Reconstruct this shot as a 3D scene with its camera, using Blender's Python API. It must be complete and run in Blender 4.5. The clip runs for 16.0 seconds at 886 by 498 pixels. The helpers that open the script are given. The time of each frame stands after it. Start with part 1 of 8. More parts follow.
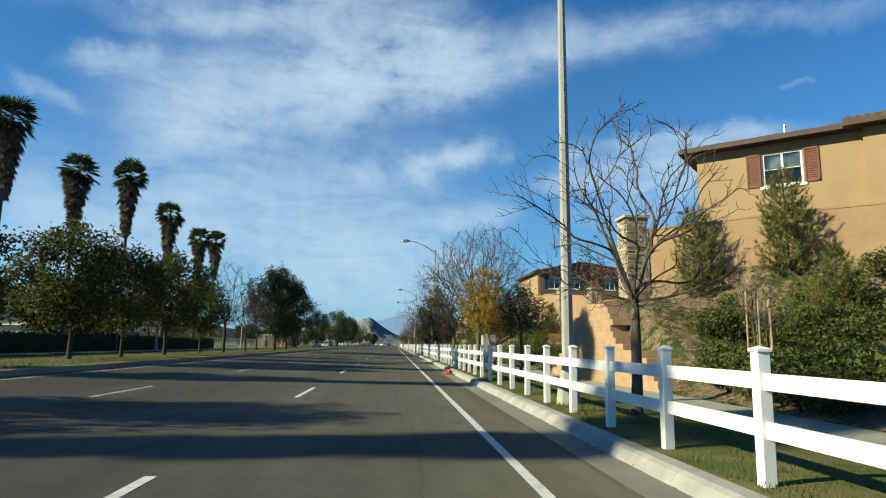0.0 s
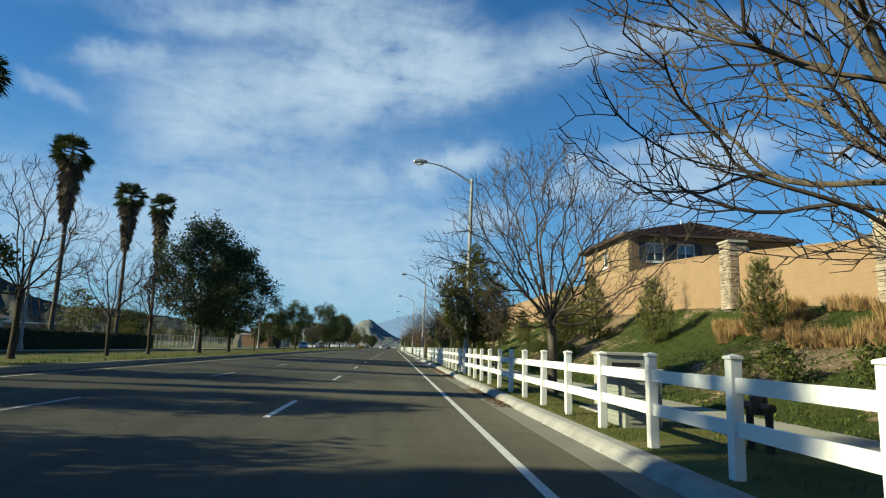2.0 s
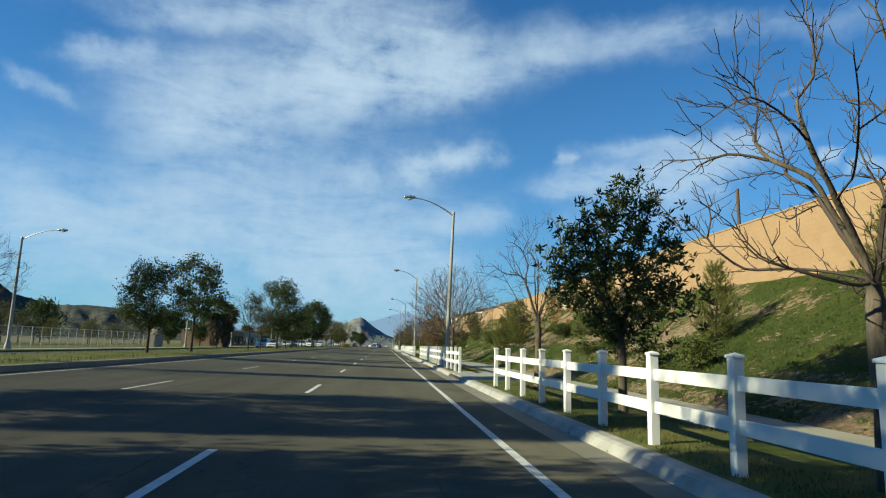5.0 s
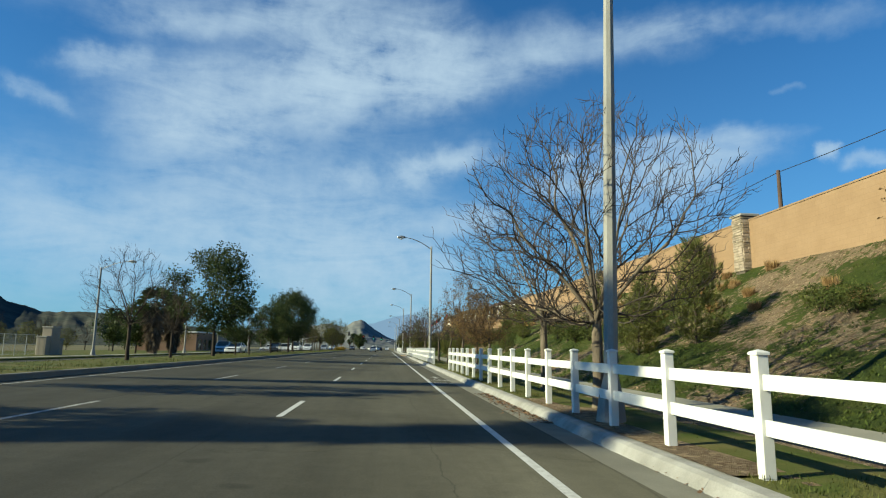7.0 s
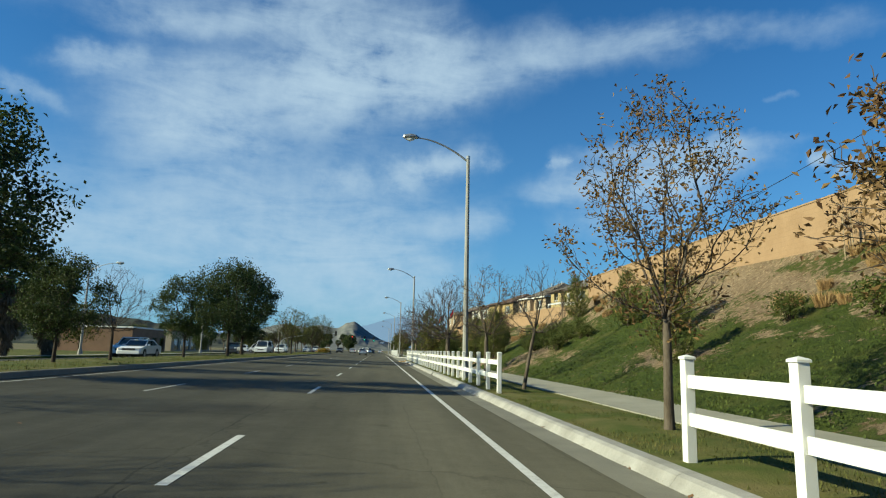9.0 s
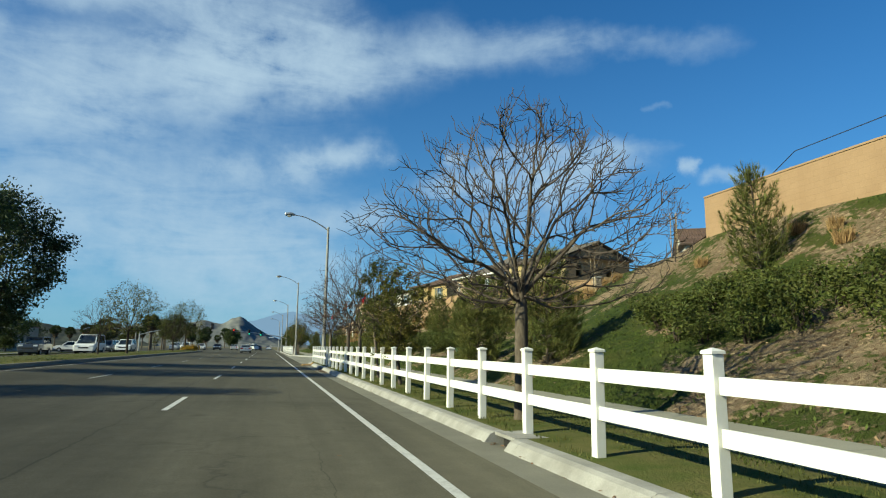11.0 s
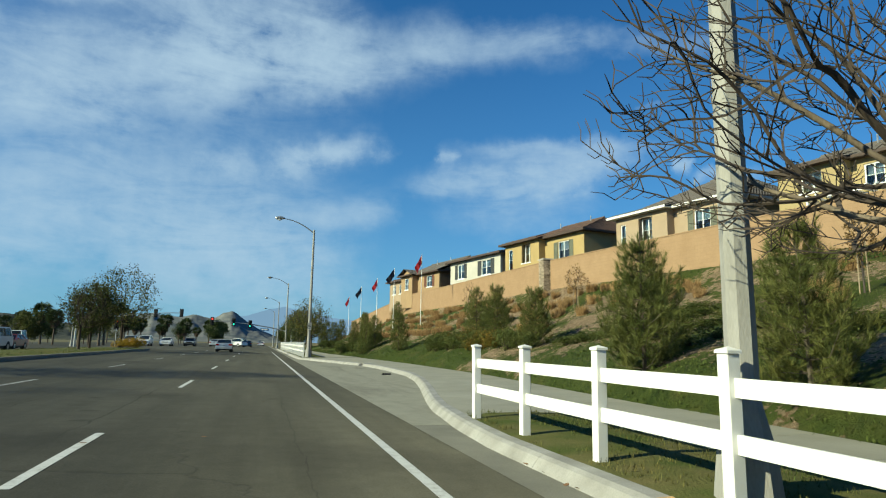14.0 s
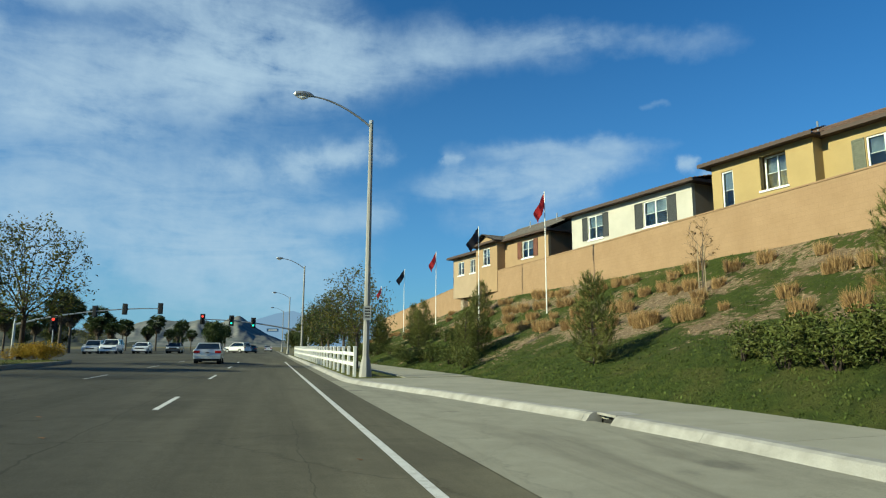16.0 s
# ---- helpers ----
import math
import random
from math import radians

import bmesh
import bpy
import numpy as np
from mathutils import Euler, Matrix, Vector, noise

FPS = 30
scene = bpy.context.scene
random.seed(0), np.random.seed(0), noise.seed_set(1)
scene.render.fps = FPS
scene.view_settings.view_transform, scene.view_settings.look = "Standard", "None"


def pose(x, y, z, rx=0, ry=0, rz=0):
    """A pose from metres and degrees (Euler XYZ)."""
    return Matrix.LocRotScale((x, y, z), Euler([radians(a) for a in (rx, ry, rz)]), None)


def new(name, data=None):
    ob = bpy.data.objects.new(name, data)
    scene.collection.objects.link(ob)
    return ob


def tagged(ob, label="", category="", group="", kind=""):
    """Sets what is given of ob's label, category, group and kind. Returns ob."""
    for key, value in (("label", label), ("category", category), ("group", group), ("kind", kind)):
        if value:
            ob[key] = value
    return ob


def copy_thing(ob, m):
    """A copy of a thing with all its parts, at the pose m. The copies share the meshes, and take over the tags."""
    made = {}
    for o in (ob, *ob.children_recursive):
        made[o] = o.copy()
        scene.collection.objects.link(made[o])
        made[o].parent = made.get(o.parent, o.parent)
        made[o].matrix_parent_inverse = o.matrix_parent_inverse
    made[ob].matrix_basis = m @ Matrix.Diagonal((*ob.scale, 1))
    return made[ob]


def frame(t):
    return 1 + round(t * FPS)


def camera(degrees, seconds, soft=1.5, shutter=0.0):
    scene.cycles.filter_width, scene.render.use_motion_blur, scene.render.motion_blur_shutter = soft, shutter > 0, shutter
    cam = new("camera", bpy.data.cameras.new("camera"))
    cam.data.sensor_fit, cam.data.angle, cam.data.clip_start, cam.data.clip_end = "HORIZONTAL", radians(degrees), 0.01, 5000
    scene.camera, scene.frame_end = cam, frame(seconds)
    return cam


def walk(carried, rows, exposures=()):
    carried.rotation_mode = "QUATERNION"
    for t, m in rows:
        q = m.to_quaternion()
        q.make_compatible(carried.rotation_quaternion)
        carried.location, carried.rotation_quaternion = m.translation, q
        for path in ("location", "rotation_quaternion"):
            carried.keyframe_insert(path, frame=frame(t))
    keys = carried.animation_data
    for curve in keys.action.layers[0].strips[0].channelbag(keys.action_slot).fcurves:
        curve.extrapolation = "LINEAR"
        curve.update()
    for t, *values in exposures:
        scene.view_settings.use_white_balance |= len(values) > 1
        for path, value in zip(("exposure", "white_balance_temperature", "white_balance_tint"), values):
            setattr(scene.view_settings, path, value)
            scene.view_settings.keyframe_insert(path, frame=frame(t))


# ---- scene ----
cam = camera(71.25, 16.0, soft=1.15)
PATH = [
    (0.0, pose(0.233, -0.729, 1.323, 98.803, -0.674, -4.496)),
    (0.5, pose(0.251, 6.200, 1.323, 99.054, -0.926, -4.370)),
    (1.0, pose(0.224, 13.222, 1.323, 99.062, -0.966, -4.426)),
    (1.5, pose(0.177, 20.456, 1.323, 99.116, -1.344, -4.512)),
    (2.0, pose(0.126, 27.585, 1.323, 99.113, -1.583, -4.517)),
    (2.5, pose(0.072, 34.743, 1.323, 98.891, -1.397, -4.717)),
    (3.0, pose(0.026, 41.923, 1.323, 99.190, -1.540, -4.988)),
    (3.5, pose(-0.002, 49.096, 1.323, 98.861, -1.584, -5.268)),
    (4.0, pose(-0.014, 56.389, 1.323, 99.100, -1.633, -5.275)),
    (6.5, pose(-0.131, 92.762, 1.323, 98.793, -0.970, -5.234)),
    (7.0, pose(-0.115, 100.105, 1.323, 99.127, -0.664, -5.188)),
    (7.5, pose(-0.064, 107.647, 1.323, 99.002, -0.924, -5.157)),
    (8.0, pose(-0.063, 115.136, 1.323, 97.833, -0.669, -5.039)),
    (8.5, pose(-0.072, 122.678, 1.323, 99.226, -1.130, -4.785)),
    (11.0, pose(-0.139, 159.340, 1.323, 99.099, -0.557, -15.686)),
    (11.5, pose(-0.133, 166.653, 1.323, 98.934, -0.627, -16.795)),
    (12.0, pose(-0.112, 174.118, 1.323, 99.024, -0.941, -16.556)),
    (12.5, pose(-0.117, 181.447, 1.323, 99.062, -1.300, -16.733)),
    (13.0, pose(-0.076, 188.803, 1.323, 99.032, -1.181, -16.483)),
    (13.5, pose(-0.022, 195.985, 1.323, 98.574, -1.473, -16.400)),
    (14.0, pose(-0.027, 203.195, 1.323, 98.819, -0.973, -16.361)),
    (14.5, pose(-0.023, 210.456, 1.323, 99.024, -0.554, -16.293)),
    (15.0, pose(-0.010, 217.693, 1.323, 99.003, -0.301, -16.222)),
    (15.5, pose(0.019, 224.880, 1.323, 98.632, -0.275, -15.980)),
    (16.0, pose(0.060, 232.246, 1.323, 99.026, -0.281, -15.720)),
]
EXPOSURES = [(0.0, 0.855, 6500, 10), (2.0, 0.775, 6500, 10), (4.0, 0.855, 6500, 10), (6.5, 0.745, 6400, 8.5), (8.0, 0.695, 6370, 8), (11.0, 0.665, 6320, 7), (16.0, 0.615, 6200, 5.5)]
walk(cam, PATH, EXPOSURES)

# ---- light: low winter sun from the left, thin cirrus in a blue sky ----
SUN_ELEV, SUN_AZ = 25.6, 12.4
_ce = math.cos(radians(SUN_ELEV))
SUN_TRAVEL = Vector((_ce * math.cos(radians(SUN_AZ)), _ce * math.sin(radians(SUN_AZ)), -math.sin(radians(SUN_ELEV))))
sun = new("sun", bpy.data.lights.new("sun", "SUN"))
sun.data.energy, sun.data.angle, sun.data.color = 5.0, radians(0.53), (1.0, 0.955, 0.62)
sun.rotation_mode = "QUATERNION"
sun.rotation_quaternion = SUN_TRAVEL.to_track_quat("-Z", "Y")
sun.location = (-60, 0, 60)
scene.view_settings.exposure = 0.0

world = bpy.data.worlds.new("sky")
scene.world = world
world.use_nodes = True


class Nodes:
    """Small wrapper that makes and links shader nodes."""

    def __init__(self, tree):
        self.tree = tree
        tree.nodes.clear()

    def add(self, kind, **kw):
        n = self.tree.nodes.new(kind)
        for k, v in kw.items():
            if k == "op":
                n.operation = v
            elif k == "blend":
                n.blend_type = v
            elif k == "dtype":
                n.data_type = v
            elif k == "ramp":
                r = n.color_ramp
                while len(r.elements) > 1:
                    r.elements.remove(r.elements[-1])
                r.elements[0].position, r.elements[0].color = v[0][0], (*v[0][1], 1)
                for p, c in v[1:]:
                    r.elements.new(p).color = (*c, 1)
            else:
                sock = n.inputs[int(k[1:])] if k[0] == "i" and k[1:].isdigit() else n.inputs[k.replace("_", " ")]
                if isinstance(v, bpy.types.NodeSocket):
                    self.tree.links.new(v, sock)
                else:
                    sock.default_value = v
        return n

    def math(self, op, a, b=0.0, c=0.0):
        n = self.tree.nodes.new("ShaderNodeMath")
        n.operation = op
        for i, v in enumerate((a, b, c)):
            if isinstance(v, bpy.types.NodeSocket):
                self.tree.links.new(v, n.inputs[i])
            else:
                n.inputs[i].default_value = v
        return n.outputs[0]

    def mix(self, fac, a, b, blend="MIX"):
        n = self.tree.nodes.new("ShaderNodeMix")
        n.data_type, n.blend_type = "RGBA", blend
        for sock, v in ((n.inputs[0], fac), (n.inputs[6], a), (n.inputs[7], b)):
            if isinstance(v, bpy.types.NodeSocket):
                self.tree.links.new(v, sock)
            elif isinstance(v, (int, float)):
                sock.default_value = v
            else:
                sock.default_value = (*v, 1)
        return n.outputs[2]

    def link(self, a, b):
        self.tree.links.new(a, b)


def build_sky():
    k = Nodes(world.node_tree)
    sky = k.add("ShaderNodeTexSky")
    sky.sky_type, sky.sun_disc = "NISHITA", False
    sky.sun_elevation, sky.sun_rotation = radians(SUN_ELEV), radians(270 - SUN_AZ)
    sky.altitude, sky.air_density, sky.dust_density, sky.ozone_density = 450, 1.0, 0.6, 2.2
    gen = k.add("ShaderNodeTexCoord").outputs["Generated"]
    sep = k.add("ShaderNodeSeparateXYZ", Vector=gen)
    x, y, z = sep.outputs
    az = k.math("ARCTAN2", x, y)          # 0 straight down the road, to the right positive
    el = k.math("ARCSINE", z)
    # wispy texture: long fibres that lean with the wind, over billows
    plane = k.add("ShaderNodeCombineXYZ", X=k.math("MULTIPLY", az, 3.0), Y=k.math("MULTIPLY", el, 3.0)).outputs[0]
    m1 = k.add("ShaderNodeMapping", Vector=plane)
    m1.inputs["Rotation"].default_value = (0, 0, radians(-13))
    m1.inputs["Scale"].default_value = (0.9, 3.0, 1)
    n1 = k.add("ShaderNodeTexNoise", Vector=m1.outputs[0], Scale=1.9, Detail=9.0, Roughness=0.6, Distortion=0.9)
    n2 = k.add("ShaderNodeTexNoise", Vector=m1.outputs[0], Scale=6.5, Detail=7.0, Roughness=0.66, Distortion=0.5)
    n3 = k.add("ShaderNodeTexNoise", Vector=plane, Scale=0.8, Detail=3.0)
    n4 = k.add("ShaderNodeTexNoise", Vector=plane, Scale=7.0, Detail=9.0, Roughness=0.62)
    fib = k.math("ADD", k.math("ADD", k.math("MULTIPLY", n1.outputs[0], 0.50), k.math("MULTIPLY", n2.outputs[0], 0.18)), k.math("MULTIPLY", n4.outputs[0], 0.32))
    # uneven edges: the banks' own coordinates are stirred a little
    stir = k.add("ShaderNodeSeparateXYZ", Vector=k.add("ShaderNodeTexNoise", Vector=plane, Scale=4.0, Detail=6.0, Roughness=0.6).outputs["Color"])
    az_w = k.math("ADD", az, k.math("MULTIPLY", k.math("SUBTRACT", stir.outputs[0], 0.5), radians(7.0)))
    el_w = k.math("ADD", el, k.math("MULTIPLY", k.math("SUBTRACT", stir.outputs[1], 0.5), radians(3.2)))
    cover = []

    def bank(a, e, wa, we, lean, weight):
        """A bank of cirrus: azimuth, elevation, half length and half width in degrees, lean, weight."""
        da = k.math("SUBTRACT", az_w, radians(a))
        de = k.math("SUBTRACT", el_w, radians(e))
        c, s = math.cos(radians(lean)), math.sin(radians(lean))
        u = k.math("DIVIDE", k.math("ADD", k.math("MULTIPLY", da, c), k.math("MULTIPLY", de, s)), radians(wa))
        v = k.math("DIVIDE", k.math("SUBTRACT", k.math("MULTIPLY", de, c), k.math("MULTIPLY", da, s)), radians(we))
        q = k.math("ADD", k.math("MULTIPLY", k.math("MULTIPLY", u, u), k.math("MULTIPLY", u, u)), k.math("MULTIPLY", v, v))
        g = k.math("MULTIPLY", k.math("EXPONENT", k.math("MULTIPLY", q, -0.8)), weight)
        cover.append(g if not cover else k.math("ADD", cover.pop(), g))

    # the long brushed bank with its head, core and tail
    bank(-13.6, 21.9, 10.0, 2.9, 15, 0.72)
    bank(-0.9, 24.2, 7.9, 2.7, 9, 0.95)
    bank(-2.0, 28.0, 7.8, 3.2, -10, 0.55)
    bank(10.6, 25.9, 6.2, 1.9, 12, 0.60)
    bank(22.4, 27.0, 7.0, 1.3, 1, 0.42)
    bank(35.2, 26.2, 7.1, 0.8, -7, 0.22)
    bank(-15.7, 18.6, 4.3, 1.5, 0, 0.42)
    # streaks above and to the left of it
    bank(-25.0, 22.6, 3.4, 0.8, 14, 0.55)
    bank(-16.0, 27.3, 8.7, 1.0, 10, 0.50)
    bank(-29.4, 19.1, 2.2, 0.5, -16, 0.30)
    bank(-15.4, 31.2, 16.4, 2.1, 11, 0.50)
    # thin veils and puffs lower down
    bank(-8.3, 11.8, 12.5, 5.8, -9, 0.54)
    bank(4.7, 17.0, 4.3, 1.0, 17, 0.85)
    bank(-3.7, 15.6, 2.1, 1.0, 12, 0.35)
    bank(7.6, 12.0, 3.3, 1.1, 12, 0.38)
    bank(-26.3, 9.0, 9.3, 4.2, -5, 0.55)
    bank(-2.0, 6.3, 9.8, 3.6, -7, 0.45)
    # ripples over the bank on the right
    bank(23.0, 15.6, 8.9, 1.1, 5, 0.75)
    bank(16.6, 16.9, 1.0, 0.5, 4, 0.55)
    bank(26.9, 17.7, 8.0, 0.6, -1, 0.42)
    bank(26.0, 14.3, 4.5, 0.7, 11, 0.48)
    bank(23.3, 12.5, 6.5, 1.6, 4, 0.30)
    bank(38.0, 15.7, 1.3, 0.4, 0, 0.70)
    bank(41.5, 14.6, 2.2, 0.4, 2, 0.40)
    bank(35.6, 21.2, 0.7, 0.3, -1, 0.16)
    # the sky outside the walk's view
    bank(-62, 24, 20, 8, 10, 0.4)
    total = cover[0]
    body = k.math("MULTIPLY", total, k.math("ADD", k.math("MULTIPLY", k.math("SUBTRACT", fib, 0.5), 4.4), 0.88))
    body = k.math("ADD", body, k.math("MULTIPLY", k.math("SUBTRACT", n3.outputs[0], 0.62), 0.10))
    solid_part = k.math("MULTIPLY", k.math("MAXIMUM", body, 0.0), -1.5)
    cov = k.math("SUBTRACT", 1.0, k.math("EXPONENT", solid_part))
    haze = k.math("EXPONENT", k.math("MULTIPLY", k.math("ABSOLUTE", el), -4.5))
    base = k.mix(1.0, sky.outputs[0], SKY_TINT, "MULTIPLY")
    hazed = k.mix(k.math("MULTIPLY", haze, 0.85), base, HAZE)
    col = k.mix(cov, hazed, CLOUD)
    bg = k.add("ShaderNodeBackground", Color=col, Strength=SKY_STRENGTH)
    out = k.add("ShaderNodeOutputWorld")
    k.link(bg.outputs[0], out.inputs[0])


SKY_STRENGTH = 0.075
SKY_TINT, HAZE, CLOUD = (0.10, 0.59, 1.02), (2.1, 4.1, 5.2), (4.1, 5.4, 6.4)
build_sky()

# ---- materials ----
def material(name, colour, rough=0.8, colour2=None, scale=6.0, detail=5.0, fine=0.0, bump=0.15, bump_scale=40.0, metal=0.0,
             spec=0.4, island=0.0, objrand=0.0, stretch=(1, 1, 1), contrast=(0.35, 0.65), translucent=0.0, coat=0.0, fine_scale=60.0):
    """A procedural surface: two tones in a broad pattern, a fine grain over it, relief, and a change from piece to piece."""
    mat = bpy.data.materials.new(name)
    mat.use_nodes = True
    k = Nodes(mat.node_tree)
    pos = k.add("ShaderNodeNewGeometry")
    mp = k.add("ShaderNodeMapping", Vector=pos.outputs["Position"])
    mp.inputs["Scale"].default_value = stretch
    vec = mp.outputs[0]
    n1 = k.add("ShaderNodeTexNoise", Vector=vec, Scale=scale, Detail=detail, Roughness=0.6)
    ramp = k.add("ShaderNodeMapRange", i0=n1.outputs[0], i1=contrast[0], i2=contrast[1])
    colour2 = colour2 or tuple(c * 0.8 for c in colour)
    col = k.mix(ramp.outputs[0], colour, colour2)
    n2 = k.add("ShaderNodeTexNoise", Vector=vec, Scale=fine_scale, Detail=3.0)
    if fine:
        f = k.math("ADD", k.math("MULTIPLY", n2.outputs[0], 2 * fine), 1 - fine)
        grey = k.add("ShaderNodeCombineXYZ", X=f, Y=f, Z=f)
        col = k.mix(1.0, col, grey.outputs[0], "MULTIPLY")
    for amount, source in ((island, pos.outputs["Random Per Island"]), (objrand, None)):
        if amount:
            r = source or k.add("ShaderNodeObjectInfo").outputs["Random"]
            f = k.math("ADD", k.math("MULTIPLY", r, 2 * amount), 1 - amount)
            grey = k.add("ShaderNodeCombineXYZ", X=f, Y=f, Z=k.math("POWER", f, 1.2))
            col = k.mix(1.0, col, grey.outputs[0], "MULTIPLY")
    b = k.add("ShaderNodeBsdfPrincipled", Roughness=rough, Metallic=metal)
    k.link(col, b.inputs["Base Color"])
    b.inputs["Specular IOR Level"].default_value = spec
    if coat:
        b.inputs["Coat Weight"].default_value = coat
        b.inputs["Coat Roughness"].default_value = 0.05
    if bump:
        n3 = k.add("ShaderNodeTexNoise", Vector=vec, Scale=bump_scale, Detail=4.0)
        bp = k.add("ShaderNodeBump", Height=n3.outputs[0], Strength=bump, Distance=0.02)
        k.link(bp.outputs[0], b.inputs["Normal"])
    out = k.add("ShaderNodeOutputMaterial")
    if translucent:
        t = k.add("ShaderNodeBsdfTranslucent")
        k.link(col, t.inputs[0])
        mx = k.add("ShaderNodeMixShader", i0=translucent, i1=b.outputs[0], i2=t.outputs[0])
        k.link(mx.outputs[0], out.inputs[0])
    else:
        k.link(b.outputs[0], out.inputs[0])
    return mat


def asphalt_material():
    mat = bpy.data.materials.new("worn_asphalt")
    mat.use_nodes = True
    k = Nodes(mat.node_tree)
    pos = k.add("ShaderNodeNewGeometry").outputs["Position"]
    mp = k.add("ShaderNodeMapping", Vector=pos)
    mp.inputs["Scale"].default_value = (1.0, 0.10, 1.0)      # wheel paths and streaks run along the road
    broad = k.add("ShaderNodeTexNoise", Vector=mp.outputs[0], Scale=0.55, Detail=6.0, Roughness=0.6)
    blot = k.add("ShaderNodeTexNoise", Vector=pos, Scale=0.22, Detail=4.0)
    grain = k.add("ShaderNodeTexNoise", Vector=pos, Scale=55.0, Detail=3.0, Roughness=0.7)
    col = k.mix(k.add("ShaderNodeMapRange", i0=broad.outputs[0], i1=0.35, i2=0.68).outputs[0], (0.0642, 0.0614, 0.0478), (0.0956, 0.09, 0.0692))
    col = k.mix(k.add("ShaderNodeMapRange", i0=blot.outputs[0], i1=0.55, i2=0.72).outputs[0], col, (0.0571, 0.0542, 0.0428))
    mott = k.add("ShaderNodeTexNoise", Vector=pos, Scale=2.6, Detail=7.0, Roughness=0.68)
    mf = k.math("ADD", k.math("MULTIPLY", mott.outputs[0], 0.55), 0.73)
    col = k.mix(1.0, col, k.add("ShaderNodeCombineXYZ", X=mf, Y=mf, Z=mf).outputs[0], "MULTIPLY")
    spot = k.add("ShaderNodeTexVoronoi", Vector=pos, Scale=0.55)
    drip = k.add("ShaderNodeMapRange", i0=k.math("ADD", spot.outputs["Distance"], k.math("MULTIPLY", mott.outputs[0], 0.25)), i1=0.24, i2=0.17)
    col = k.mix(k.math("MULTIPLY", drip.outputs[0], 0.35), col, (0.0214, 0.0207, 0.0186))
    f = k.math("ADD", k.math("MULTIPLY", grain.outputs[0], 1.0), 0.5)
    col = k.mix(1.0, col, k.add("ShaderNodeCombineXYZ", X=f, Y=f, Z=f).outputs[0], "MULTIPLY")
    # long wheel paths, lighter and darker, and the seams between the paved strips
    sp = k.add("ShaderNodeSeparateXYZ", Vector=pos)
    lanes = k.add("ShaderNodeTexNoise", Vector=k.add("ShaderNodeCombineXYZ", X=sp.outputs[0], Y=k.math("MULTIPLY", sp.outputs[1], 0.012)).outputs[0], Scale=1.25, Detail=5.0, Roughness=0.65)
    lf = k.math("ADD", k.math("MULTIPLY", lanes.outputs[0], 0.62), 0.69)
    col = k.mix(1.0, col, k.add("ShaderNodeCombineXYZ", X=lf, Y=lf, Z=lf).outputs[0], "MULTIPLY")
    wander = k.add("ShaderNodeTexNoise", Vector=pos, Scale=0.55, Detail=7.0, Roughness=0.7)
    broken = k.add("ShaderNodeMapRange", i0=k.add("ShaderNodeTexNoise", Vector=pos, Scale=0.16, Detail=3.0).outputs[0], i1=0.40, i2=0.56)
    seams = None
    for at, wide in ((-2.45, 0.022), (-6.15, 0.028), (-4.2, 0.012), (0.55, 0.010), (2.60, 0.020)):
        off = k.math("ABSOLUTE", k.math("SUBTRACT", k.math("ADD", sp.outputs[0], k.math("MULTIPLY", k.math("SUBTRACT", wander.outputs[0], 0.5), 0.4)), at))
        one = k.add("ShaderNodeMapRange", i0=off, i1=wide * 0.5, i2=wide, i3=1.0, i4=0.0).outputs[0]
        seams = one if seams is None else k.math("MAXIMUM", seams, one)
    seams = k.math("MULTIPLY", seams, broken.outputs[0])
    col = k.mix(k.math("MULTIPLY", seams, 0.42), col, (0.018, 0.0175, 0.0165))
    # cracks along the edges of large cells, only in patches
    warp = k.add("ShaderNodeTexNoise", Vector=pos, Scale=1.3, Detail=5.0)
    wv = k.add("ShaderNodeVectorMath", op="MULTIPLY_ADD", i0=warp.outputs["Color"], i1=(1.6, 1.6, 0), i2=pos)
    vor = k.add("ShaderNodeTexVoronoi", Vector=wv.outputs[0], Scale=0.13)
    vor.feature = "DISTANCE_TO_EDGE"
    line = k.add("ShaderNodeMapRange", i0=vor.outputs["Distance"], i1=0.0, i2=0.006, i3=1.0, i4=0.0)
    patch = k.add("ShaderNodeMapRange", i0=k.add("ShaderNodeTexNoise", Vector=pos, Scale=0.09, Detail=2.0).outputs[0], i1=0.44, i2=0.50)
    crack = k.math("MULTIPLY", line.outputs[0], patch.outputs[0])
    col = k.mix(k.math("MULTIPLY", crack, 0.3), col, (0.0178, 0.0171, 0.0164))
    b = k.add("ShaderNodeBsdfPrincipled", Roughness=0.95)
    b.inputs["Specular IOR Level"].default_value = 0.1
    b.inputs["Diffuse Roughness"].default_value = 1.0
    k.link(col, b.inputs["Base Color"])
    h = k.math("SUBTRACT", k.math("MULTIPLY", grain.outputs[0], 0.5), k.math("MULTIPLY", crack, 1.0))
    bp = k.add("ShaderNodeBump", Height=h, Strength=0.35, Distance=0.01)
    k.link(bp.outputs[0], b.inputs["Normal"])
    k.link(b.outputs[0], k.add("ShaderNodeOutputMaterial").inputs[0])
    return mat


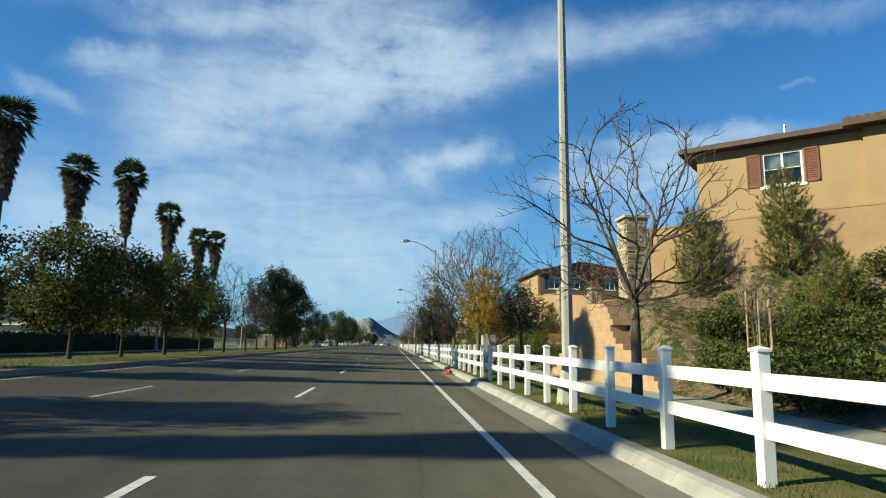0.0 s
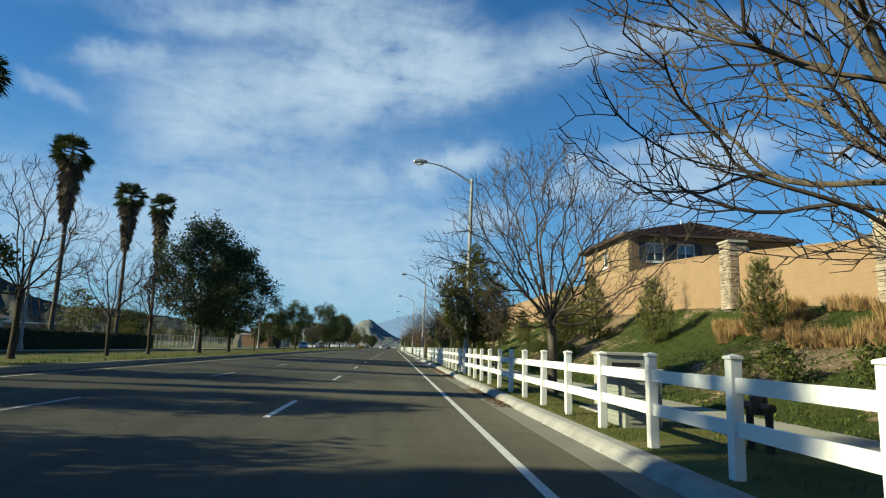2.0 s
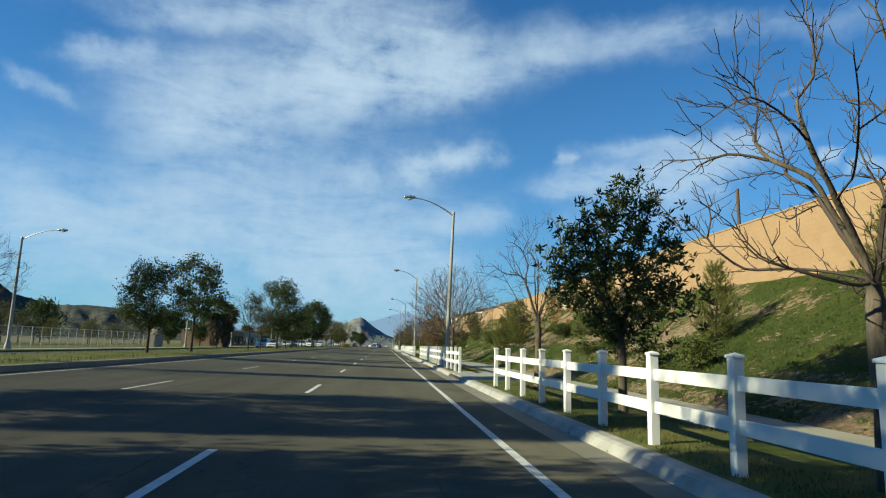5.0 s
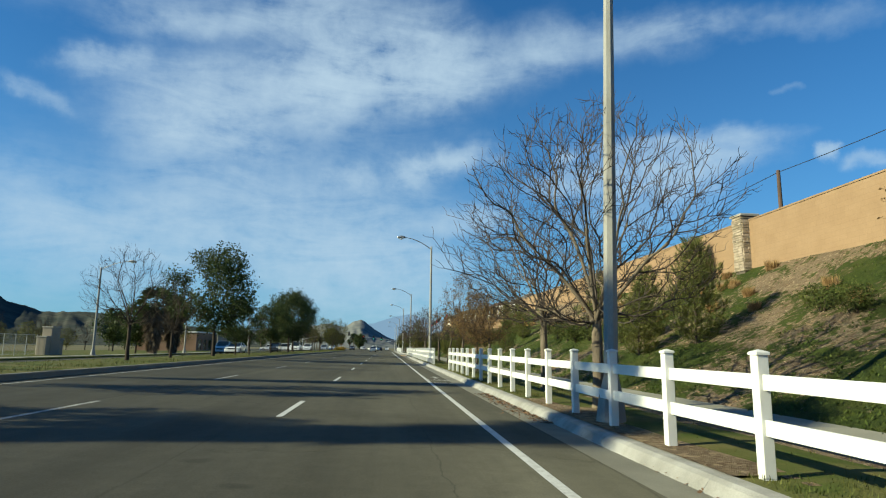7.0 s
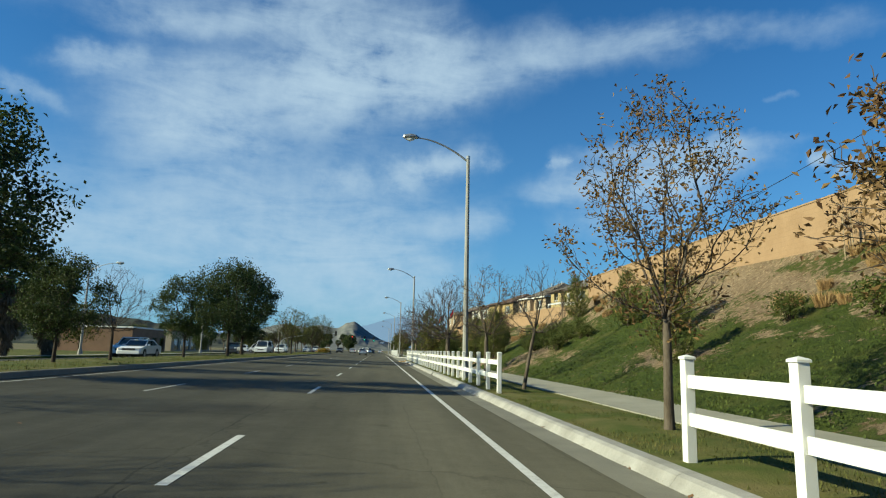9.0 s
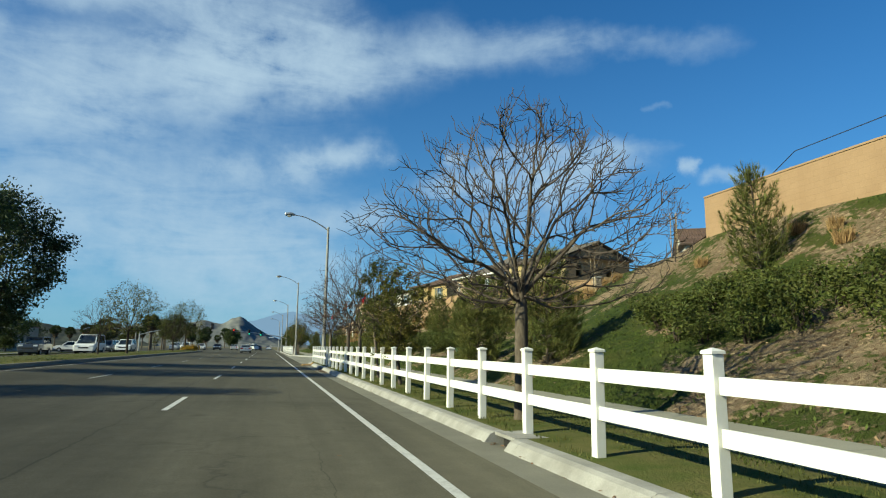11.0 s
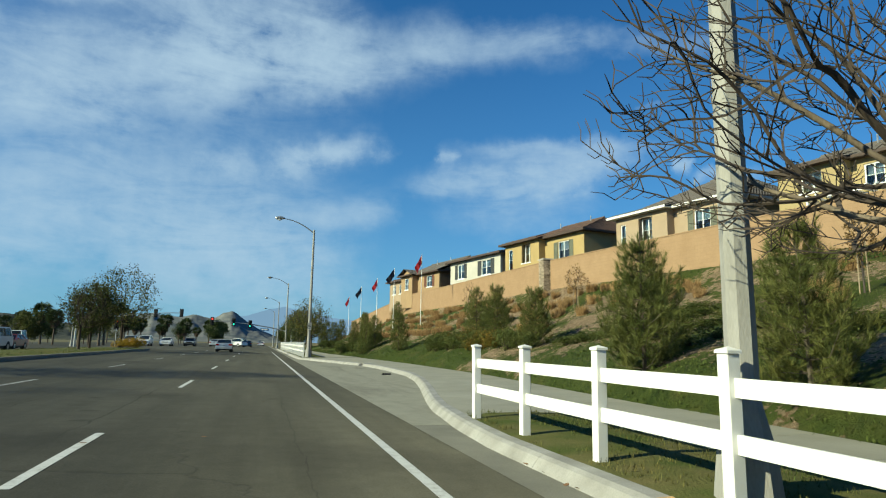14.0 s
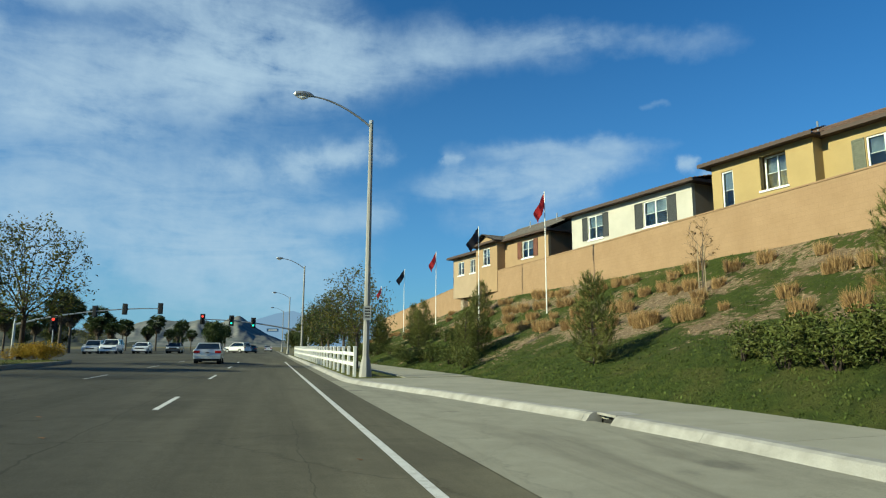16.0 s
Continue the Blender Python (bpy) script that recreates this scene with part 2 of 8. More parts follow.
def slope_material():
    """Bare soil and mulch where nothing grows, low green ground cover where the 'cover' attribute says so."""
    mat = bpy.data.materials.new("planted_slope")
    mat.use_nodes = True
    k = Nodes(mat.node_tree)
    pos = k.add("ShaderNodeNewGeometry").outputs["Position"]
    cov = k.add("ShaderNodeAttribute")
    cov.attribute_name = "cover"
    fine = k.add("ShaderNodeTexNoise", Vector=pos, Scale=3.5, Detail=8.0, Roughness=0.7)
    tiny = k.add("ShaderNodeTexNoise", Vector=pos, Scale=28.0, Detail=4.0, Roughness=0.7)
    mid = k.add("ShaderNodeTexNoise", Vector=pos, Scale=0.7, Detail=4.0)
    soil = k.mix(k.add("ShaderNodeMapRange", i0=mid.outputs[0], i1=0.35, i2=0.65).outputs[0], (0.27, 0.20, 0.128), (0.19, 0.135, 0.085))
    soil = k.mix(k.add("ShaderNodeMapRange", i0=tiny.outputs[0], i1=0.5, i2=0.75).outputs[0], soil, (0.40, 0.32, 0.22))
    soil = k.mix(k.add("ShaderNodeMapRange", i0=tiny.outputs[0], i1=0.45, i2=0.25).outputs[0], soil, (0.095, 0.064, 0.040))
    chip = k.add("ShaderNodeTexVoronoi", Vector=pos, Scale=11.0)
    shade = k.add("ShaderNodeSeparateXYZ", Vector=chip.outputs["Color"]).outputs[0]
    soil = k.mix(k.add("ShaderNodeMapRange", i0=shade, i1=0.78, i2=1.0).outputs[0], soil, (0.40, 0.30, 0.19))
    soil = k.mix(k.add("ShaderNodeMapRange", i0=shade, i1=0.26, i2=0.0).outputs[0], soil, (0.15, 0.095, 0.056))
    green = k.mix(k.add("ShaderNodeMapRange", i0=fine.outputs[0], i1=0.35, i2=0.65).outputs[0], (0.030, 0.050, 0.0095), (0.070, 0.092, 0.018))
    green = k.mix(k.add("ShaderNodeMapRange", i0=mid.outputs[0], i1=0.5, i2=0.8).outputs[0], green, (0.098, 0.098, 0.027))
    edge = k.math("ADD", cov.outputs["Fac"], k.math("MULTIPLY", k.math("SUBTRACT", fine.outputs[0], 0.5), 1.7))
    col = k.mix(k.add("ShaderNodeMapRange", i0=edge, i1=0.42, i2=0.56).outputs[0], soil, green)
    b = k.add("ShaderNodeBsdfPrincipled", Roughness=0.95)
    b.inputs["Specular IOR Level"].default_value = 0.15
    k.link(col, b.inputs["Base Color"])
    bp = k.add("ShaderNodeBump", Height=k.math("ADD", fine.outputs[0], k.math("MULTIPLY", tiny.outputs[0], 0.5)), Strength=1.0, Distance=0.14)
    k.link(bp.outputs[0], b.inputs["Normal"])
    k.link(b.outputs[0], k.add("ShaderNodeOutputMaterial").inputs[0])
    return mat


def block_wall_material(name, c1, c2):
    """Split-face block laid in courses of 0.2 m, seen from afar: faint joints over a warm stucco-like tan."""
    mat = bpy.data.materials.new(name)
    mat.use_nodes = True
    k = Nodes(mat.node_tree)
    pos = k.add("ShaderNodeNewGeometry").outputs["Position"]
    sp = k.add("ShaderNodeSeparateXYZ", Vector=pos)
    uv = k.add("ShaderNodeCombineXYZ", X=sp.outputs[1], Y=sp.outputs[2])
    br = k.add("ShaderNodeTexBrick", Vector=uv.outputs[0], Color1=(1, 1, 1, 1), Color2=(0.93, 0.93, 0.93, 1), Mortar=(0.80, 0.79, 0.78, 1), Scale=1.0, Mortar_Size=0.008)
    br.inputs["Brick Width"].default_value, br.inputs["Row Height"].default_value = 0.41, 0.205
    n = k.add("ShaderNodeTexNoise", Vector=pos, Scale=1.1, Detail=6.0, Roughness=0.6)
    t = k.add("ShaderNodeTexNoise", Vector=pos, Scale=30.0, Detail=4.0)
    col = k.mix(k.add("ShaderNodeMapRange", i0=n.outputs[0], i1=0.35, i2=0.7).outputs[0], c1, c2)
    col = k.mix(0.55, col, br.outputs[0], "MULTIPLY")
    f = k.math("ADD", k.math("MULTIPLY", t.outputs[0], 0.3), 0.85)
    col = k.mix(1.0, col, k.add("ShaderNodeCombineXYZ", X=f, Y=f, Z=f).outputs[0], "MULTIPLY")
    b = k.add("ShaderNodeBsdfPrincipled", Roughness=0.92)
    b.inputs["Specular IOR Level"].default_value = 0.2
    k.link(col, b.inputs["Base Color"])
    hgt = k.math("ADD", k.math("MULTIPLY", br.outputs[1], -0.4), t.outputs[0])
    bp = k.add("ShaderNodeBump", Height=hgt, Strength=0.4, Distance=0.015)
    k.link(bp.outputs[0], b.inputs["Normal"])
    k.link(b.outputs[0], k.add("ShaderNodeOutputMaterial").inputs[0])
    return mat


def glass_material(name, tint=(0.75, 0.85, 0.9), rough=0.02):
    mat = bpy.data.materials.new(name)
    mat.use_nodes = True
    k = Nodes(mat.node_tree)
    b = k.add("ShaderNodeBsdfPrincipled", Roughness=rough)
    b.inputs["Base Color"].default_value = (*tint, 1)
    b.inputs["Transmission Weight"].default_value = 1.0
    b.inputs["IOR"].default_value = 1.45
    k.link(b.outputs[0], k.add("ShaderNodeOutputMaterial").inputs[0])
    return mat


def glow_material(name, colour, strength):
    mat = bpy.data.materials.new(name)
    mat.use_nodes = True
    k = Nodes(mat.node_tree)
    e = k.add("ShaderNodeEmission", Strength=strength)
    e.inputs[0].default_value = (*colour, 1)
    k.link(e.outputs[0], k.add("ShaderNodeOutputMaterial").inputs[0])
    return mat


def pad_material():
    """Pale broom-finished concrete with tyre rubber, oil drips, long damp streaks and a few cracks."""
    mat = bpy.data.materials.new("bus_bay_concrete")
    mat.use_nodes = True
    k = Nodes(mat.node_tree)
    pos = k.add("ShaderNodeNewGeometry").outputs["Position"]
    mp = k.add("ShaderNodeMapping", Vector=pos)
    mp.inputs["Rotation"].default_value = (0, 0, radians(-8))
    mp.inputs["Scale"].default_value = (1.0, 0.16, 1.0)
    streak = k.add("ShaderNodeTexNoise", Vector=mp.outputs[0], Scale=0.9, Detail=7.0, Roughness=0.62, Distortion=0.6)
    mott = k.add("ShaderNodeTexNoise", Vector=pos, Scale=1.7, Detail=8.0, Roughness=0.66)
    grain = k.add("ShaderNodeTexNoise", Vector=pos, Scale=60.0, Detail=3.0, Roughness=0.7)
    col = k.mix(k.add("ShaderNodeMapRange", i0=mott.outputs[0], i1=0.3, i2=0.7).outputs[0], (0.2141, 0.2056, 0.1606), (0.2784, 0.2677, 0.2106))
    col = k.mix(k.math("MULTIPLY", k.add("ShaderNodeMapRange", i0=streak.outputs[0], i1=0.50, i2=0.66).outputs[0], 0.55), col, (0.118, 0.108, 0.084))
    spot = k.add("ShaderNodeTexVoronoi", Vector=pos, Scale=0.42)
    drip = k.add("ShaderNodeMapRange", i0=k.math("ADD", spot.outputs["Distance"], k.math("MULTIPLY", mott.outputs[0], 0.4)), i1=0.36, i2=0.28)
    col = k.mix(k.math("MULTIPLY", drip.outputs[0], 0.5), col, (0.0857, 0.0821, 0.0714))
    f = k.math("ADD", k.math("MULTIPLY", grain.outputs[0], 0.6), 0.7)
    col = k.mix(1.0, col, k.add("ShaderNodeCombineXYZ", X=f, Y=f, Z=f).outputs[0], "MULTIPLY")
    wv = k.add("ShaderNodeVectorMath", op="MULTIPLY_ADD", i0=mott.outputs["Color"], i1=(1.2, 1.2, 0), i2=pos)
    vor = k.add("ShaderNodeTexVoronoi", Vector=wv.outputs[0], Scale=0.16)
    vor.feature = "DISTANCE_TO_EDGE"
    crack = k.add("ShaderNodeMapRange", i0=vor.outputs["Distance"], i1=0.0, i2=0.003, i3=0.22, i4=0.0)
    col = k.mix(crack.outputs[0], col, (0.0428, 0.04, 0.0343))
    b = k.add("ShaderNodeBsdfPrincipled", Roughness=0.88)
    b.inputs["Specular IOR Level"].default_value = 0.3
    k.link(col, b.inputs["Base Color"])
    bp = k.add("ShaderNodeBump", Height=grain.outputs[0], Strength=0.25, Distance=0.01)
    k.link(bp.outputs[0], b.inputs["Normal"])
    k.link(b.outputs[0], k.add("ShaderNodeOutputMaterial").inputs[0])
    return mat


M = {}
M["asphalt"] = asphalt_material()
M["slope"] = slope_material()
M["wall"] = block_wall_material("tan_block_wall", (0.3069, 0.2034, 0.1213), (0.2677, 0.1735, 0.1013))
M["block"] = material("tan_retaining_block", (0.3569, 0.2427, 0.1428), 0.93, (0.3069, 0.1999, 0.1178), scale=3, fine=0.2, objrand=0.07, bump=0.5, bump_scale=60)
M["concrete"] = material("kerb_concrete", (0.325, 0.318, 0.300), 0.9, (0.215, 0.208, 0.192), scale=1.8, detail=8, fine=0.22, bump=0.3, bump_scale=70)
M["pad"] = pad_material()
M["gutter"] = material("gutter_concrete", (0.1927, 0.1842, 0.1463), 0.9, (0.1428, 0.1356, 0.1071), scale=0.9, detail=8, fine=0.2, bump=0.25, bump_scale=80)
M["walk"] = material("footpath_concrete", (0.2855, 0.2748, 0.2213), 0.9, (0.2356, 0.2284, 0.182), scale=0.8, detail=8, fine=0.15, bump=0.2, bump_scale=90, objrand=0.05)
M["paint"] = material("road_paint_white", (0.5478, 0.5478, 0.5229), 0.7, (0.3486, 0.3403, 0.3154), scale=9, detail=8, fine=0.25, contrast=(0.48, 0.72), bump=0.2)
M["paint_old"] = material("worn_road_paint", (0.415, 0.415, 0.3984), 0.8, (0.166, 0.1577, 0.1494), scale=7, detail=8, fine=0.3, contrast=(0.42, 0.62), bump=0.2)
M["lawn"] = material("verge_soil_and_turf", (0.066, 0.086, 0.020), 0.95, (0.135, 0.118, 0.047), scale=0.9, detail=8, fine=0.35, contrast=(0.40, 0.66), bump=0.8, bump_scale=30, spec=0.1)
M["blade"] = material("grass_blades", (0.0607, 0.0857, 0.0178), 0.8, (0.1356, 0.1213, 0.0428), scale=0.7, detail=5, island=0.35, bump=0, translucent=0.25, spec=0.15)
M["cover"] = material("ground_cover_leaves", (0.050, 0.078, 0.014), 0.75, (0.086, 0.106, 0.025), scale=1.2, island=0.4, bump=0, translucent=0.2, spec=0.2)
M["vinyl"] = material("white_vinyl", (0.72, 0.72, 0.705), 0.45, (0.65, 0.65, 0.625), scale=1.5, detail=6, fine=0.04, bump=0.03, bump_scale=20, objrand=0.02)
M["pole"] = material("spun_concrete_pole", (0.312, 0.306, 0.290), 0.85, (0.240, 0.234, 0.220), scale=2.5, detail=8, fine=0.2, bump=0.25, bump_scale=60, stretch=(1, 1, 0.25))
M["steel"] = material("galvanised_steel", (0.42, 0.43, 0.43), 0.45, (0.33, 0.34, 0.34), scale=8, metal=0.7, bump=0.05)
M["lamp_lens"] = material("lamp_lens", (0.62, 0.63, 0.60), 0.25, (0.55, 0.56, 0.54), scale=9, bump=0.05)
M["bark"] = material("grey_brown_bark", (0.128, 0.106, 0.084), 0.92, (0.062, 0.048, 0.037), scale=9, detail=7, fine=0.3, bump=0.7, bump_scale=25, stretch=(1, 1, 0.3), spec=0.15)
M["bark_pale"] = material("pale_bark", (0.1826, 0.1494, 0.112), 0.9, (0.1162, 0.0913, 0.0681), scale=9, detail=7, fine=0.3, bump=0.6, bump_scale=25, stretch=(1, 1, 0.3), spec=0.15)
M["bark_dark"] = material("dark_bark", (0.0622, 0.0481, 0.0373), 0.92, (0.0373, 0.0291, 0.0232), scale=9, detail=7, fine=0.3, bump=0.6, bump_scale=25, stretch=(1, 1, 0.3), spec=0.15)
M["twig"] = material("bare_twigs", (0.050, 0.040, 0.034), 0.9, (0.078, 0.062, 0.052), scale=1.2, island=0.25, bump=0, spec=0.15)
M["leaf_green"] = material("dark_green_leaves", (0.0321, 0.0535, 0.0128), 0.6, (0.0571, 0.0749, 0.0186), scale=0.9, island=0.45, bump=0, translucent=0.3, spec=0.3)
M["leaf_median"] = material("yellow_green_leaves", (0.0535, 0.0678, 0.0143), 0.6, (0.0857, 0.0892, 0.0214), scale=0.7, island=0.45, bump=0, translucent=0.4, spec=0.3)
M["leaf_deep"] = material("deep_green_leaves", (0.026, 0.044, 0.016), 0.5, (0.046, 0.066, 0.022), scale=0.9, island=0.45, bump=0, translucent=0.22, spec=0.35)
M["leaf_yellow"] = material("yellow_autumn_leaves", (0.40, 0.25, 0.025), 0.6, (0.22, 0.165, 0.024), scale=1.1, contrast=(0.38, 0.62), island=0.4, bump=0, translucent=0.35, spec=0.25)
M["leaf_olive"] = material("olive_and_gold_leaves", (0.0607, 0.0737, 0.0143), 0.6, (0.1535, 0.1295, 0.0214), scale=1.6, contrast=(0.42, 0.66), island=0.45, bump=0, translucent=0.3, spec=0.3)
M["leaf_brown"] = material("brown_dry_leaves", (0.125, 0.070, 0.040), 0.8, (0.235, 0.155, 0.060), scale=1.4, island=0.4, bump=0, translucent=0.3, spec=0.15)
M["leaf_red"] = material("dry_reddish_pods", (0.1328, 0.0498, 0.0373), 0.8, (0.083, 0.0373, 0.0291), scale=2, island=0.3, bump=0, spec=0.15)
M["needle"] = material("pine_needles", (0.092, 0.112, 0.029), 0.7, (0.160, 0.158, 0.045), scale=1.3, island=0.4, bump=0, translucent=0.25, spec=0.2)
M["shrub"] = material("shrub_leaves", (0.052, 0.076, 0.016), 0.6, (0.108, 0.115, 0.027), scale=2.2, island=0.45, bump=0, translucent=0.28, spec=0.25)
M["shrub_gold"] = material("turning_shrub_leaves", (0.215, 0.125, 0.020), 0.65, (0.090, 0.095, 0.018), scale=1.6, island=0.45, bump=0, translucent=0.3, spec=0.2)
M["straw"] = material("dry_bunch_grass", (0.40, 0.27, 0.13), 0.9, (0.28, 0.175, 0.08), scale=1.6, island=0.4, bump=0, translucent=0.25, spec=0.1)
M["frond"] = material("palm_fronds", (0.0321, 0.0535, 0.0178), 0.55, (0.0535, 0.0678, 0.0214), scale=1.2, island=0.4, bump=0, translucent=0.2, spec=0.3)
M["frond_dead"] = material("dead_palm_fronds", (0.17, 0.13, 0.09), 0.9, (0.09, 0.068, 0.048), scale=1.4, island=0.4, bump=0, translucent=0.1, spec=0.1)
M["hedge"] = material("hedge_leaves", (0.0157, 0.0257, 0.0086), 0.7, (0.025, 0.0357, 0.0114), scale=1.4, island=0.4, bump=0, translucent=0.15, spec=0.2)
M["stone_a"] = material("ledge_stone", (0.3486, 0.2863, 0.2117), 0.9, (0.2407, 0.1909, 0.1411), scale=5, detail=7, fine=0.25, objrand=0.28, bump=0.6, bump_scale=35)
M["mortar"] = material("stone_core", (0.1328, 0.1079, 0.083), 0.95, (0.0996, 0.083, 0.0622), scale=6, fine=0.2)
M["cap"] = material("pillar_cap_concrete", (0.3712, 0.3426, 0.2927), 0.85, (0.3069, 0.2784, 0.2356), scale=3, detail=7, fine=0.15, bump=0.2)
M["cabinet"] = material("pale_utility_cabinet", (0.3569, 0.3498, 0.3069), 0.55, (0.3141, 0.3069, 0.2712), scale=2, detail=6, fine=0.08, bump=0.05)
M["cabinet_grey"] = material("grey_green_cabinet", (0.257, 0.2712, 0.2356), 0.6, (0.2213, 0.232, 0.2034), scale=2, detail=6, fine=0.08, bump=0.05)
M["dark"] = material("near_black", (0.02, 0.02, 0.02), 0.9, bump=0)
M["iron"] = material("dark_iron_pipe", (0.0415, 0.0373, 0.0332), 0.6, (0.083, 0.0498, 0.0332), scale=8, metal=0.4, bump=0.2)
M["frame_white"] = material("white_window_frame", (0.78, 0.78, 0.76), 0.5, (0.72, 0.72, 0.70), scale=3, bump=0.03)
M["pane"] = glass_material("window_glass")
M["car_glass"] = glass_material("tinted_car_glass", (0.10, 0.12, 0.13))
M["room"] = material("room_shade_grey", (0.083, 0.083, 0.0871), 0.9, (0.0498, 0.0498, 0.0539), scale=1.5, bump=0)
M["blind"] = material("pale_blind", (0.332, 0.3735, 0.3735), 0.8, (0.2739, 0.3071, 0.3154), scale=2, bump=0.05)
M["tile_brown"] = material("brown_roof_tile", (0.1356, 0.0821, 0.0607), 0.85, (0.0857, 0.0535, 0.0428), scale=2.4, detail=7, fine=0.2, bump=0.3, island=0.12)
M["tile_grey"] = material("grey_roof_tile", (0.1499, 0.1321, 0.1178), 0.85, (0.1071, 0.0928, 0.0821), scale=2.4, detail=7, fine=0.2, bump=0.3, island=0.12)
M["tile_red"] = material("terracotta_roof_tile", (0.2855, 0.1499, 0.0999), 0.85, (0.207, 0.1071, 0.0714), scale=2.4, detail=7, fine=0.2, bump=0.3, island=0.15)
M["fascia_dark"] = material("dark_fascia", (0.0706, 0.0456, 0.0373), 0.7, (0.0539, 0.0373, 0.0291), scale=3, bump=0.1)
M["fascia_white"] = material("white_fascia", (0.72, 0.71, 0.68), 0.6, (0.62, 0.61, 0.58), scale=3, bump=0.05)
M["shutter_brown"] = material("brown_shutter", (0.1577, 0.0622, 0.0373), 0.7, (0.1162, 0.0456, 0.0291), scale=6, fine=0.2, bump=0.2)
M["shutter_green"] = material("grey_green_shutter", (0.1328, 0.1411, 0.1037), 0.7, (0.0996, 0.1079, 0.0789), scale=6, fine=0.2, bump=0.2)
M["shutter_dark"] = material("dark_shutter", (0.0456, 0.0498, 0.0539), 0.7, (0.0332, 0.0373, 0.0415), scale=6, fine=0.2, bump=0.2)
# brown is tan at about 0.6, a shaded copy for house sides
for nm, c in (("tan", (0.50, 0.345, 0.20)), ("yellow", (0.58, 0.43, 0.20)), ("white", (0.72, 0.69, 0.61)), ("buff", (0.55, 0.42, 0.29)), ("brown", (0.30, 0.19, 0.115)), ("gold", (0.56, 0.44, 0.23)), ("cream", (0.68, 0.61, 0.42))):
    M["stucco_" + nm] = material("stucco_" + nm, tuple(v * 0.63 for v in c), 0.93, tuple(v * 0.56 for v in c), scale=0.9, detail=7, fine=0.1, fine_scale=90, bump=0.35, bump_scale=110, spec=0.2)
M["flag_red"] = material("red_flag_cloth", (0.78, 0.045, 0.05), 0.8, (0.66, 0.035, 0.04), scale=3, bump=0.1, bump_scale=9, translucent=0.35)
M["flag_dark"] = material("navy_flag_cloth", (0.022, 0.024, 0.035), 0.8, (0.015, 0.016, 0.025), scale=3, bump=0.1, bump_scale=9, translucent=0.1)
# lightened, cool greys: distance haze is mixed into the mountain's base colour
M["hill"] = material("dry_mountain_haze_grey", (0.185, 0.185, 0.178), 0.95, (0.100, 0.116, 0.122), scale=0.009, detail=10, fine=0.4, fine_scale=0.06, bump=0, spec=0.0)
M["hill_dark"] = material("brush_covered_hill", (0.078, 0.080, 0.070), 0.95, (0.040, 0.050, 0.048), scale=0.012, detail=10, fine=0.4, fine_scale=0.08, bump=0, spec=0.0)
# emission in haze blue: distance haze is put in as the range's own glow
M["far_hill"] = glow_material("far_range_haze_glow", (0.33, 0.54, 0.74), 0.43)
M["plain"] = material("dry_valley_floor", (0.1713, 0.1428, 0.0928), 0.95, (0.1071, 0.1071, 0.0571), scale=0.03, detail=9, fine=0.3, fine_scale=0.7, bump=0.3, bump_scale=3, spec=0.05)
M["car_white"] = material("white_car_paint", (0.72, 0.73, 0.73), 0.3, (0.68, 0.69, 0.69), scale=2, bump=0, coat=0.7)
M["car_silver"] = material("silver_car_paint", (0.50, 0.52, 0.53), 0.3, (0.46, 0.48, 0.49), scale=2, bump=0, metal=0.3, coat=0.7)
M["car_dark"] = material("dark_car_paint", (0.035, 0.04, 0.05), 0.3, (0.03, 0.034, 0.042), scale=2, bump=0, coat=0.8)
M["car_red"] = material("dark_red_car_paint", (0.20, 0.03, 0.025), 0.3, (0.16, 0.025, 0.02), scale=2, bump=0, coat=0.8)
M["tyre"] = material("tyre_rubber", (0.022, 0.022, 0.022), 0.85, (0.03, 0.03, 0.03), scale=8, bump=0.1)
M["rim"] = material("alloy_rim", (0.45, 0.45, 0.46), 0.35, (0.35, 0.35, 0.36), scale=6, metal=0.8, bump=0)
M["tail"] = material("red_tail_lamp", (0.38, 0.012, 0.012), 0.2, (0.28, 0.01, 0.01), scale=9, bump=0.05, coat=0.5)
M["headlamp"] = material("clear_head_lamp", (0.62, 0.64, 0.66), 0.15, (0.5, 0.52, 0.54), scale=9, bump=0.05, coat=0.5)
M["plate"] = material("pale_plate", (0.60, 0.60, 0.58), 0.5, (0.5, 0.5, 0.5), scale=9, bump=0)
M["black"] = material("matt_black", (0.015, 0.015, 0.016), 0.6, bump=0)
M["signal_red"] = glow_material("red_signal_light", (1.0, 0.05, 0.03), 1.65)
M["signal_green"] = glow_material("green_signal_light", (0.05, 0.9, 0.55), 1.2)
M["sign_blue"] = material("street_sign_blue", (0.05, 0.12, 0.26), 0.5, bump=0)
M["sign_plate"] = material("grey_sign_plate", (0.40, 0.41, 0.40), 0.5, (0.34, 0.35, 0.34), scale=6, bump=0)
M["bar"] = material("sign_marking", (0.72, 0.73, 0.73), 0.5, bump=0)
M["box_green"] = material("green_plastic", (0.06, 0.12, 0.055), 0.55, (0.045, 0.09, 0.045), scale=4, bump=0.05)
M["cloth_red"] = material("crumpled_orange_cloth", (0.4565, 0.083, 0.0249), 0.9, (0.332, 0.0581, 0.0208), scale=8, bump=0.5, bump_scale=20)
M["cushion"] = material("tan_foam_cushion", (0.4316, 0.2739, 0.1245), 0.9, (0.332, 0.2075, 0.0913), scale=5, fine=0.2, bump=0.4, bump_scale=20)
M["litter"] = material("dry_leaf_litter", (0.1213, 0.0607, 0.0321), 0.9, (0.1713, 0.0999, 0.05), scale=3, island=0.4, bump=0)
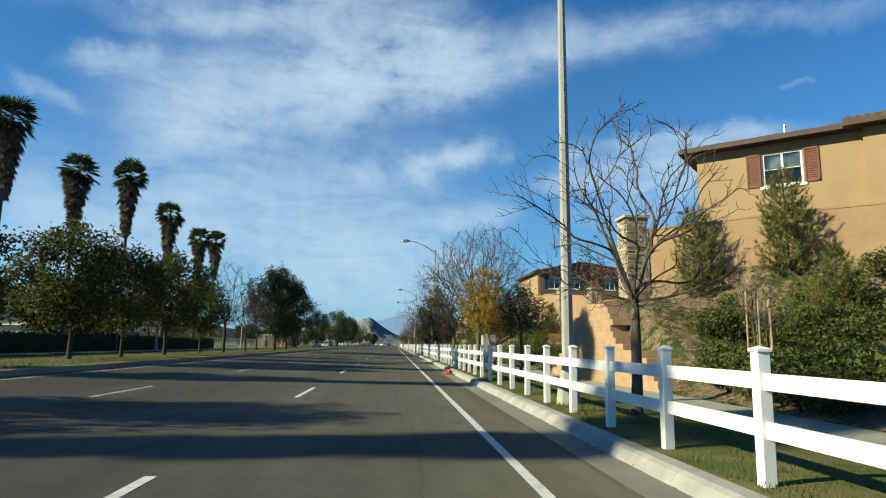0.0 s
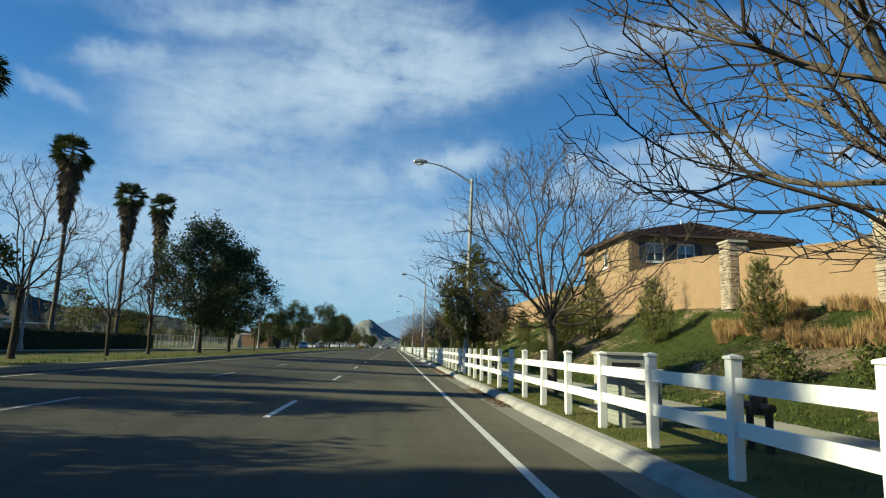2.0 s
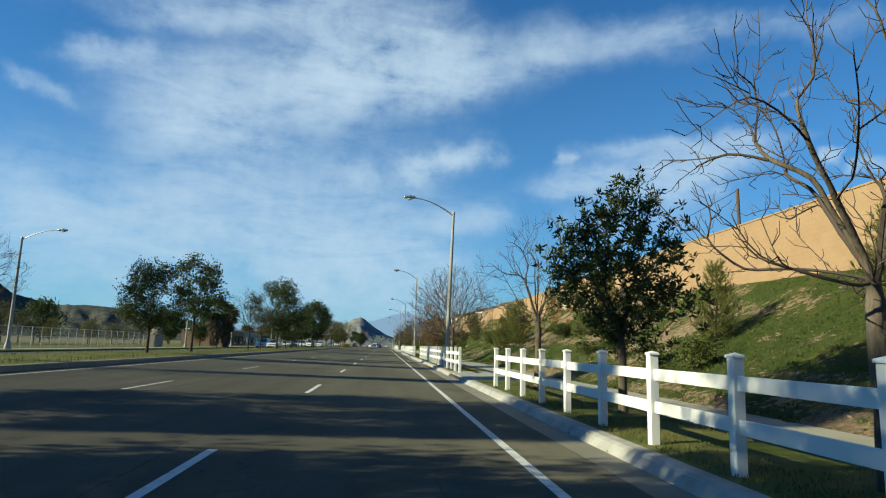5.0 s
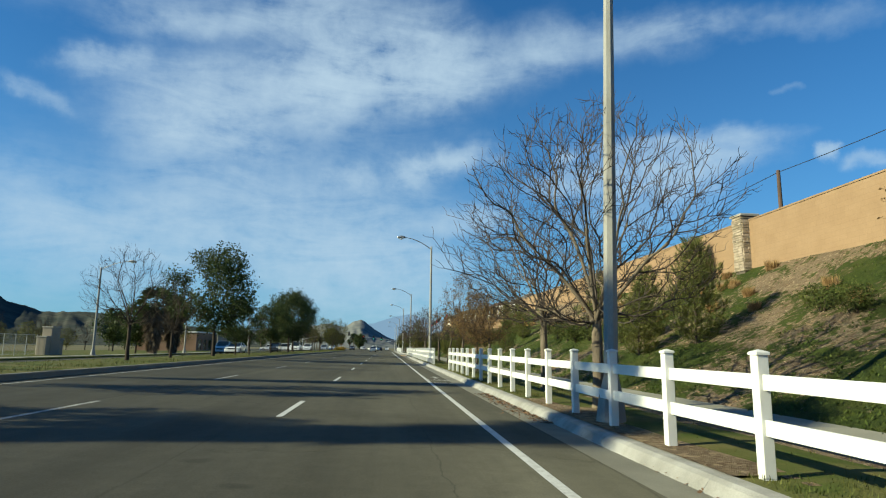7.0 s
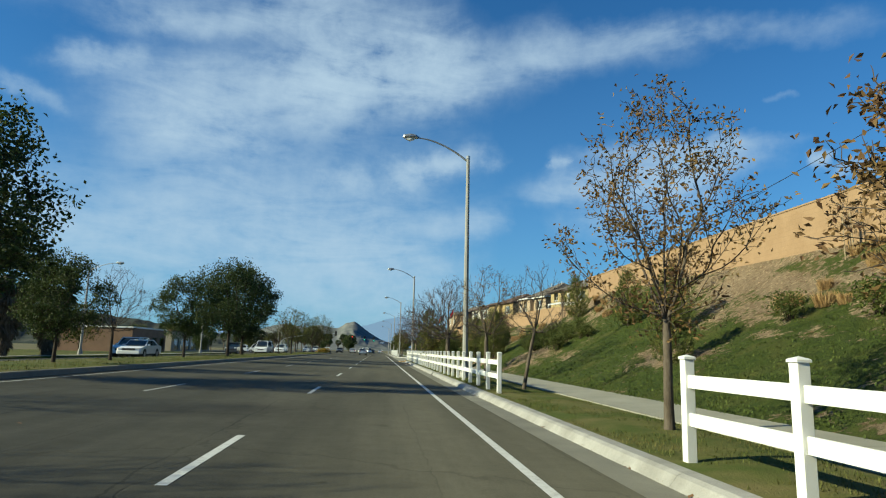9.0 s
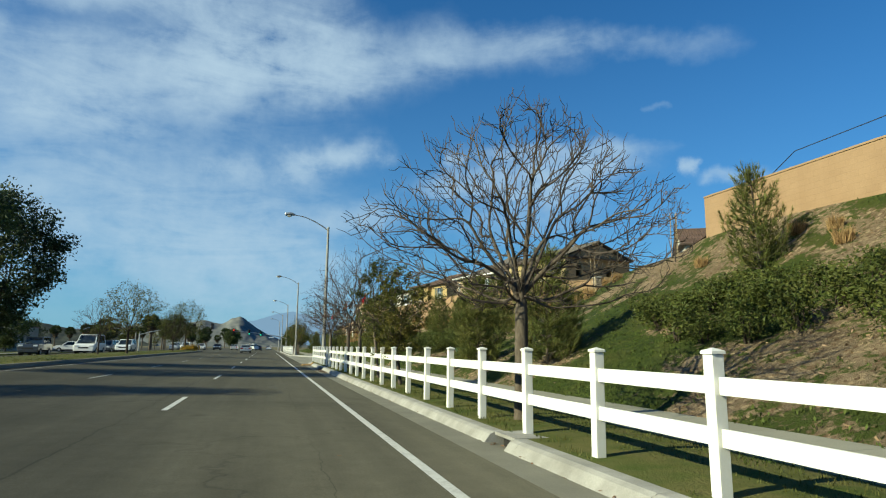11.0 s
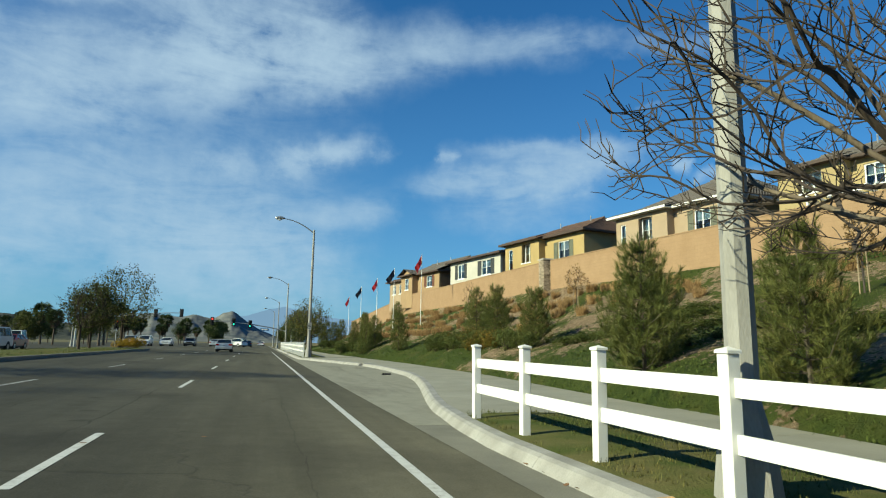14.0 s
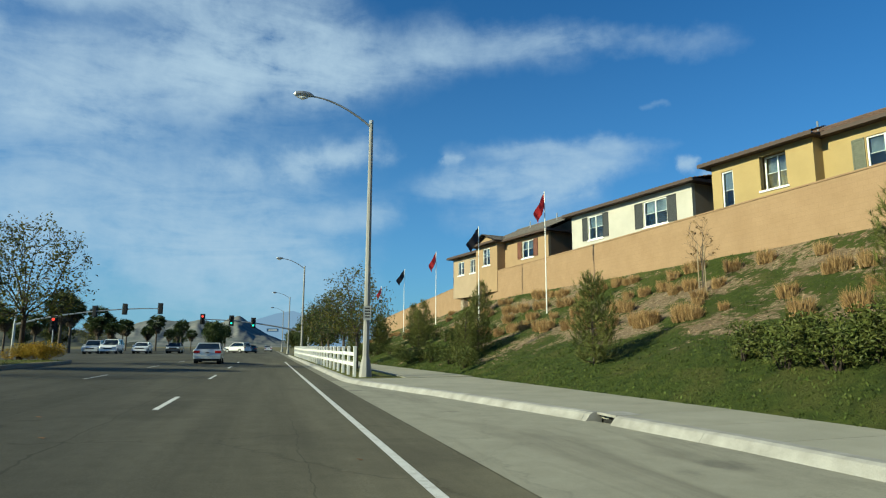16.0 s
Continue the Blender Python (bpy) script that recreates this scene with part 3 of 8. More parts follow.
M["mulch"] = material("wood_chip_mulch", (0.38, 0.27, 0.165), 0.9, (0.20, 0.125, 0.07), scale=6, contrast=(0.3, 0.7), island=0.45, bump=0)
M["wood"] = material("weathered_stake", (0.3486, 0.2739, 0.1826), 0.9, (0.249, 0.1909, 0.1245), scale=6, fine=0.25, bump=0.3, stretch=(1, 1, 0.2))
M["wood_dark"] = material("creosoted_pole", (0.1162, 0.0706, 0.0539), 0.9, (0.0747, 0.0498, 0.0373), scale=6, fine=0.25, bump=0.3, stretch=(1, 1, 0.2))
M["shop"] = material("pale_commercial_stucco", (0.3283, 0.2784, 0.2141), 0.9, (0.2784, 0.2356, 0.1784), scale=0.6, detail=7, fine=0.1, bump=0.2)
M["shop_brick"] = material("brown_shop_wall", (0.2427, 0.1428, 0.0928), 0.9, (0.1927, 0.1142, 0.0714), scale=0.6, detail=7, fine=0.1, bump=0.2)

# ---- building helpers ----
class Shape:
    """Collects vertices and faces for one mesh."""

    def __init__(self):
        self.v, self.f = [], []

    def add(self, verts, faces):
        n = len(self.v)
        self.v.extend(verts)
        self.f.extend([tuple(i + n for i in f) for f in faces])
        return self

    def box(self, x0, y0, z0, x1, y1, z1, turn=None, at=(0, 0, 0)):
        vs = [(x, y, z) for z in (z0, z1) for y in (y0, y1) for x in (x0, x1)]
        if turn is not None:
            vs = [tuple(turn @ Vector(p) + Vector(at)) for p in vs]
        return self.add(vs, [(0, 2, 3, 1), (4, 5, 7, 6), (0, 1, 5, 4), (2, 6, 7, 3), (0, 4, 6, 2), (1, 3, 7, 5)])

    def bevel_box(self, x0, y0, z0, x1, y1, z1, b):
        """A box with chamfered vertical edges and a chamfered top rim."""
        ring = lambda z, i: [(x0 + i + b, y0 + i, z), (x1 - i - b, y0 + i, z), (x1 - i, y0 + i + b, z), (x1 - i, y1 - i - b, z), (x1 - i - b, y1 - i, z), (x0 + i + b, y1 - i, z), (x0 + i, y1 - i - b, z), (x0 + i, y0 + i + b, z)]
        vs = ring(z0, 0) + ring(z1 - b, 0) + ring(z1, b)
        fs = [(r * 8 + i, r * 8 + (i + 1) % 8, r * 8 + 8 + (i + 1) % 8, r * 8 + 8 + i) for r in range(2) for i in range(8)]
        return self.add(vs, fs + [tuple(range(16, 24)), tuple(range(7, -1, -1))])

    def tube(self, path, radii, sides=6, cap=True):
        path = [Vector(p) for p in path]
        vs, fs = [], []
        side = None
        for i, p in enumerate(path):
            d = (path[min(i + 1, len(path) - 1)] - path[max(i - 1, 0)])
            d = d.normalized() if d.length > 1e-9 else Vector((0, 0, 1))
            if side is None:
                side = d.orthogonal().normalized()
            else:
                side = side - d * side.dot(d)
                side = side.normalized() if side.length > 1e-6 else d.orthogonal().normalized()
            up = d.cross(side)
            r = radii[i]
            for k in range(sides):
                a = 2 * math.pi * k / sides
                vs.append(tuple(p + side * (r * math.cos(a)) + up * (r * math.sin(a))))
        for i in range(len(path) - 1):
            for k in range(sides):
                a, b = i * sides + k, i * sides + (k + 1) % sides
                fs.append((a, b, b + sides, a + sides))
        if cap:
            n = (len(path) - 1) * sides
            fs += [tuple(range(sides - 1, -1, -1)), tuple(range(n, n + sides))]
        return self.add(vs, fs)

    def quad(self, c, a, b):
        c, a, b = Vector(c), Vector(a), Vector(b)
        return self.add([tuple(c - a - b), tuple(c + a - b), tuple(c + a + b), tuple(c - a + b)], [(0, 1, 2, 3)])

    def strip(self, left, right):
        n = len(left)
        return self.add(list(left) + list(right), [(i, n + i, n + i + 1, i + 1) for i in range(n - 1)])

    def sweep(self, section, path_fn, ys):
        """Sweeps an open cross-section, given by path_fn(y) -> list of points, along ys."""
        rows = [path_fn(y) for y in ys]
        m = len(rows[0])
        fs = [(r * m + i, r * m + i + 1, (r + 1) * m + i + 1, (r + 1) * m + i) for r in range(len(rows) - 1) for i in range(m - 1)]
        return self.add([p for row in rows for p in row], fs)

    def mesh(self, name, mat, smooth=False):
        me = bpy.data.meshes.new(name)
        me.from_pydata(self.v, [], self.f)
        me.materials.append(mat)
        if smooth:
            me.polygons.foreach_set("use_smooth", [True] * len(me.polygons))
        me.update()
        return me


def thing(name, label, category, at=(0, 0, 0), turn=0.0, group="", kind=""):
    """An Empty at a thing's base that carries its parts."""
    ob = new(name)
    ob.empty_display_size = 0.2
    ob.matrix_basis = pose(*at, 0, 0, turn)
    return tagged(ob, label, category, group, kind)


def part(name, shape, mat, parent, label="", smooth=False):
    """One mesh as a part of a thing, in the thing's own coordinates. A mesh that is built already is shared."""
    me = shape if isinstance(shape, bpy.types.Mesh) else shape.mesh(name, mat, smooth)
    ob = new(name, me)
    ob.parent = parent
    if label:
        ob["label"] = label
    return ob


def solid(name, shape, mat, label="", category="", kind="structure", group="", smooth=False):
    return tagged(new(name, shape.mesh(name, mat, smooth)), label, category, group, kind)


def lerp_table(table, v):
    """Linear in-between value of a table of (v, value) rows."""
    if v <= table[0][0]:
        return table[0][1]
    for (a, x), (b, y) in zip(table, table[1:]):
        if v <= b:
            return x + (y - x) * (v - a) / (b - a)
    return table[-1][1]


def spans(a, b, step):
    n = max(1, round((b - a) / step))
    return [a + (b - a) * i / n for i in range(n + 1)]


CROWN = 0.028


def road_z(x):
    """The carriageway falls from the median to the kerb on the right."""
    return -CROWN * x


# ---- ground, carriageways, kerbs ----
KERB_LINE = [(-200, 3.25), (211.5, 3.25), (213.5, 3.4), (216.3, 3.75), (218.3, 4.15), (221.0, 4.75), (223.5, 5.3), (227, 6.0), (231, 6.55), (236, 6.75), (240, 6.7), (243, 6.4), (246, 5.8), (250, 5.0), (253.5, 4.1), (256, 3.5), (258, 3.27), (260, 3.25), (900, 3.25)]
PATH_OUT = [(-200, 7.3), (205, 7.5), (217, 8.4), (228, 9.3), (243, 9.3), (262, 8.2), (275, 7.4), (900, 7.3)]
VERGE_Z = 0.075
MEDIAN_END = 272.0
SIDE_STREET = (296.0, 322.0)


def kerb_x(y):
    return lerp_table(KERB_LINE, y)


def path_out(y):
    return lerp_table(PATH_OUT, y)


def path_in(y):
    return kerb_x(y) + 0.19 if 214.2 < y < 257.4 or 95.4 < y < 104.395 else 5.55


s = Shape()
xs = [-4000, -900, -300, -120, -60, -46, 30, 46, 60, 120, 300, 900, 4000]
ys = [-1200, -300, -60, 0, 60, 120, 200, 280, 360, 440, 600, 1000, 2000, 4600]
s.add([(x, y, -0.45) for y in ys for x in xs], [(r * len(xs) + c, r * len(xs) + c + 1, (r + 1) * len(xs) + c + 1, (r + 1) * len(xs) + c) for r in range(len(ys) - 1) for c in range(len(xs) - 1)])
solid("ground", s, M["plain"], "dry grass and soil of the valley floor", "ground")

s = Shape()
ys = spans(-60, 620, 10)
s.sweep(None, lambda y: [(x, y, road_z(x)) for x in (-10.7, -6, -2, 1.7, 2.62)], ys)
road = solid("road", s, M["asphalt"], "worn grey asphalt carriageway with shallow cracks", "road")

s = Shape()
s.sweep(None, lambda y: [(2.62, y, road_z(2.62) + 0.001), (kerb_x(y) + 0.02, y, road_z(2.62) - 0.014 * (kerb_x(y) - 2.62))], spans(-60, 214, 4) + spans(258.5, 420, 6))
s.f = [f for f in s.f if not (213 < s.v[f[0]][1] < 258)]
solid("gutter", s, M["gutter"], "darker concrete gutter apron beside the kerb", "gutter")

s = Shape()
s.sweep(None, lambda y: [(2.62, y, road_z(2.62) + 0.002), (kerb_x(y) + 0.02, y, road_z(2.62) - 0.006 * (kerb_x(y) - 2.62))], spans(214, 258.5, 1.2))
solid("bus_bay", s, M["pad"], "pale concrete bus bay with oil stains", "pavement")

# opposite carriageway and side street
s = Shape()
s.sweep(None, lambda y: [(-17.0, y, 0.33), (-21, y, 0.27), (-27.6, y, 0.06)], spans(-60, 620, 20))
solid("road_opposite", s, M["asphalt"], "grey asphalt carriageway beyond the planted median", "road")
s = Shape()
s.sweep(None, lambda y: [(-70, y, -0.05), (-27.6, y, 0.055), (-17.0, y, 0.326), (-10.7, y, 0.292)], spans(MEDIAN_END + 1, 620, 12))
solid("road_crossing", s, M["asphalt"], "asphalt of the signalled junction", "road")
s = Shape()
s.sweep(None, lambda y: [(3.2, y, -0.082), (12, y, -0.05), (60, y, 0.4)], spans(SIDE_STREET[0] + 40, SIDE_STREET[1] + 40, 9))
solid("road_side", s, M["asphalt"], "asphalt side street at the junction", "road")

# kerb on the right, cast in lengths with joints
INLETS = [(97.6, 102.0), (198.4, 200.9), (167.7, 168.5), (242.8, 243.5)]


def kerb_ring(y):
    x, z = kerb_x(y), -0.095
    return [(x - 0.18, y, z - 0.02), (x - 0.06, y, VERGE_Z - 0.035), (x + 0.005, y, VERGE_Z - 0.004), (x + 0.185, y, VERGE_Z), (x + 0.19, y, -0.2)]


kerb_parent = thing("kerb", "pale concrete kerb with joints and stains along the verge", "kerb", kind="structure")
edges = []
y = -40.0
while y < 330:
    edges.append(y)
    y += 3.05
for a, b in zip(edges, edges[1:]):
    cuts = [(a + 0.003, b - 0.003)]
    for i0, i1 in INLETS:
        cuts = [c for lo, hi in cuts for c in ((lo, min(hi, i0)), (max(lo, i1), hi)) if c[1] - c[0] > 0.05]
    for lo, hi in cuts:
        s = Shape().sweep(None, kerb_ring, spans(lo, hi, max(0.1, (hi - lo) / 4)))
        m = 5
        last = len(s.v) - m
        s.f += [tuple(range(m)), tuple(range(last + m - 1, last - 1, -1))]
        part("kerb_stone", s, M["concrete"], kerb_parent)
for i0, i1 in INLETS:
    s = Shape()
    x = kerb_x((i0 + i1) / 2)
    s.box(x + 0.02, i0, VERGE_Z - 0.045, x + 0.6, i1, VERGE_Z + 0.004)
    drain = thing("storm_drain", "concrete kerb inlet with a dark opening", "drain", (0, 0, 0), kind="structure")
    part("slab", s, M["concrete"], drain)
    # solid near-black block painted as the shade inside the inlet
    part("recess", Shape().box(x + 0.16, i0, -0.4, x + 0.58, i1, VERGE_Z - 0.05), M["dark"], drain)
    if i1 - i0 > 2:
        for k in range(4):
            yy = i0 + (i1 - i0) * (k + 0.5) / 4
            part("bar", Shape().tube([(x + 0.03, yy, -0.12), (x + 0.03, yy, VERGE_Z - 0.04)], [0.012, 0.012], 5), M["iron"], drain)
        part("rail", Shape().tube([(x + 0.02, i0, -0.02), (x + 0.02, i1, -0.02)], [0.014, 0.014], 5), M["iron"], drain)

# kerb of the median, both sides and round its end
s = Shape()
s.sweep(None, lambda y: [(-10.56, y, 0.27), (-10.6, y, 0.46), (-10.64, y, 0.475), (-10.82, y, 0.475), (-10.84, y, 0.3)], spans(-60, MEDIAN_END, 6))
s.sweep(None, lambda y: [(-17.05, y, 0.2), (-17.03, y, 0.475), (-16.83, y, 0.475), (-16.82, y, 0.3)], spans(-60, MEDIAN_END, 6))
arc = [math.pi * i / 12 for i in range(13)]
ring = lambda r, z: [(-13.8 + r * math.cos(a), MEDIAN_END + r * math.sin(a), z) for a in arc]
s.strip(ring(3.26, 0.2), ring(3.2, 0.475)).strip(ring(3.2, 0.475), ring(3.0, 0.475))
solid("kerb_median", s, M["gutter"], "grey concrete kerb round the grassed median", "kerb")
s = Shape()
s.sweep(None, lambda y: [(-10.8, y, 0.47), (-12.5, y, 0.50 + 0.03 * noise.noise((0, y * 0.2, 1))), (-14.5, y, 0.54), (-16.85, y, 0.47)], spans(-60, MEDIAN_END, 3))
s.add([(-13.8, MEDIAN_END, 0.53)] + [(-13.8 + 3.02 * math.cos(a), MEDIAN_END + 3.02 * math.sin(a), 0.465) for a in arc], [(0, i + 1, i + 2) for i in range(12)])
solid("verge_median", s, M["lawn"], "thin turf on the median", "grass")
s = Shape()
s.sweep(None, lambda y: [(-27.55, y, 0.02), (-27.6, y, 0.2), (-30.2, y, 0.22), (-60, y, 0.15)], spans(-60, 262, 12))
solid("verge_far", s, M["lawn"], "turf and soil beyond the opposite carriageway", "grass")
s = Shape().sweep(None, lambda y: [(-28.2, y, 0.215), (-28.2, y, 0.24), (-29.8, y, 0.245), (-29.8, y, 0.2)], spans(-60, 262, 12))
solid("footpath_far", s, M["walk"], "concrete footpath beyond the opposite carriageway", "pavement")

# verge on the right
s = Shape()
s.sweep(None, lambda y: [(kerb_x(y) + 0.18, y, VERGE_Z - 0.012), (4.1, y, VERGE_Z + 0.02 + 0.02 * noise.noise((1, y * 0.5, 0))), (4.9, y, VERGE_Z + 0.03 + 0.02 * noise.noise((3, y * 0.5, 0))), (5.58, y, VERGE_Z)], spans(-40, 95.5, 0.8))
s.sweep(None, lambda y: [(kerb_x(y) + 0.18, y, VERGE_Z - 0.012), (4.1, y, VERGE_Z + 0.02 + 0.02 * noise.noise((1, y * 0.5, 0))), (4.9, y, VERGE_Z + 0.03 + 0.02 * noise.noise((3, y * 0.5, 0))), (5.58, y, VERGE_Z)], spans(104.3, 214.25, 0.8))
s.sweep(None, lambda y: [(kerb_x(y) + 0.18, y, VERGE_Z - 0.012), (4.1, y, VERGE_Z + 0.02), (5.58, y, VERGE_Z)], spans(257.35, 330, 3))
solid("verge", s, M["lawn"], "patchy green and brown turf strip under the fence", "grass")

# footpath slabs
walk_parent = thing("footpath", "pale grey concrete footpath with joints", "pavement", kind="structure")
y = -36.0
while y < 330:
    b = y + 1.8
    for lo, hi in ((y + 0.008, b - 0.008),):
        a0, a1, o0, o1 = path_in(lo), path_in(hi), path_out(lo), path_out(hi)
        z = VERGE_Z + 0.028 if a0 == 5.55 else VERGE_Z - 0.003
        s = Shape().add([(a0, lo, z), (o0, lo, z + 0.03), (o1, hi, z + 0.03), (a1, hi, z), (a0, lo, z - 0.12), (o0, lo, z - 0.12), (o1, hi, z - 0.12), (a1, hi, z - 0.12)],
                        [(0, 1, 2, 3), (0, 4, 5, 1), (1, 5, 6, 2), (2, 6, 7, 3), (3, 7, 4, 0)])
        part("slab", s, M["walk"], walk_parent)
    y = b

apron = Shape().box(3.86, 198.3, VERGE_Z - 0.05, 5.54, 200.95, VERGE_Z + 0.06)
solid("apron", apron, M["walk"], "concrete slab across the verge behind the kerb inlet", "pavement")


# ---- road markings ----
def line_strip(x, w, y0, y1, step=6.0):
    return Shape().sweep(None, lambda y: [(x - w / 2, y, road_z(x - w / 2) + 0.004), (x + w / 2, y, road_z(x + w / 2) + 0.004)], spans(y0, y1, step))


solid("edge_line", line_strip(1.68, 0.13, -40, 290), M["paint"], "solid white edge line of the cycle lane", "marking")
for x, base, mat in ((-2.03, 5.58, "paint"), (-6.0, 4.05, "paint_old")):
    for k in range(-4, 24):
        y1 = base + 12.192 * k
        solid("lane_dash", line_strip(x, 0.115, y1 - 3.39, y1), M[mat], "white painted lane dash", "marking", "", "lane dashes")
for x in (-20.6, -24.0):
    for k in range(-3, 24):
        y1 = 3 + 12.192 * k
        s = Shape().quad((x, y1, lerp_table([(-27.6, 0.07), (-21, 0.275), (-17, 0.335)], x)), (0.06, 0, 0.0017), (0, 1.7, 0))
        solid("lane_dash", s, M["paint_old"], "white painted lane dash", "marking", "", "lane dashes opposite")
s = Shape()
for x0 in (-10.0,):
    s.sweep(None, lambda y: [(x0, y, road_z(x0) + 0.004), (x0 + 0.1, y, road_z(x0 + 0.1) + 0.004)], spans(-40, 230, 10))
solid("median_line", s, M["paint_old"], "faded line beside the median", "marking")


def words(text, x, y, size, mat, label):
    cu = bpy.data.curves.new("text", "FONT")
    cu.body, cu.size, cu.align_x = text, size, "CENTER"
    tmp = bpy.data.objects.new("tmp", cu)
    scene.collection.objects.link(tmp)
    dg = bpy.context.evaluated_depsgraph_get()
    me = bpy.data.meshes.new_from_object(tmp.evaluated_get(dg))
    bpy.data.objects.remove(tmp)
    me.materials.clear()
    me.materials.append(mat)
    ob = new("pavement_lettering", me)
    ob.matrix_basis = Matrix.Translation((x, y, road_z(x) + 0.004)) @ Matrix.Rotation(math.atan(CROWN), 4, "Y") @ Matrix.Diagonal((1.0, 3.2, 1, 1))
    return tagged(ob, label, "marking", "", "structure")


words("BIKE", 2.24, 124.9, 0.42, M["paint_old"], "worn white word painted on the cycle lane")
words("LANE", 2.24, 127.3, 0.42, M["paint_old"], "worn white word painted on the cycle lane")
s = Shape().add([(2.18, 129.2, 0), (2.30, 129.2, 0), (2.30, 130.2, 0), (2.47, 130.2, 0), (2.24, 131.2, 0), (2.01, 130.2, 0), (2.18, 130.2, 0)], [(0, 1, 2, 3, 4, 5, 6)])
s.v = [(x, y, road_z(x) + 0.004) for x, y, z in s.v]
solid("lane_arrow", s, M["paint_old"], "white painted arrow on the cycle lane", "marking")

# ---- the planted slope on the right ----
WALL_X = [(-60, 60), (0, 35.8), (22.0, 9.55), (24.0, 9.8), (27, 13.5), (30, 15.2), (54, 15.4), (90, 16.0), (128, 17.1), (181, 17.4), (188, 18.8), (194, 21.4), (200, 25.2), (206, 28.8), (210.4, 31.2), (210.8, 30.2), (213.2, 28.75), (214.5, 26.5), (216, 24.9), (225, 23.6), (246, 20.75), (265, 19.7), (280, 18.6), (330, 18.0), (420, 18)]
WALL_BASE = [(-60, 4.4), (8, 4.3), (20, 4.1), (22, 3.4), (24, 3.1), (30, 2.65), (38, 2.7), (45, 3.0), (60, 3.75), (89, 4.3), (120, 5.15), (140, 5.35), (178, 6.1), (181, 6.0), (184, 5.65), (188, 5.7), (194, 6.0), (200, 6.5), (206, 6.9), (211, 7.15), (213.2, 6.85), (215, 6.2), (216.5, 5.75), (246, 5.55), (284, 5.3), (330, 3.4), (345, 1.0), (360, 0.2), (420, 0)]
WALL_TOP = [(-60, 5.8), (21, 5.85), (24, 5.3), (30, 4.0), (35, 4.22), (45, 4.65), (45.1, 5.05), (51, 5.6), (60, 6.45), (75, 6.75), (89, 7.15), (111, 7.5), (181, 7.7), (186, 8.0), (215, 7.85), (246, 7.75), (284, 7.7), (330, 5.8), (420, 3)]

FOOT = [(165, 0.0), (176, 0.35), (190, 0.45), (203, 1.0), (222, 1.0), (230, 0.6), (245, 0.4), (262, 0.0)]   # how far the bank swells above the footpath


def wall_x(y):
    return lerp_table(WALL_X, y)


def slope_point(u, y):
    """A point on the slope, u from 0 at the footpath to 1 at the wall's foot."""
    x0, x1 = path_out(y) - 0.05, wall_x(y)
    z1 = lerp_table(WALL_BASE, y)
    x = x0 + (x1 - x0) * u
    rise = u ** 1.12 * (1.0 - 0.10 * math.sin(math.pi * u))
    if 14.5 < y < 27:      # held back by the block wall near the footpath
        hold = lerp_table([(14.5, 0), (19.5, 1), (22, 1), (27, 0)], y)
        rise = max(rise, hold * min(1.0, (u - 0.02) / 0.1) * 0.72) if u > 0.02 else rise
    z = VERGE_Z + 0.02 + (z1 - VERGE_Z) * rise
    z += lerp_table(FOOT, y) * (1 - math.exp(-max(0.0, x - x0))) * (1 - u) ** 2
    edge = min(1.0, u * 8) * min(1.0, (1 - u) * 8 + 0.3)
    z += edge * (0.16 * noise.noise((x * 0.35, y * 0.35, 0)) + 0.11 * noise.noise((x * 1.1, y * 1.1, 5)))
    return Vector((x, y, z))


def cover_at(x, y):
    """How thickly the ground cover grows: long swathes that run along and up the bank."""
    a = noise.noise((x * 0.22 + y * 0.05, y * 0.085 - x * 0.10, 2.0))
    b = noise.noise((x * 0.55, y * 0.30 - x * 0.2, 7.0))
    c = lerp_table([(0, 0.40), (12, 0.38), (24, 0.42), (30, 0.46), (40, 0.52), (48, 0.70), (90, 0.62), (105, 0.52), (150, 0.54), (168, 0.60), (182, 0.50), (200, 0.48), (215, 0.50), (235, 0.50), (248, 0.53), (262, 0.60), (330, 0.60)], y)
    foot = 0.34 * max(0.0, 1 - (x - path_out(y)) / 3.8) if y > 196 else (0.25 * max(0.0, 1 - (x - path_out(y)) / 2.5) if y > 150 else 0.0)
    d = noise.noise((x * 1.5 + 3, y * 0.9 - x * 0.5, 5.0))
    if y > 165:      # further on the swathes run straight up the bank
        w = min(1.0, (y - 165) / 10)
        a = a * (1 - 0.6 * w) + 0.75 * w * noise.noise((x * 0.13, y * 0.42 + x * 0.06, 4.0))
        d += 0.5 * w * noise.noise((x * 0.6, y * 2.2 + x * 0.3, 11.0))
    return c + 0.62 * a + 0.36 * b + 0.34 * d + foot


ys = spans(-40, 345, 0.7)
US = [0, 0.015, 0.04] + [0.075 + 0.925 * i / 24 for i in range(25)]
s = Shape()
s.v = [tuple(slope_point(u, y)) for y in ys for u in US]
m = len(US)
s.f = [(r * m + c, r * m + c + 1, (r + 1) * m + c + 1, (r + 1) * m + c) for r in range(len(ys) - 1) for c in range(m - 1)]
me = s.mesh("slope", M["slope"], True)
att = me.attributes.new("cover", "FLOAT", "POINT")
att.data.foreach_set("value", [max(0.0, min(1.0, cover_at(v[0], v[1]))) for v in s.v])
tagged(new("slope", me), "planted bank of soil, mulch and green ground cover", "bank", "", "structure")
# level ground behind the wall, on which the houses stand
s = Shape().sweep(None, lambda y: [(wall_x(y) + 0.1, y, lerp_table(WALL_BASE, y) + (0.4 if not 180.5 < y < 210.7 else -0.12)), (wall_x(y) + 40, y, lerp_table(WALL_BASE, y) + (0.9 if not 180.5 < y < 210.7 else 0.0)), (wall_x(y) + 75, y, -0.5)], spans(-40, 345, 5))
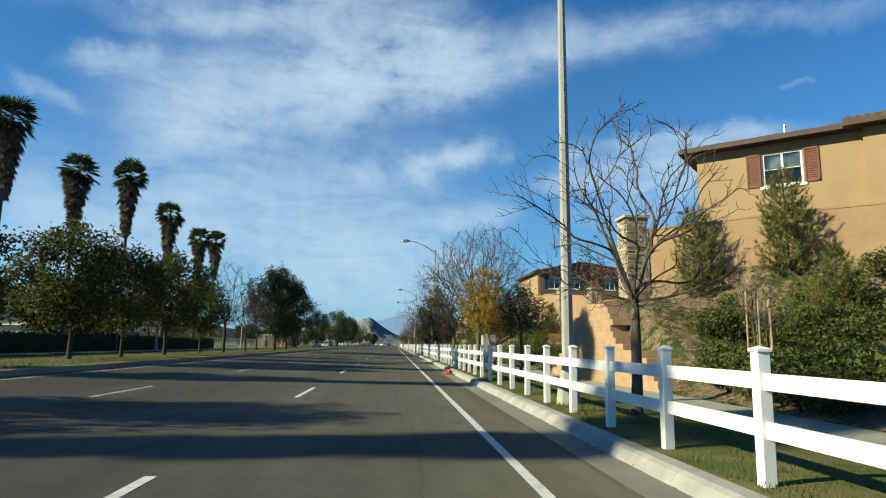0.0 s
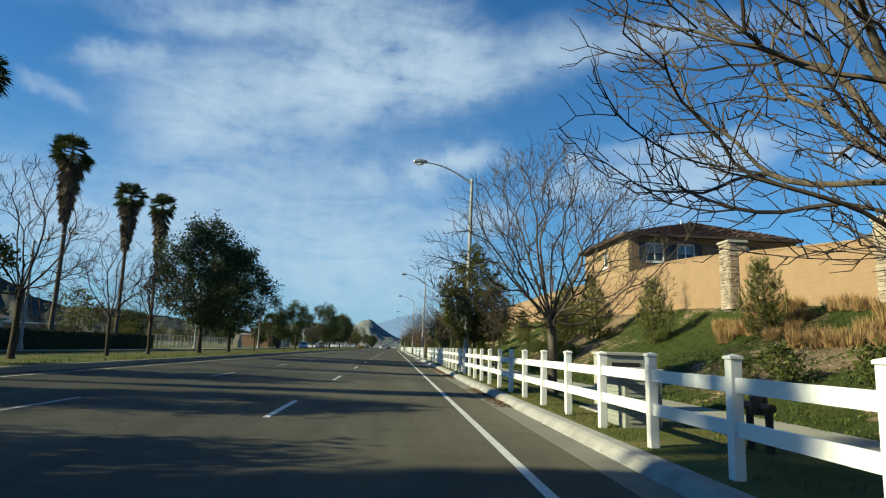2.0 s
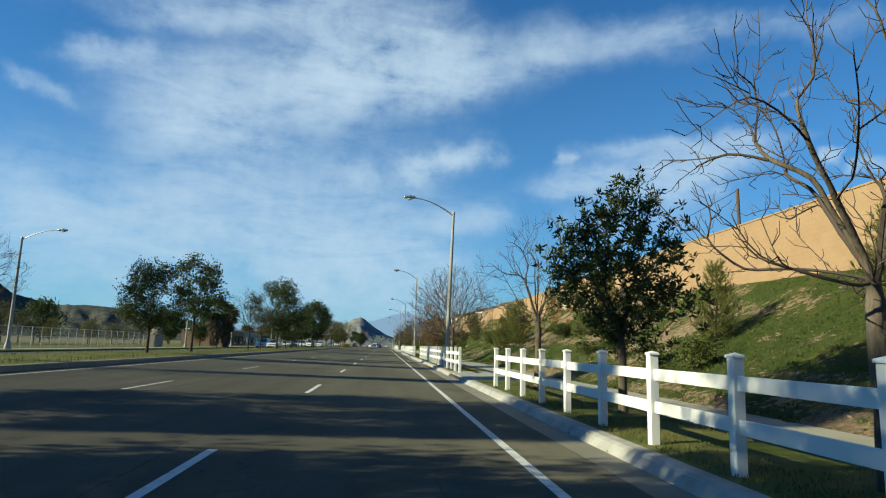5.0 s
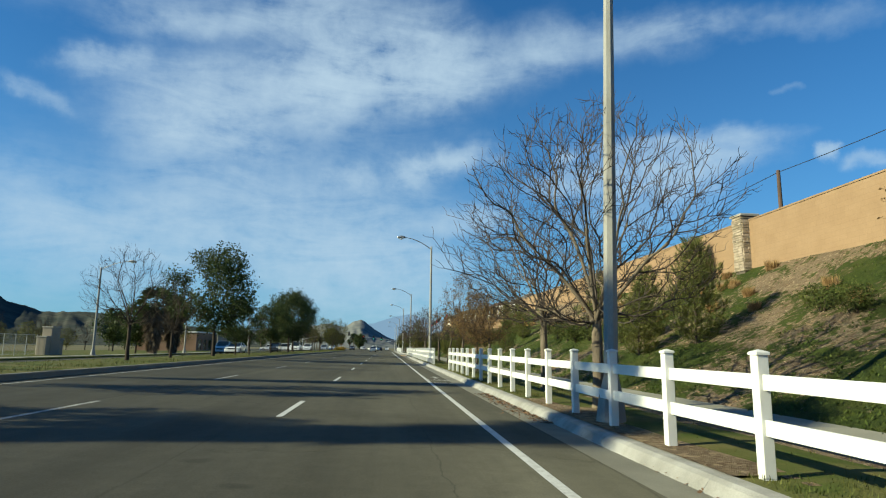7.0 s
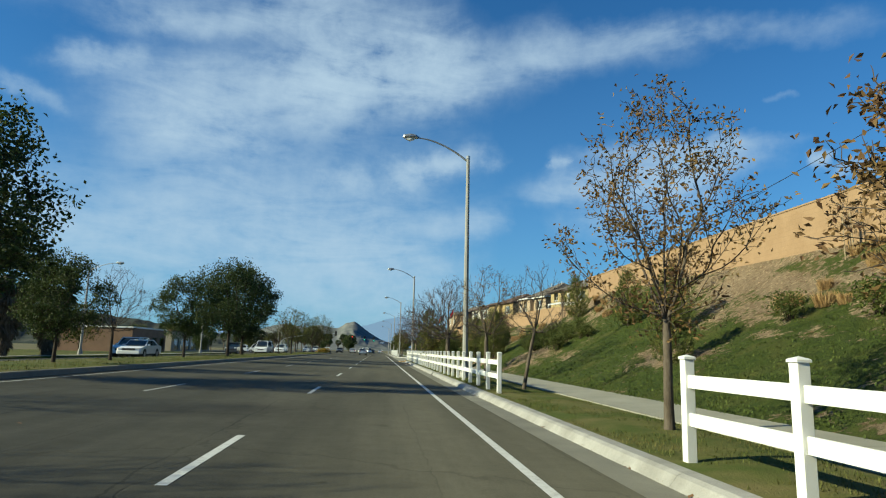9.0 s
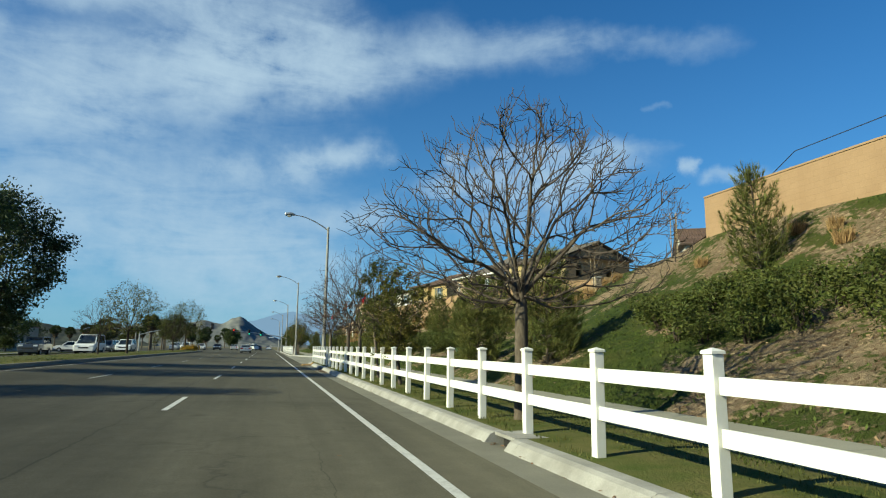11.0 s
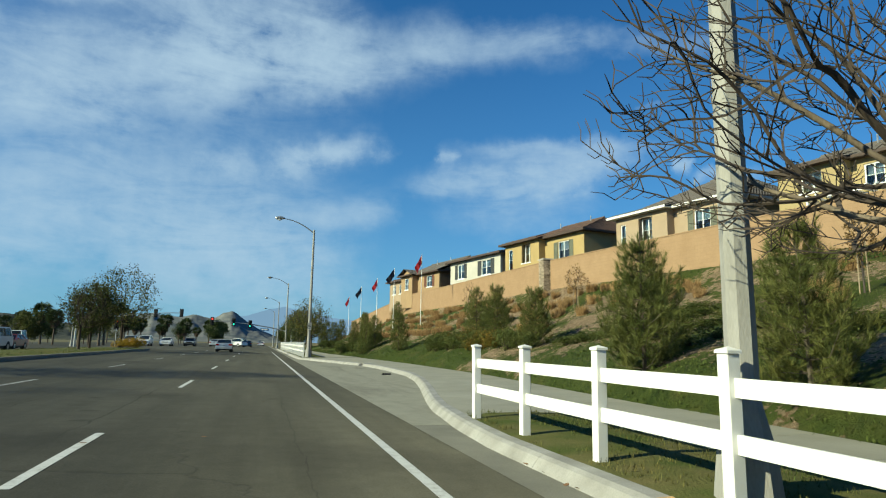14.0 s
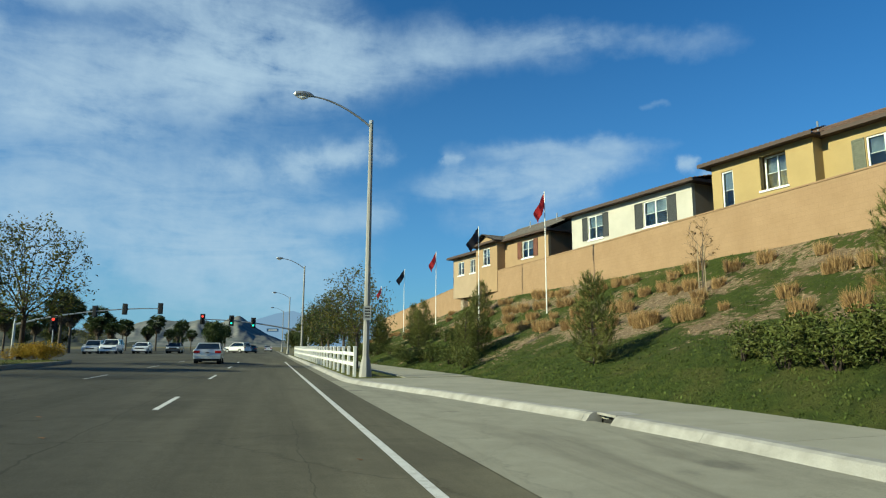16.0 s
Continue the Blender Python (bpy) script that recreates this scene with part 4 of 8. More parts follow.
solid("terrace", s, M["plain"], "level ground of the housing estate above the bank", "ground")


# ---- boundary wall along the top of the bank ----
def wall_run(y0, y1, step=3.0):
    s = Shape()
    ys = spans(y0, y1, step)
    foot, head = (lambda y: lerp_table(WALL_BASE, y) - 0.6), (lambda y: lerp_table(WALL_TOP, y))
    s.sweep(None, lambda y: [(wall_x(y), y, foot(y)), (wall_x(y), y, head(y)), (wall_x(y) + 0.2, y, head(y)), (wall_x(y) + 0.2, y, foot(y))], ys)
    n = len(ys)
    s.f += [(0, 1, 2, 3), tuple(4 * (n - 1) + i for i in (3, 2, 1, 0))]
    ob = solid("wall_estate", s, M["wall"], "tan block boundary wall along the top of the bank", "wall")
    s = Shape().sweep(None, lambda y: [(wall_x(y) - 0.03, y, head(y) + 0.003), (wall_x(y) - 0.03, y, head(y) + 0.07), (wall_x(y) + 0.23, y, head(y) + 0.07), (wall_x(y) + 0.23, y, head(y) + 0.003)], ys)
    s.f += [(0, 1, 2, 3), tuple(4 * (n - 1) + i for i in (3, 2, 1, 0))]
    part("coping", s, M["wall"], ob)


wall_run(-20, 21.8)
wall_run(30, 44.95)
wall_run(45.1, 53.9)
wall_run(54.9, 127.8)
wall_run(128.7, 181)
wall_run(210.8, 245.6, 1.2)
wall_run(246.6, 289)
wall_run(290, 332)


s = Shape().box(0, 0, 6.4, 9.0, 0.2, 7.93).box(-0.03, -0.03, 7.933, 9.03, 0.23, 8.0)
s.v = [(29.6 + x * 0.986 + y * 0.165, 210.75 - x * 0.165 + y * 0.986, z) for x, y, z in s.v]
solid("wall_return", s, M["wall"], "tan block wall returning from the corner pillar", "wall")


def pillar(at, w, h):
    """A square pillar faced with ledge stones laid in thin courses, under a concrete cap."""
    p = thing("stone_pillar", "square pillar of stacked tan ledge stone with a pale cap", "pillar", at, group="wall pillars")
    part("core", Shape().box(-w / 2 + 0.03, -w / 2 + 0.03, -0.6, w / 2 - 0.03, w / 2 - 0.03, h), M["mortar"], p)
    rnd = random.Random(int(at[1] * 10))
    protos = []
    for L in (0.22, 0.32, 0.45):
        for H in (0.07, 0.1, 0.14):
            sh = Shape().bevel_box(-L / 2, -0.045, 0, L / 2, 0.045, H - 0.012, 0.014)
            protos.append((L, H, sh.mesh("stone", M["stone_a"])))
    for side in range(4):
        if side == 1:
            continue
        z = -0.1
        while z < h - 0.08:
            H = rnd.choice((0.07, 0.1, 0.14))
            x = -w / 2
            while x < w / 2 - 0.08:
                L = rnd.choice((0.22, 0.32, 0.45))
                me = [q for q in protos if q[0] == L and q[1] == H][0][2]
                real = min(L, w / 2 - x + 0.03)
                ob = new("stone", me)
                ob.parent = p
                ob.matrix_basis = Matrix.Rotation(side * math.pi / 2, 4, "Z") @ Matrix.Translation((x + real / 2, -w / 2 + rnd.uniform(-0.012, 0.022), z)) @ Matrix.Diagonal((real / L * 0.97, 1, 1, 1))
                x += real
            z += H
    part("cap", Shape().bevel_box(-w / 2 - 0.09, -w / 2 - 0.09, h, w / 2 + 0.09, w / 2 + 0.09, h + 0.11, 0.02), M["cap"], p)
    return p


pillar((9.35, 22.2, 2.75), 0.85, 3.45)
pillar((15.4, 54.4, 3.5), 0.8, 2.9)
pillar((15.3, 45.0, 3.0), 0.8, 2.6)
pillar((17.15, 128.25, 5.25), 0.8, 2.55)
pillar((20.7, 246.1, 5.45), 0.8, 2.4)
pillar((29.3, 211.0, 6.7), 0.55, 1.25)
pillar((18.5, 289.5, 5.0), 0.8, 2.6)

# ---- retaining wall of large blocks by the footpath, stepped at both ends ----
rw = thing("retaining_wall", "tan block retaining wall with stepped ends beside the footpath", "wall", kind="structure")
protos = {}
rnd = random.Random(4)
BL, BH = 0.44, 0.2
for row in range(14):
    z = 0.02 + row * BH
    lo = lerp_table([(0, 15.4), (1.15, 17.2), (1.25, 18.8), (2.9, 19.6)], z) + (0.0 if row % 2 else 0.0)
    hi = lerp_table([(0, 26.6), (2.9, 21.6)], z)
    y = math.floor(lo / BL) * BL + (BL / 2 if row % 2 else 0)
    while y < hi:
        me = protos.setdefault("b", Shape().bevel_box(-0.15, -BL / 2 + 0.0015, 0, 0.15, BL / 2 - 0.0015, BH - 0.002, 0.004).mesh("block", M["block"]))
        ob = new("block", me)
        ob.parent = rw
        ob.matrix_basis = Matrix.Translation((7.42 + rnd.uniform(-0.006, 0.006), y + BL / 2, z))
        ends_at = (y + 0.15,) if y < lo + BL * 0.6 else ((y + BL - 0.15,) if y + BL >= hi else ())
        for ye in ends_at:
            for k in range(3):
                ob = new("block", me)
                ob.parent = rw
                ob.matrix_basis = Matrix.Translation((7.575 + BL * (k + 0.5), ye, z)) @ Matrix.Rotation(math.pi / 2, 4, "Z")
        y += BL

# ---- white fence ----
FENCE_X, POST_TOP = 3.68, 1.345


def build_fence():
    post_me = Shape().bevel_box(-0.064, -0.064, 0, 0.064, 0.064, POST_TOP - VERGE_Z - 0.05, 0.008).mesh("post", M["vinyl"])
    cap = Shape().bevel_box(-0.078, -0.078, 0, 0.078, 0.078, 0.032, 0.008)
    cap.add([(-0.066, -0.066, 0.032), (0.066, -0.066, 0.032), (0.066, 0.066, 0.032), (-0.066, 0.066, 0.032), (0, 0, 0.056)], [(0, 1, 4), (1, 2, 4), (2, 3, 4), (3, 0, 4)])
    cap_me = cap.mesh("cap", M["vinyl"])
    runs = [(4.95, 2.07, -6, 42), (106.2, 2.09, -2, 15), (164.05, 2.07, -7, 17), (201.3, 2.06, 0, 6), (258.9, 2.1, 0, 28)]
    rnd = random.Random(3)
    for base, step, k0, k1 in runs:
        fence = thing("fence", "white vinyl two-rail fence on the verge", "fence", (FENCE_X, 0, VERGE_Z), group="white fences")
        ys = sorted(base + step * k for k in range(k0, k1 + 1))
        for y in ys:
            ob = part("post", post_me, None, fence)
            ob.matrix_basis = Matrix.Translation((rnd.uniform(-0.008, 0.008), y, 0.0)) @ Euler((rnd.uniform(-0.008, 0.008), rnd.uniform(-0.010, 0.010), 0)).to_matrix().to_4x4()
            c = new("cap", cap_me)
            c.parent = ob
            c.matrix_basis = Matrix.Translation((0, 0, POST_TOP - VERGE_Z - 0.05))
        for a, b in zip(ys, ys[1:]):
            for z in (0.87, 0.43):
                dz = rnd.uniform(-0.006, 0.006)
                s = Shape().bevel_box(-0.021, a + 0.066, z + dz, 0.021, b - 0.066, z + dz + 0.155, 0.006)
                part("rail", s, M["vinyl"], fence)


build_fence()


# ---- street lamps ----
def street_lamp(at, turn, height=10.6, lean=0.0):
    """A tapered eight-sided concrete column on a flared foot, with a bowed steel arm and a flat lantern."""
    p = thing("street_lamp", "tall concrete street lamp with a curved steel arm", "street lamp", at, turn, "street lamps")
    col = Shape().tube([(0, 0, 0.75), (0, 0, height * 0.5), (0, 0, height)], [0.135, 0.115, 0.085], 8)
    part("pole", col, M["pole"], p)
    foot = Shape().tube([(0, 0, -0.25), (0, 0, 0.06), (0, 0, 0.42), (0, 0, 0.80)], [0.29, 0.27, 0.23, 0.137], 8)
    part("base", foot, M["pole"], p, "flared concrete foot")
    arm = []
    for i in range(11):
        u = i / 10
        arm.append((-2.7 * u, 0, height - 0.25 + 1.05 * math.sin(u * math.pi * 0.5) ** 0.9))
    part("arm", Shape().tube(arm, [0.05 - 0.02 * i / 10 for i in range(11)], 6), M["steel"], p)
    hz = arm[-1][2]
    head = part("lantern", Shape().tube([(-2.55, 0, hz + 0.01), (-2.72, 0, hz + 0.05), (-3.0, 0, hz + 0.06), (-3.3, 0, hz + 0.03), (-3.38, 0, hz)], [0.05, 0.11, 0.135, 0.11, 0.03], 8), M["steel"], p)
    part("lens", Shape().tube([(-2.8, 0, hz - 0.05), (-3.02, 0, hz - 0.10), (-3.26, 0, hz - 0.05)], [0.06, 0.095, 0.05], 8), M["lamp_lens"], head)
    part("collar", Shape().tube([(0, 0, height - 0.1), (0, 0, height + 0.04)], [0.1, 0.1], 8), M["steel"], p)
    return p


first_lamp = street_lamp((4.08, 12.9, VERGE_Z), 0, 10.2)
for y, x, h in ((61.5, 4.05, 10.75), (111.0, 3.86, 10.1), (160.5, 4.1, 11.15), (207.7, 4.0, 10.5), (258.3, 4.05, 11.1), (309, 4.05, 10.9), (359, 4.05, 10.9), (409, 4.05, 10.9)):
    copy_thing(first_lamp, pose(x, y, VERGE_Z, 0, {111.0: 1.4, 61.5: 0.8}.get(y, 0), 0) @ Matrix.Diagonal((1, 1, h / 10.2, 1)))
copy_thing(first_lamp, pose(20.6, 46.0, 3.4, 0, 0, 190) @ Matrix.Diagonal((0.8, 0.8, 0.785, 1)))
for y in (79.0, 122.0, 165.0, 197.0, 240.0, 321.0):
    copy_thing(first_lamp, pose(-29.0 if y < 190 else -30.2, y, 0.2, 0, 0, 180) @ Matrix.Diagonal((1, 1, 0.86, 1)))
sign = thing("parking_sign", "small grey metal sign strapped to a lamp column", "sign", (4.05, 258.3, VERGE_Z))
part("plate", Shape().box(-0.16, -0.145, 2.35, 0.16, -0.138, 2.95), M["sign_plate"], sign)
for i in range(4):
    part("marking", Shape().box(-0.11, -0.15, 2.82 - i * 0.12, 0.11, -0.146, 2.87 - i * 0.12), M["dark"], sign)

# ---- plants ----
def crown_points(rnd, count, height, spread, fork, low, waist, centre, lobes):
    """Points spread through the head of a tree: one uneven dome, or a heap of rounded lobes."""
    pts = []
    seed = rnd.uniform(0, 90)
    z0 = fork - low
    k = math.log(0.5) / math.log(waist)
    if lobes:
        heap = []
        for i in range(lobes):
            a = i * 2.4 + rnd.uniform(-0.5, 0.5)
            h = (i + 0.5) / lobes
            r = spread * math.sin(math.pi * h ** k) ** 0.7 * rnd.uniform(0.5, 0.82)
            size = spread * rnd.uniform(0.24, 0.38)
            heap.append((centre[0] + r * math.cos(a), centre[1] + r * math.sin(a), z0 + size * 0.6 + (height - z0 - size * 1.25) * h, size))
        while len(pts) < count:
            cx, cy, cz, size = heap[rnd.randrange(lobes)]
            d = Vector((rnd.gauss(0, 1), rnd.gauss(0, 1), rnd.gauss(0, 1))).normalized() * rnd.random() ** 0.4
            pts.append((cx + d.x * size, cy + d.y * size, cz + d.z * size * 0.72))
        return pts
    while len(pts) < count:
        h = rnd.random()
        a = rnd.uniform(0, 6.283)
        edge = math.sin(math.pi * max(0.001, h) ** k) ** 0.62
        edge *= 1 + 0.34 * noise.noise((math.cos(a) * 1.3 + seed, math.sin(a) * 1.3, h * 2.2))
        if rnd.random() > edge:
            continue
        r = spread * edge * rnd.random() ** 0.42
        pts.append((centre[0] + r * math.cos(a), centre[1] + r * math.sin(a), z0 + (height - z0) * h * (1 + 0.10 * noise.noise((seed, math.cos(a), math.sin(a) + 7)))))
    return pts


def grow(rnd, height, spread, limbs, fork, rad=0.11, lean=(0, 0), spur=1.0, low=0.25, waist=0.42, off=(0, 0), lobes=0, count=0, tip=0.0058, spread_limbs=0.42, bend=0.05, straight=0.6):
    """A branching tree: limbs fan out from the fork, then shoots grow towards free points of the head.
    Gives the branches as (points, radii), the ends of the twigs, and points all along the thin wood."""
    base = Vector((lean[0] * fork, lean[1] * fork, fork))
    centre = (base.x + off[0], base.y + off[1])
    count = int(1.7 * (count or max(110, min(560, 4.2 * spread * spread * (height - fork)))))
    goal = np.array(crown_points(rnd, count, height, spread, fork, low, waist, centre, lobes))
    step = max(0.12, height / 36)
    pos, par = [], []

    def node(p, up):
        pos.append(Vector(p))
        par.append(up)
        return len(pos) - 1

    last = node((0, 0, -0.15), -1)
    for u in (0.06, 0.35, 0.7, 0.9, 1.0):
        last = node((base.x * u + rnd.uniform(-0.02, 0.02) * (u < 1), base.y * u + rnd.uniform(-0.02, 0.02) * (u < 1), fork * u), last)
    start = last
    for k in range(limbs):
        a = 2 * math.pi * (k + rnd.uniform(-0.25, 0.25)) / limbs
        out = (0.55, 1.0, 0.8)[k % 3] * rnd.uniform(0.75, 1.1)
        reach = spread * spread_limbs * out
        end = Vector((centre[0] + math.cos(a) * reach, centre[1] + math.sin(a) * reach, fork + (height - fork) * (0.50 - 0.22 * out + rnd.uniform(-0.05, 0.08))))
        p0 = pos[start]
        n = max(2, int((end - p0).length / step))
        wob = Vector((rnd.gauss(0, bend), rnd.gauss(0, bend), rnd.gauss(0, bend * 0.5))) * (end - p0).length
        at = start if k % 2 else max(0, start - 1)
        for i in range(1, n + 1):
            u = i / n
            last = node(p0.lerp(end, u) + wob * (4 * u * (1 - u) * 0.5) + Vector((rnd.gauss(0, 0.012), rnd.gauss(0, 0.012), -0.10 * u * (1 - u) * reach)), at if i == 1 else last)
    # each free point is joined where the way to it, over the wood that stands, is shortest
    way = [0.0] * len(pos)
    for i in range(1, len(pos)):
        way[i] = way[par[i]] + (pos[i] - pos[par[i]]).length
    cost = np.full(len(goal), 1e9)
    who = np.zeros(len(goal), int)
    left = np.ones(len(goal), bool)
    fresh = list(range(start, len(pos)))
    while left.any():
        q = np.array([pos[i] for i in fresh])
        w = np.array([way[i] for i in fresh])
        c = np.sqrt(((goal[:, None, :] - q[None, :, :]) ** 2).sum(2)) + straight * w[None, :]
        j = c.argmin(1)
        cm = c[np.arange(len(goal)), j]
        better = cm < cost
        cost[better] = cm[better]
        who[better] = np.array(fresh)[j[better]]
        i = int(np.where(left, cost, 1e9).argmin())
        left[i] = False
        end, at = Vector(goal[i]), int(who[i])
        p0 = pos[at]
        gap = (end - p0).length
        keep = (p0 - pos[par[at]]).normalized() if par[at] >= 0 else Vector((0, 0, 1))
        mid = p0.lerp(end, 0.5) + keep * gap * 0.13 + Vector((rnd.gauss(0, 1), rnd.gauss(0, 1), rnd.gauss(0, 0.7) - 0.4)) * gap * 0.05
        n = max(1, round(gap / step))
        fresh = []
        last = at
        for m in range(1, n + 1):
            u = m / n
            last = node(p0 * (1 - u) ** 2 + mid * (2 * u * (1 - u)) + end * u ** 2, last)
            way.append(way[par[last]] + gap / n)
            fresh.append(last)
    kids = [[] for _ in pos]
    for i, p in enumerate(par):
        if p >= 0:
            kids[p].append(i)
    ends = [0] * len(pos)
    for i in range(len(pos) - 1, -1, -1):
        ends[i] = sum(ends[c] for c in kids[i]) or 1
    power = math.log(max(2.0, rad * 0.92 / tip)) / math.log(max(3, ends[0]))
    thick = [tip * ends[i] ** power for i in range(len(pos))]
    for i, u in zip(range(5), (1.45, 1.2, 1.02, 0.98, 0.94)):
        thick[i] = rad * u
    branches, tips, thin = [], [], []
    heads = [(0, -1)]
    while heads:
        i, up = heads.pop()
        pts, radii = ([pos[up]], [min(thick[up], thick[i] * 1.25)]) if up >= 0 else ([], [])
        while True:
            pts.append(pos[i])
            radii.append(thick[i])
            if not kids[i]:
                tips.append(pos[i])
                break
            rest = sorted(kids[i], key=lambda c: -ends[c])
            heads += [(c, i) for c in rest[1:]]
            i = rest[0]
        for m in range(2, len(pts) - 1):
            pts[m] = pts[m] * 0.5 + (pts[m - 1] + pts[m + 1]) * 0.25
        branches.append((pts, radii))
        for m in range(1, len(pts)):
            if radii[m] < 0.024:
                thin.append(pts[m])
                for _ in range(2 if rnd.random() < 0.5 * spur - 0.2 else (1 if rnd.random() < 0.75 * spur else 0)):
                    d = (pts[m] - pts[m - 1]).normalized()
                    side = d.orthogonal()
                    side.rotate(Matrix.Rotation(rnd.uniform(0, 6.283), 3, d))
                    s1 = pts[m] + (d * 0.6 + side.normalized() * 0.8 + Vector((0, 0, 0.15))).normalized() * step * rnd.uniform(0.4, 1.2)
                    s2 = s1 + (d * 0.9 + side.normalized() * 0.35 + Vector((0, 0, 0.35))).normalized() * step * rnd.uniform(0.3, 1.1)
                    branches.append(([pts[m], s1, s2], [tip * 0.95, tip * 0.8, tip * 0.55]))
                    tips.append(s2)
    return branches, tips, thin


def wood_shapes(branches):
    """Trunk with the main limbs, and the finer branches, as two shapes."""
    thick, fine = Shape(), Shape()
    for pts, radii in branches:
        if radii[0] > 0.04 or (len(radii) > 1 and radii[1] > 0.03):
            thick.tube(pts, radii, 8, cap=False)
        else:
            fine.tube(pts, radii, 5 if radii[0] > 0.018 else 3, cap=False)
    return thick, fine


def leaf(shape, p, rnd, length, width, face=None):
    d = Vector((rnd.gauss(0, 1), rnd.gauss(0, 1), rnd.gauss(0, 0.8) - 0.25)).normalized() if face is None else face
    side = d.cross(Vector((rnd.gauss(0, 1), rnd.gauss(0, 1), rnd.gauss(0, 1)))).normalized()
    nrm = side.cross(d) * (width * 0.35)
    a, b = d * length, side * (width / 2)
    shape.add([tuple(p), tuple(p + a * 0.45 + b + nrm), tuple(p + a), tuple(p + a * 0.45 - b + nrm)], [(0, 1, 2), (0, 2, 3)])


def rosette(shape, p, rnd, n, length, width, out=None):
    """A whorl of narrow leaves round a twig's end."""
    axis = out if out is not None else Vector((rnd.gauss(0, 1), rnd.gauss(0, 1), abs(rnd.gauss(0, 1)) + 0.5)).normalized()
    for k in range(n):
        side = axis.orthogonal()
        side.rotate(Matrix.Rotation(6.283 * k / n + rnd.uniform(-0.3, 0.3), 3, axis))
        leaf(shape, p + axis * rnd.uniform(-0.12, 0.03), rnd, length * rnd.uniform(0.7, 1.1), width, (axis * rnd.uniform(0.1, 0.9) + side.normalized()).normalized())


def tree(name, label, seed, at, height, spread, limbs=5, fork=2.3, rad=0.11, leaves=None, leaf_mat=None, bark="bark", turn=0.0, group="", total=0, per_tip=6, leaf_size=(0.13, 0.045), clump=0.12, where="all", **kw):
    """A tree with a trunk, fine branches and, where it has them, `total` whorls or tufts of leaves on its thin wood."""
    rnd = random.Random(seed)
    branches, tips, thin = grow(rnd, height, spread, limbs, fork, rad=rad, **kw)
    thick, fine = wood_shapes(branches)
    p = thing(name, label, "tree", at, turn, group)
    part("trunk", thick, M[bark], p, smooth=True)
    part("twigwork", fine, M["twig"] if bark != "bark_dark" else M["bark_dark"], p)
    if leaves:
        s = Shape()
        spots = tips if where == "tips" else tips + thin
        for _ in range(total):
            q = spots[rnd.randrange(len(spots))] + Vector((rnd.gauss(0, 1), rnd.gauss(0, 1), rnd.gauss(0, 1))) * clump
            if leaves == "whorl":
                rosette(s, q, rnd, per_tip, *leaf_size)
            else:
                for _ in range(per_tip):
                    leaf(s, q + Vector((rnd.gauss(0, 1), rnd.gauss(0, 1), rnd.gauss(0, 1))) * leaf_size[0] * 0.8, rnd, leaf_size[0] * rnd.uniform(0.7, 1.2), leaf_size[1])
        part("crown", s, M[leaf_mat], p)
    return p


VERGE_TREES = "trees on the verge"
bare = "bare grey-brown deciduous tree with upswept branches on the verge"
TZ = VERGE_Z
def bare_tree(seed, x, y, height, spread, limbs=7, fork=2.1, rad=0.11, label=bare, **kw):
    kw.setdefault("bark", "bark")
    return tree("tree", label, seed, (x, y, TZ), height, spread, limbs, fork, rad, group=VERGE_TREES, **kw)


def leaf_tree(label, seed, x, y, height, spread, limbs, fork, rad, mat, **kw):
    return tree("tree", label, seed, (x, y, TZ), height, spread, limbs, fork, rad, leaf_mat=mat, group=VERGE_TREES, **kw)


dry = "slender tree with dry golden-brown leaves"
few = "thin young tree with a few brown leaves still hanging"
bare_tree(11, 4.7, 10.55, 6.0, 2.4, 7, 2.1, 0.10, count=190, spur=0.7, tip=0.0072)
leaf_tree("dark-leaved young tree with a slim trunk on the verge", 23, 4.7, 21.0, 3.3, 0.85, 6, 1.85, 0.055, "leaf_deep", leaves="loose", bark="bark_dark", total=420, per_tip=6, leaf_size=(0.11, 0.05), clump=0.09)
leaf_tree("yellow-leaved autumn tree with a leaning pale trunk", 31, 4.75, 26.3, 4.7, 1.2, 7, 1.9, 0.065, "leaf_yellow", leaves="whorl", bark="bark_pale", total=1450, per_tip=8, leaf_size=(0.10, 0.036), lean=(-0.24, 0.1), clump=0.08, low=0.1)
bare_tree(41, 4.7, 32.0, 7.6, 3.5, 15, 2.3, 0.135, count=640, spur=1.5, waist=0.36, tip=0.0068)
bare_tree(43, 4.7, 45.4, 7.9, 3.7, 12, 2.1, 0.13, count=560, spur=1.5, tip=0.0066, off=(-0.1, 0), waist=0.38)
leaf_tree(few, 47, 4.75, 55.3, 4.4, 0.9, 4, 1.9, 0.034, "leaf_brown", leaves="loose", bark="bark_dark", total=70, per_tip=2, leaf_size=(0.055, 0.03), lean=(-0.1, 0.05), tip=0.0035)
leaf_tree(few, 48, 5.05, 55.9, 4.4, 0.9, 3, 2.0, 0.032, "leaf_brown", leaves="loose", bark="bark_dark", total=60, per_tip=2, leaf_size=(0.055, 0.03), lean=(-0.08, 0.0), tip=0.0035)
leaf_tree("dense green and gold evergreen beside a lamp column", 53, 4.85, 61.75, 6.8, 1.95, 11, 1.75, 0.085, "leaf_olive", leaves="whorl", total=2100, per_tip=10, leaf_size=(0.17, 0.05), clump=0.16, lean=(-0.2, 0.0), low=0.35, waist=0.36)
bare_tree(59, 4.75, 66.0, 6.7, 3.0, 9, 2.2, 0.155, bark="bark_pale", count=480, waist=0.4, spur=1.2)
bare_tree(61, 5.0, 72.6, 5.6, 2.0, 6, 2.1, 0.085)
bare_tree(67, 4.7, 76.6, 5.3, 2.1, 7, 2.0, 0.10)
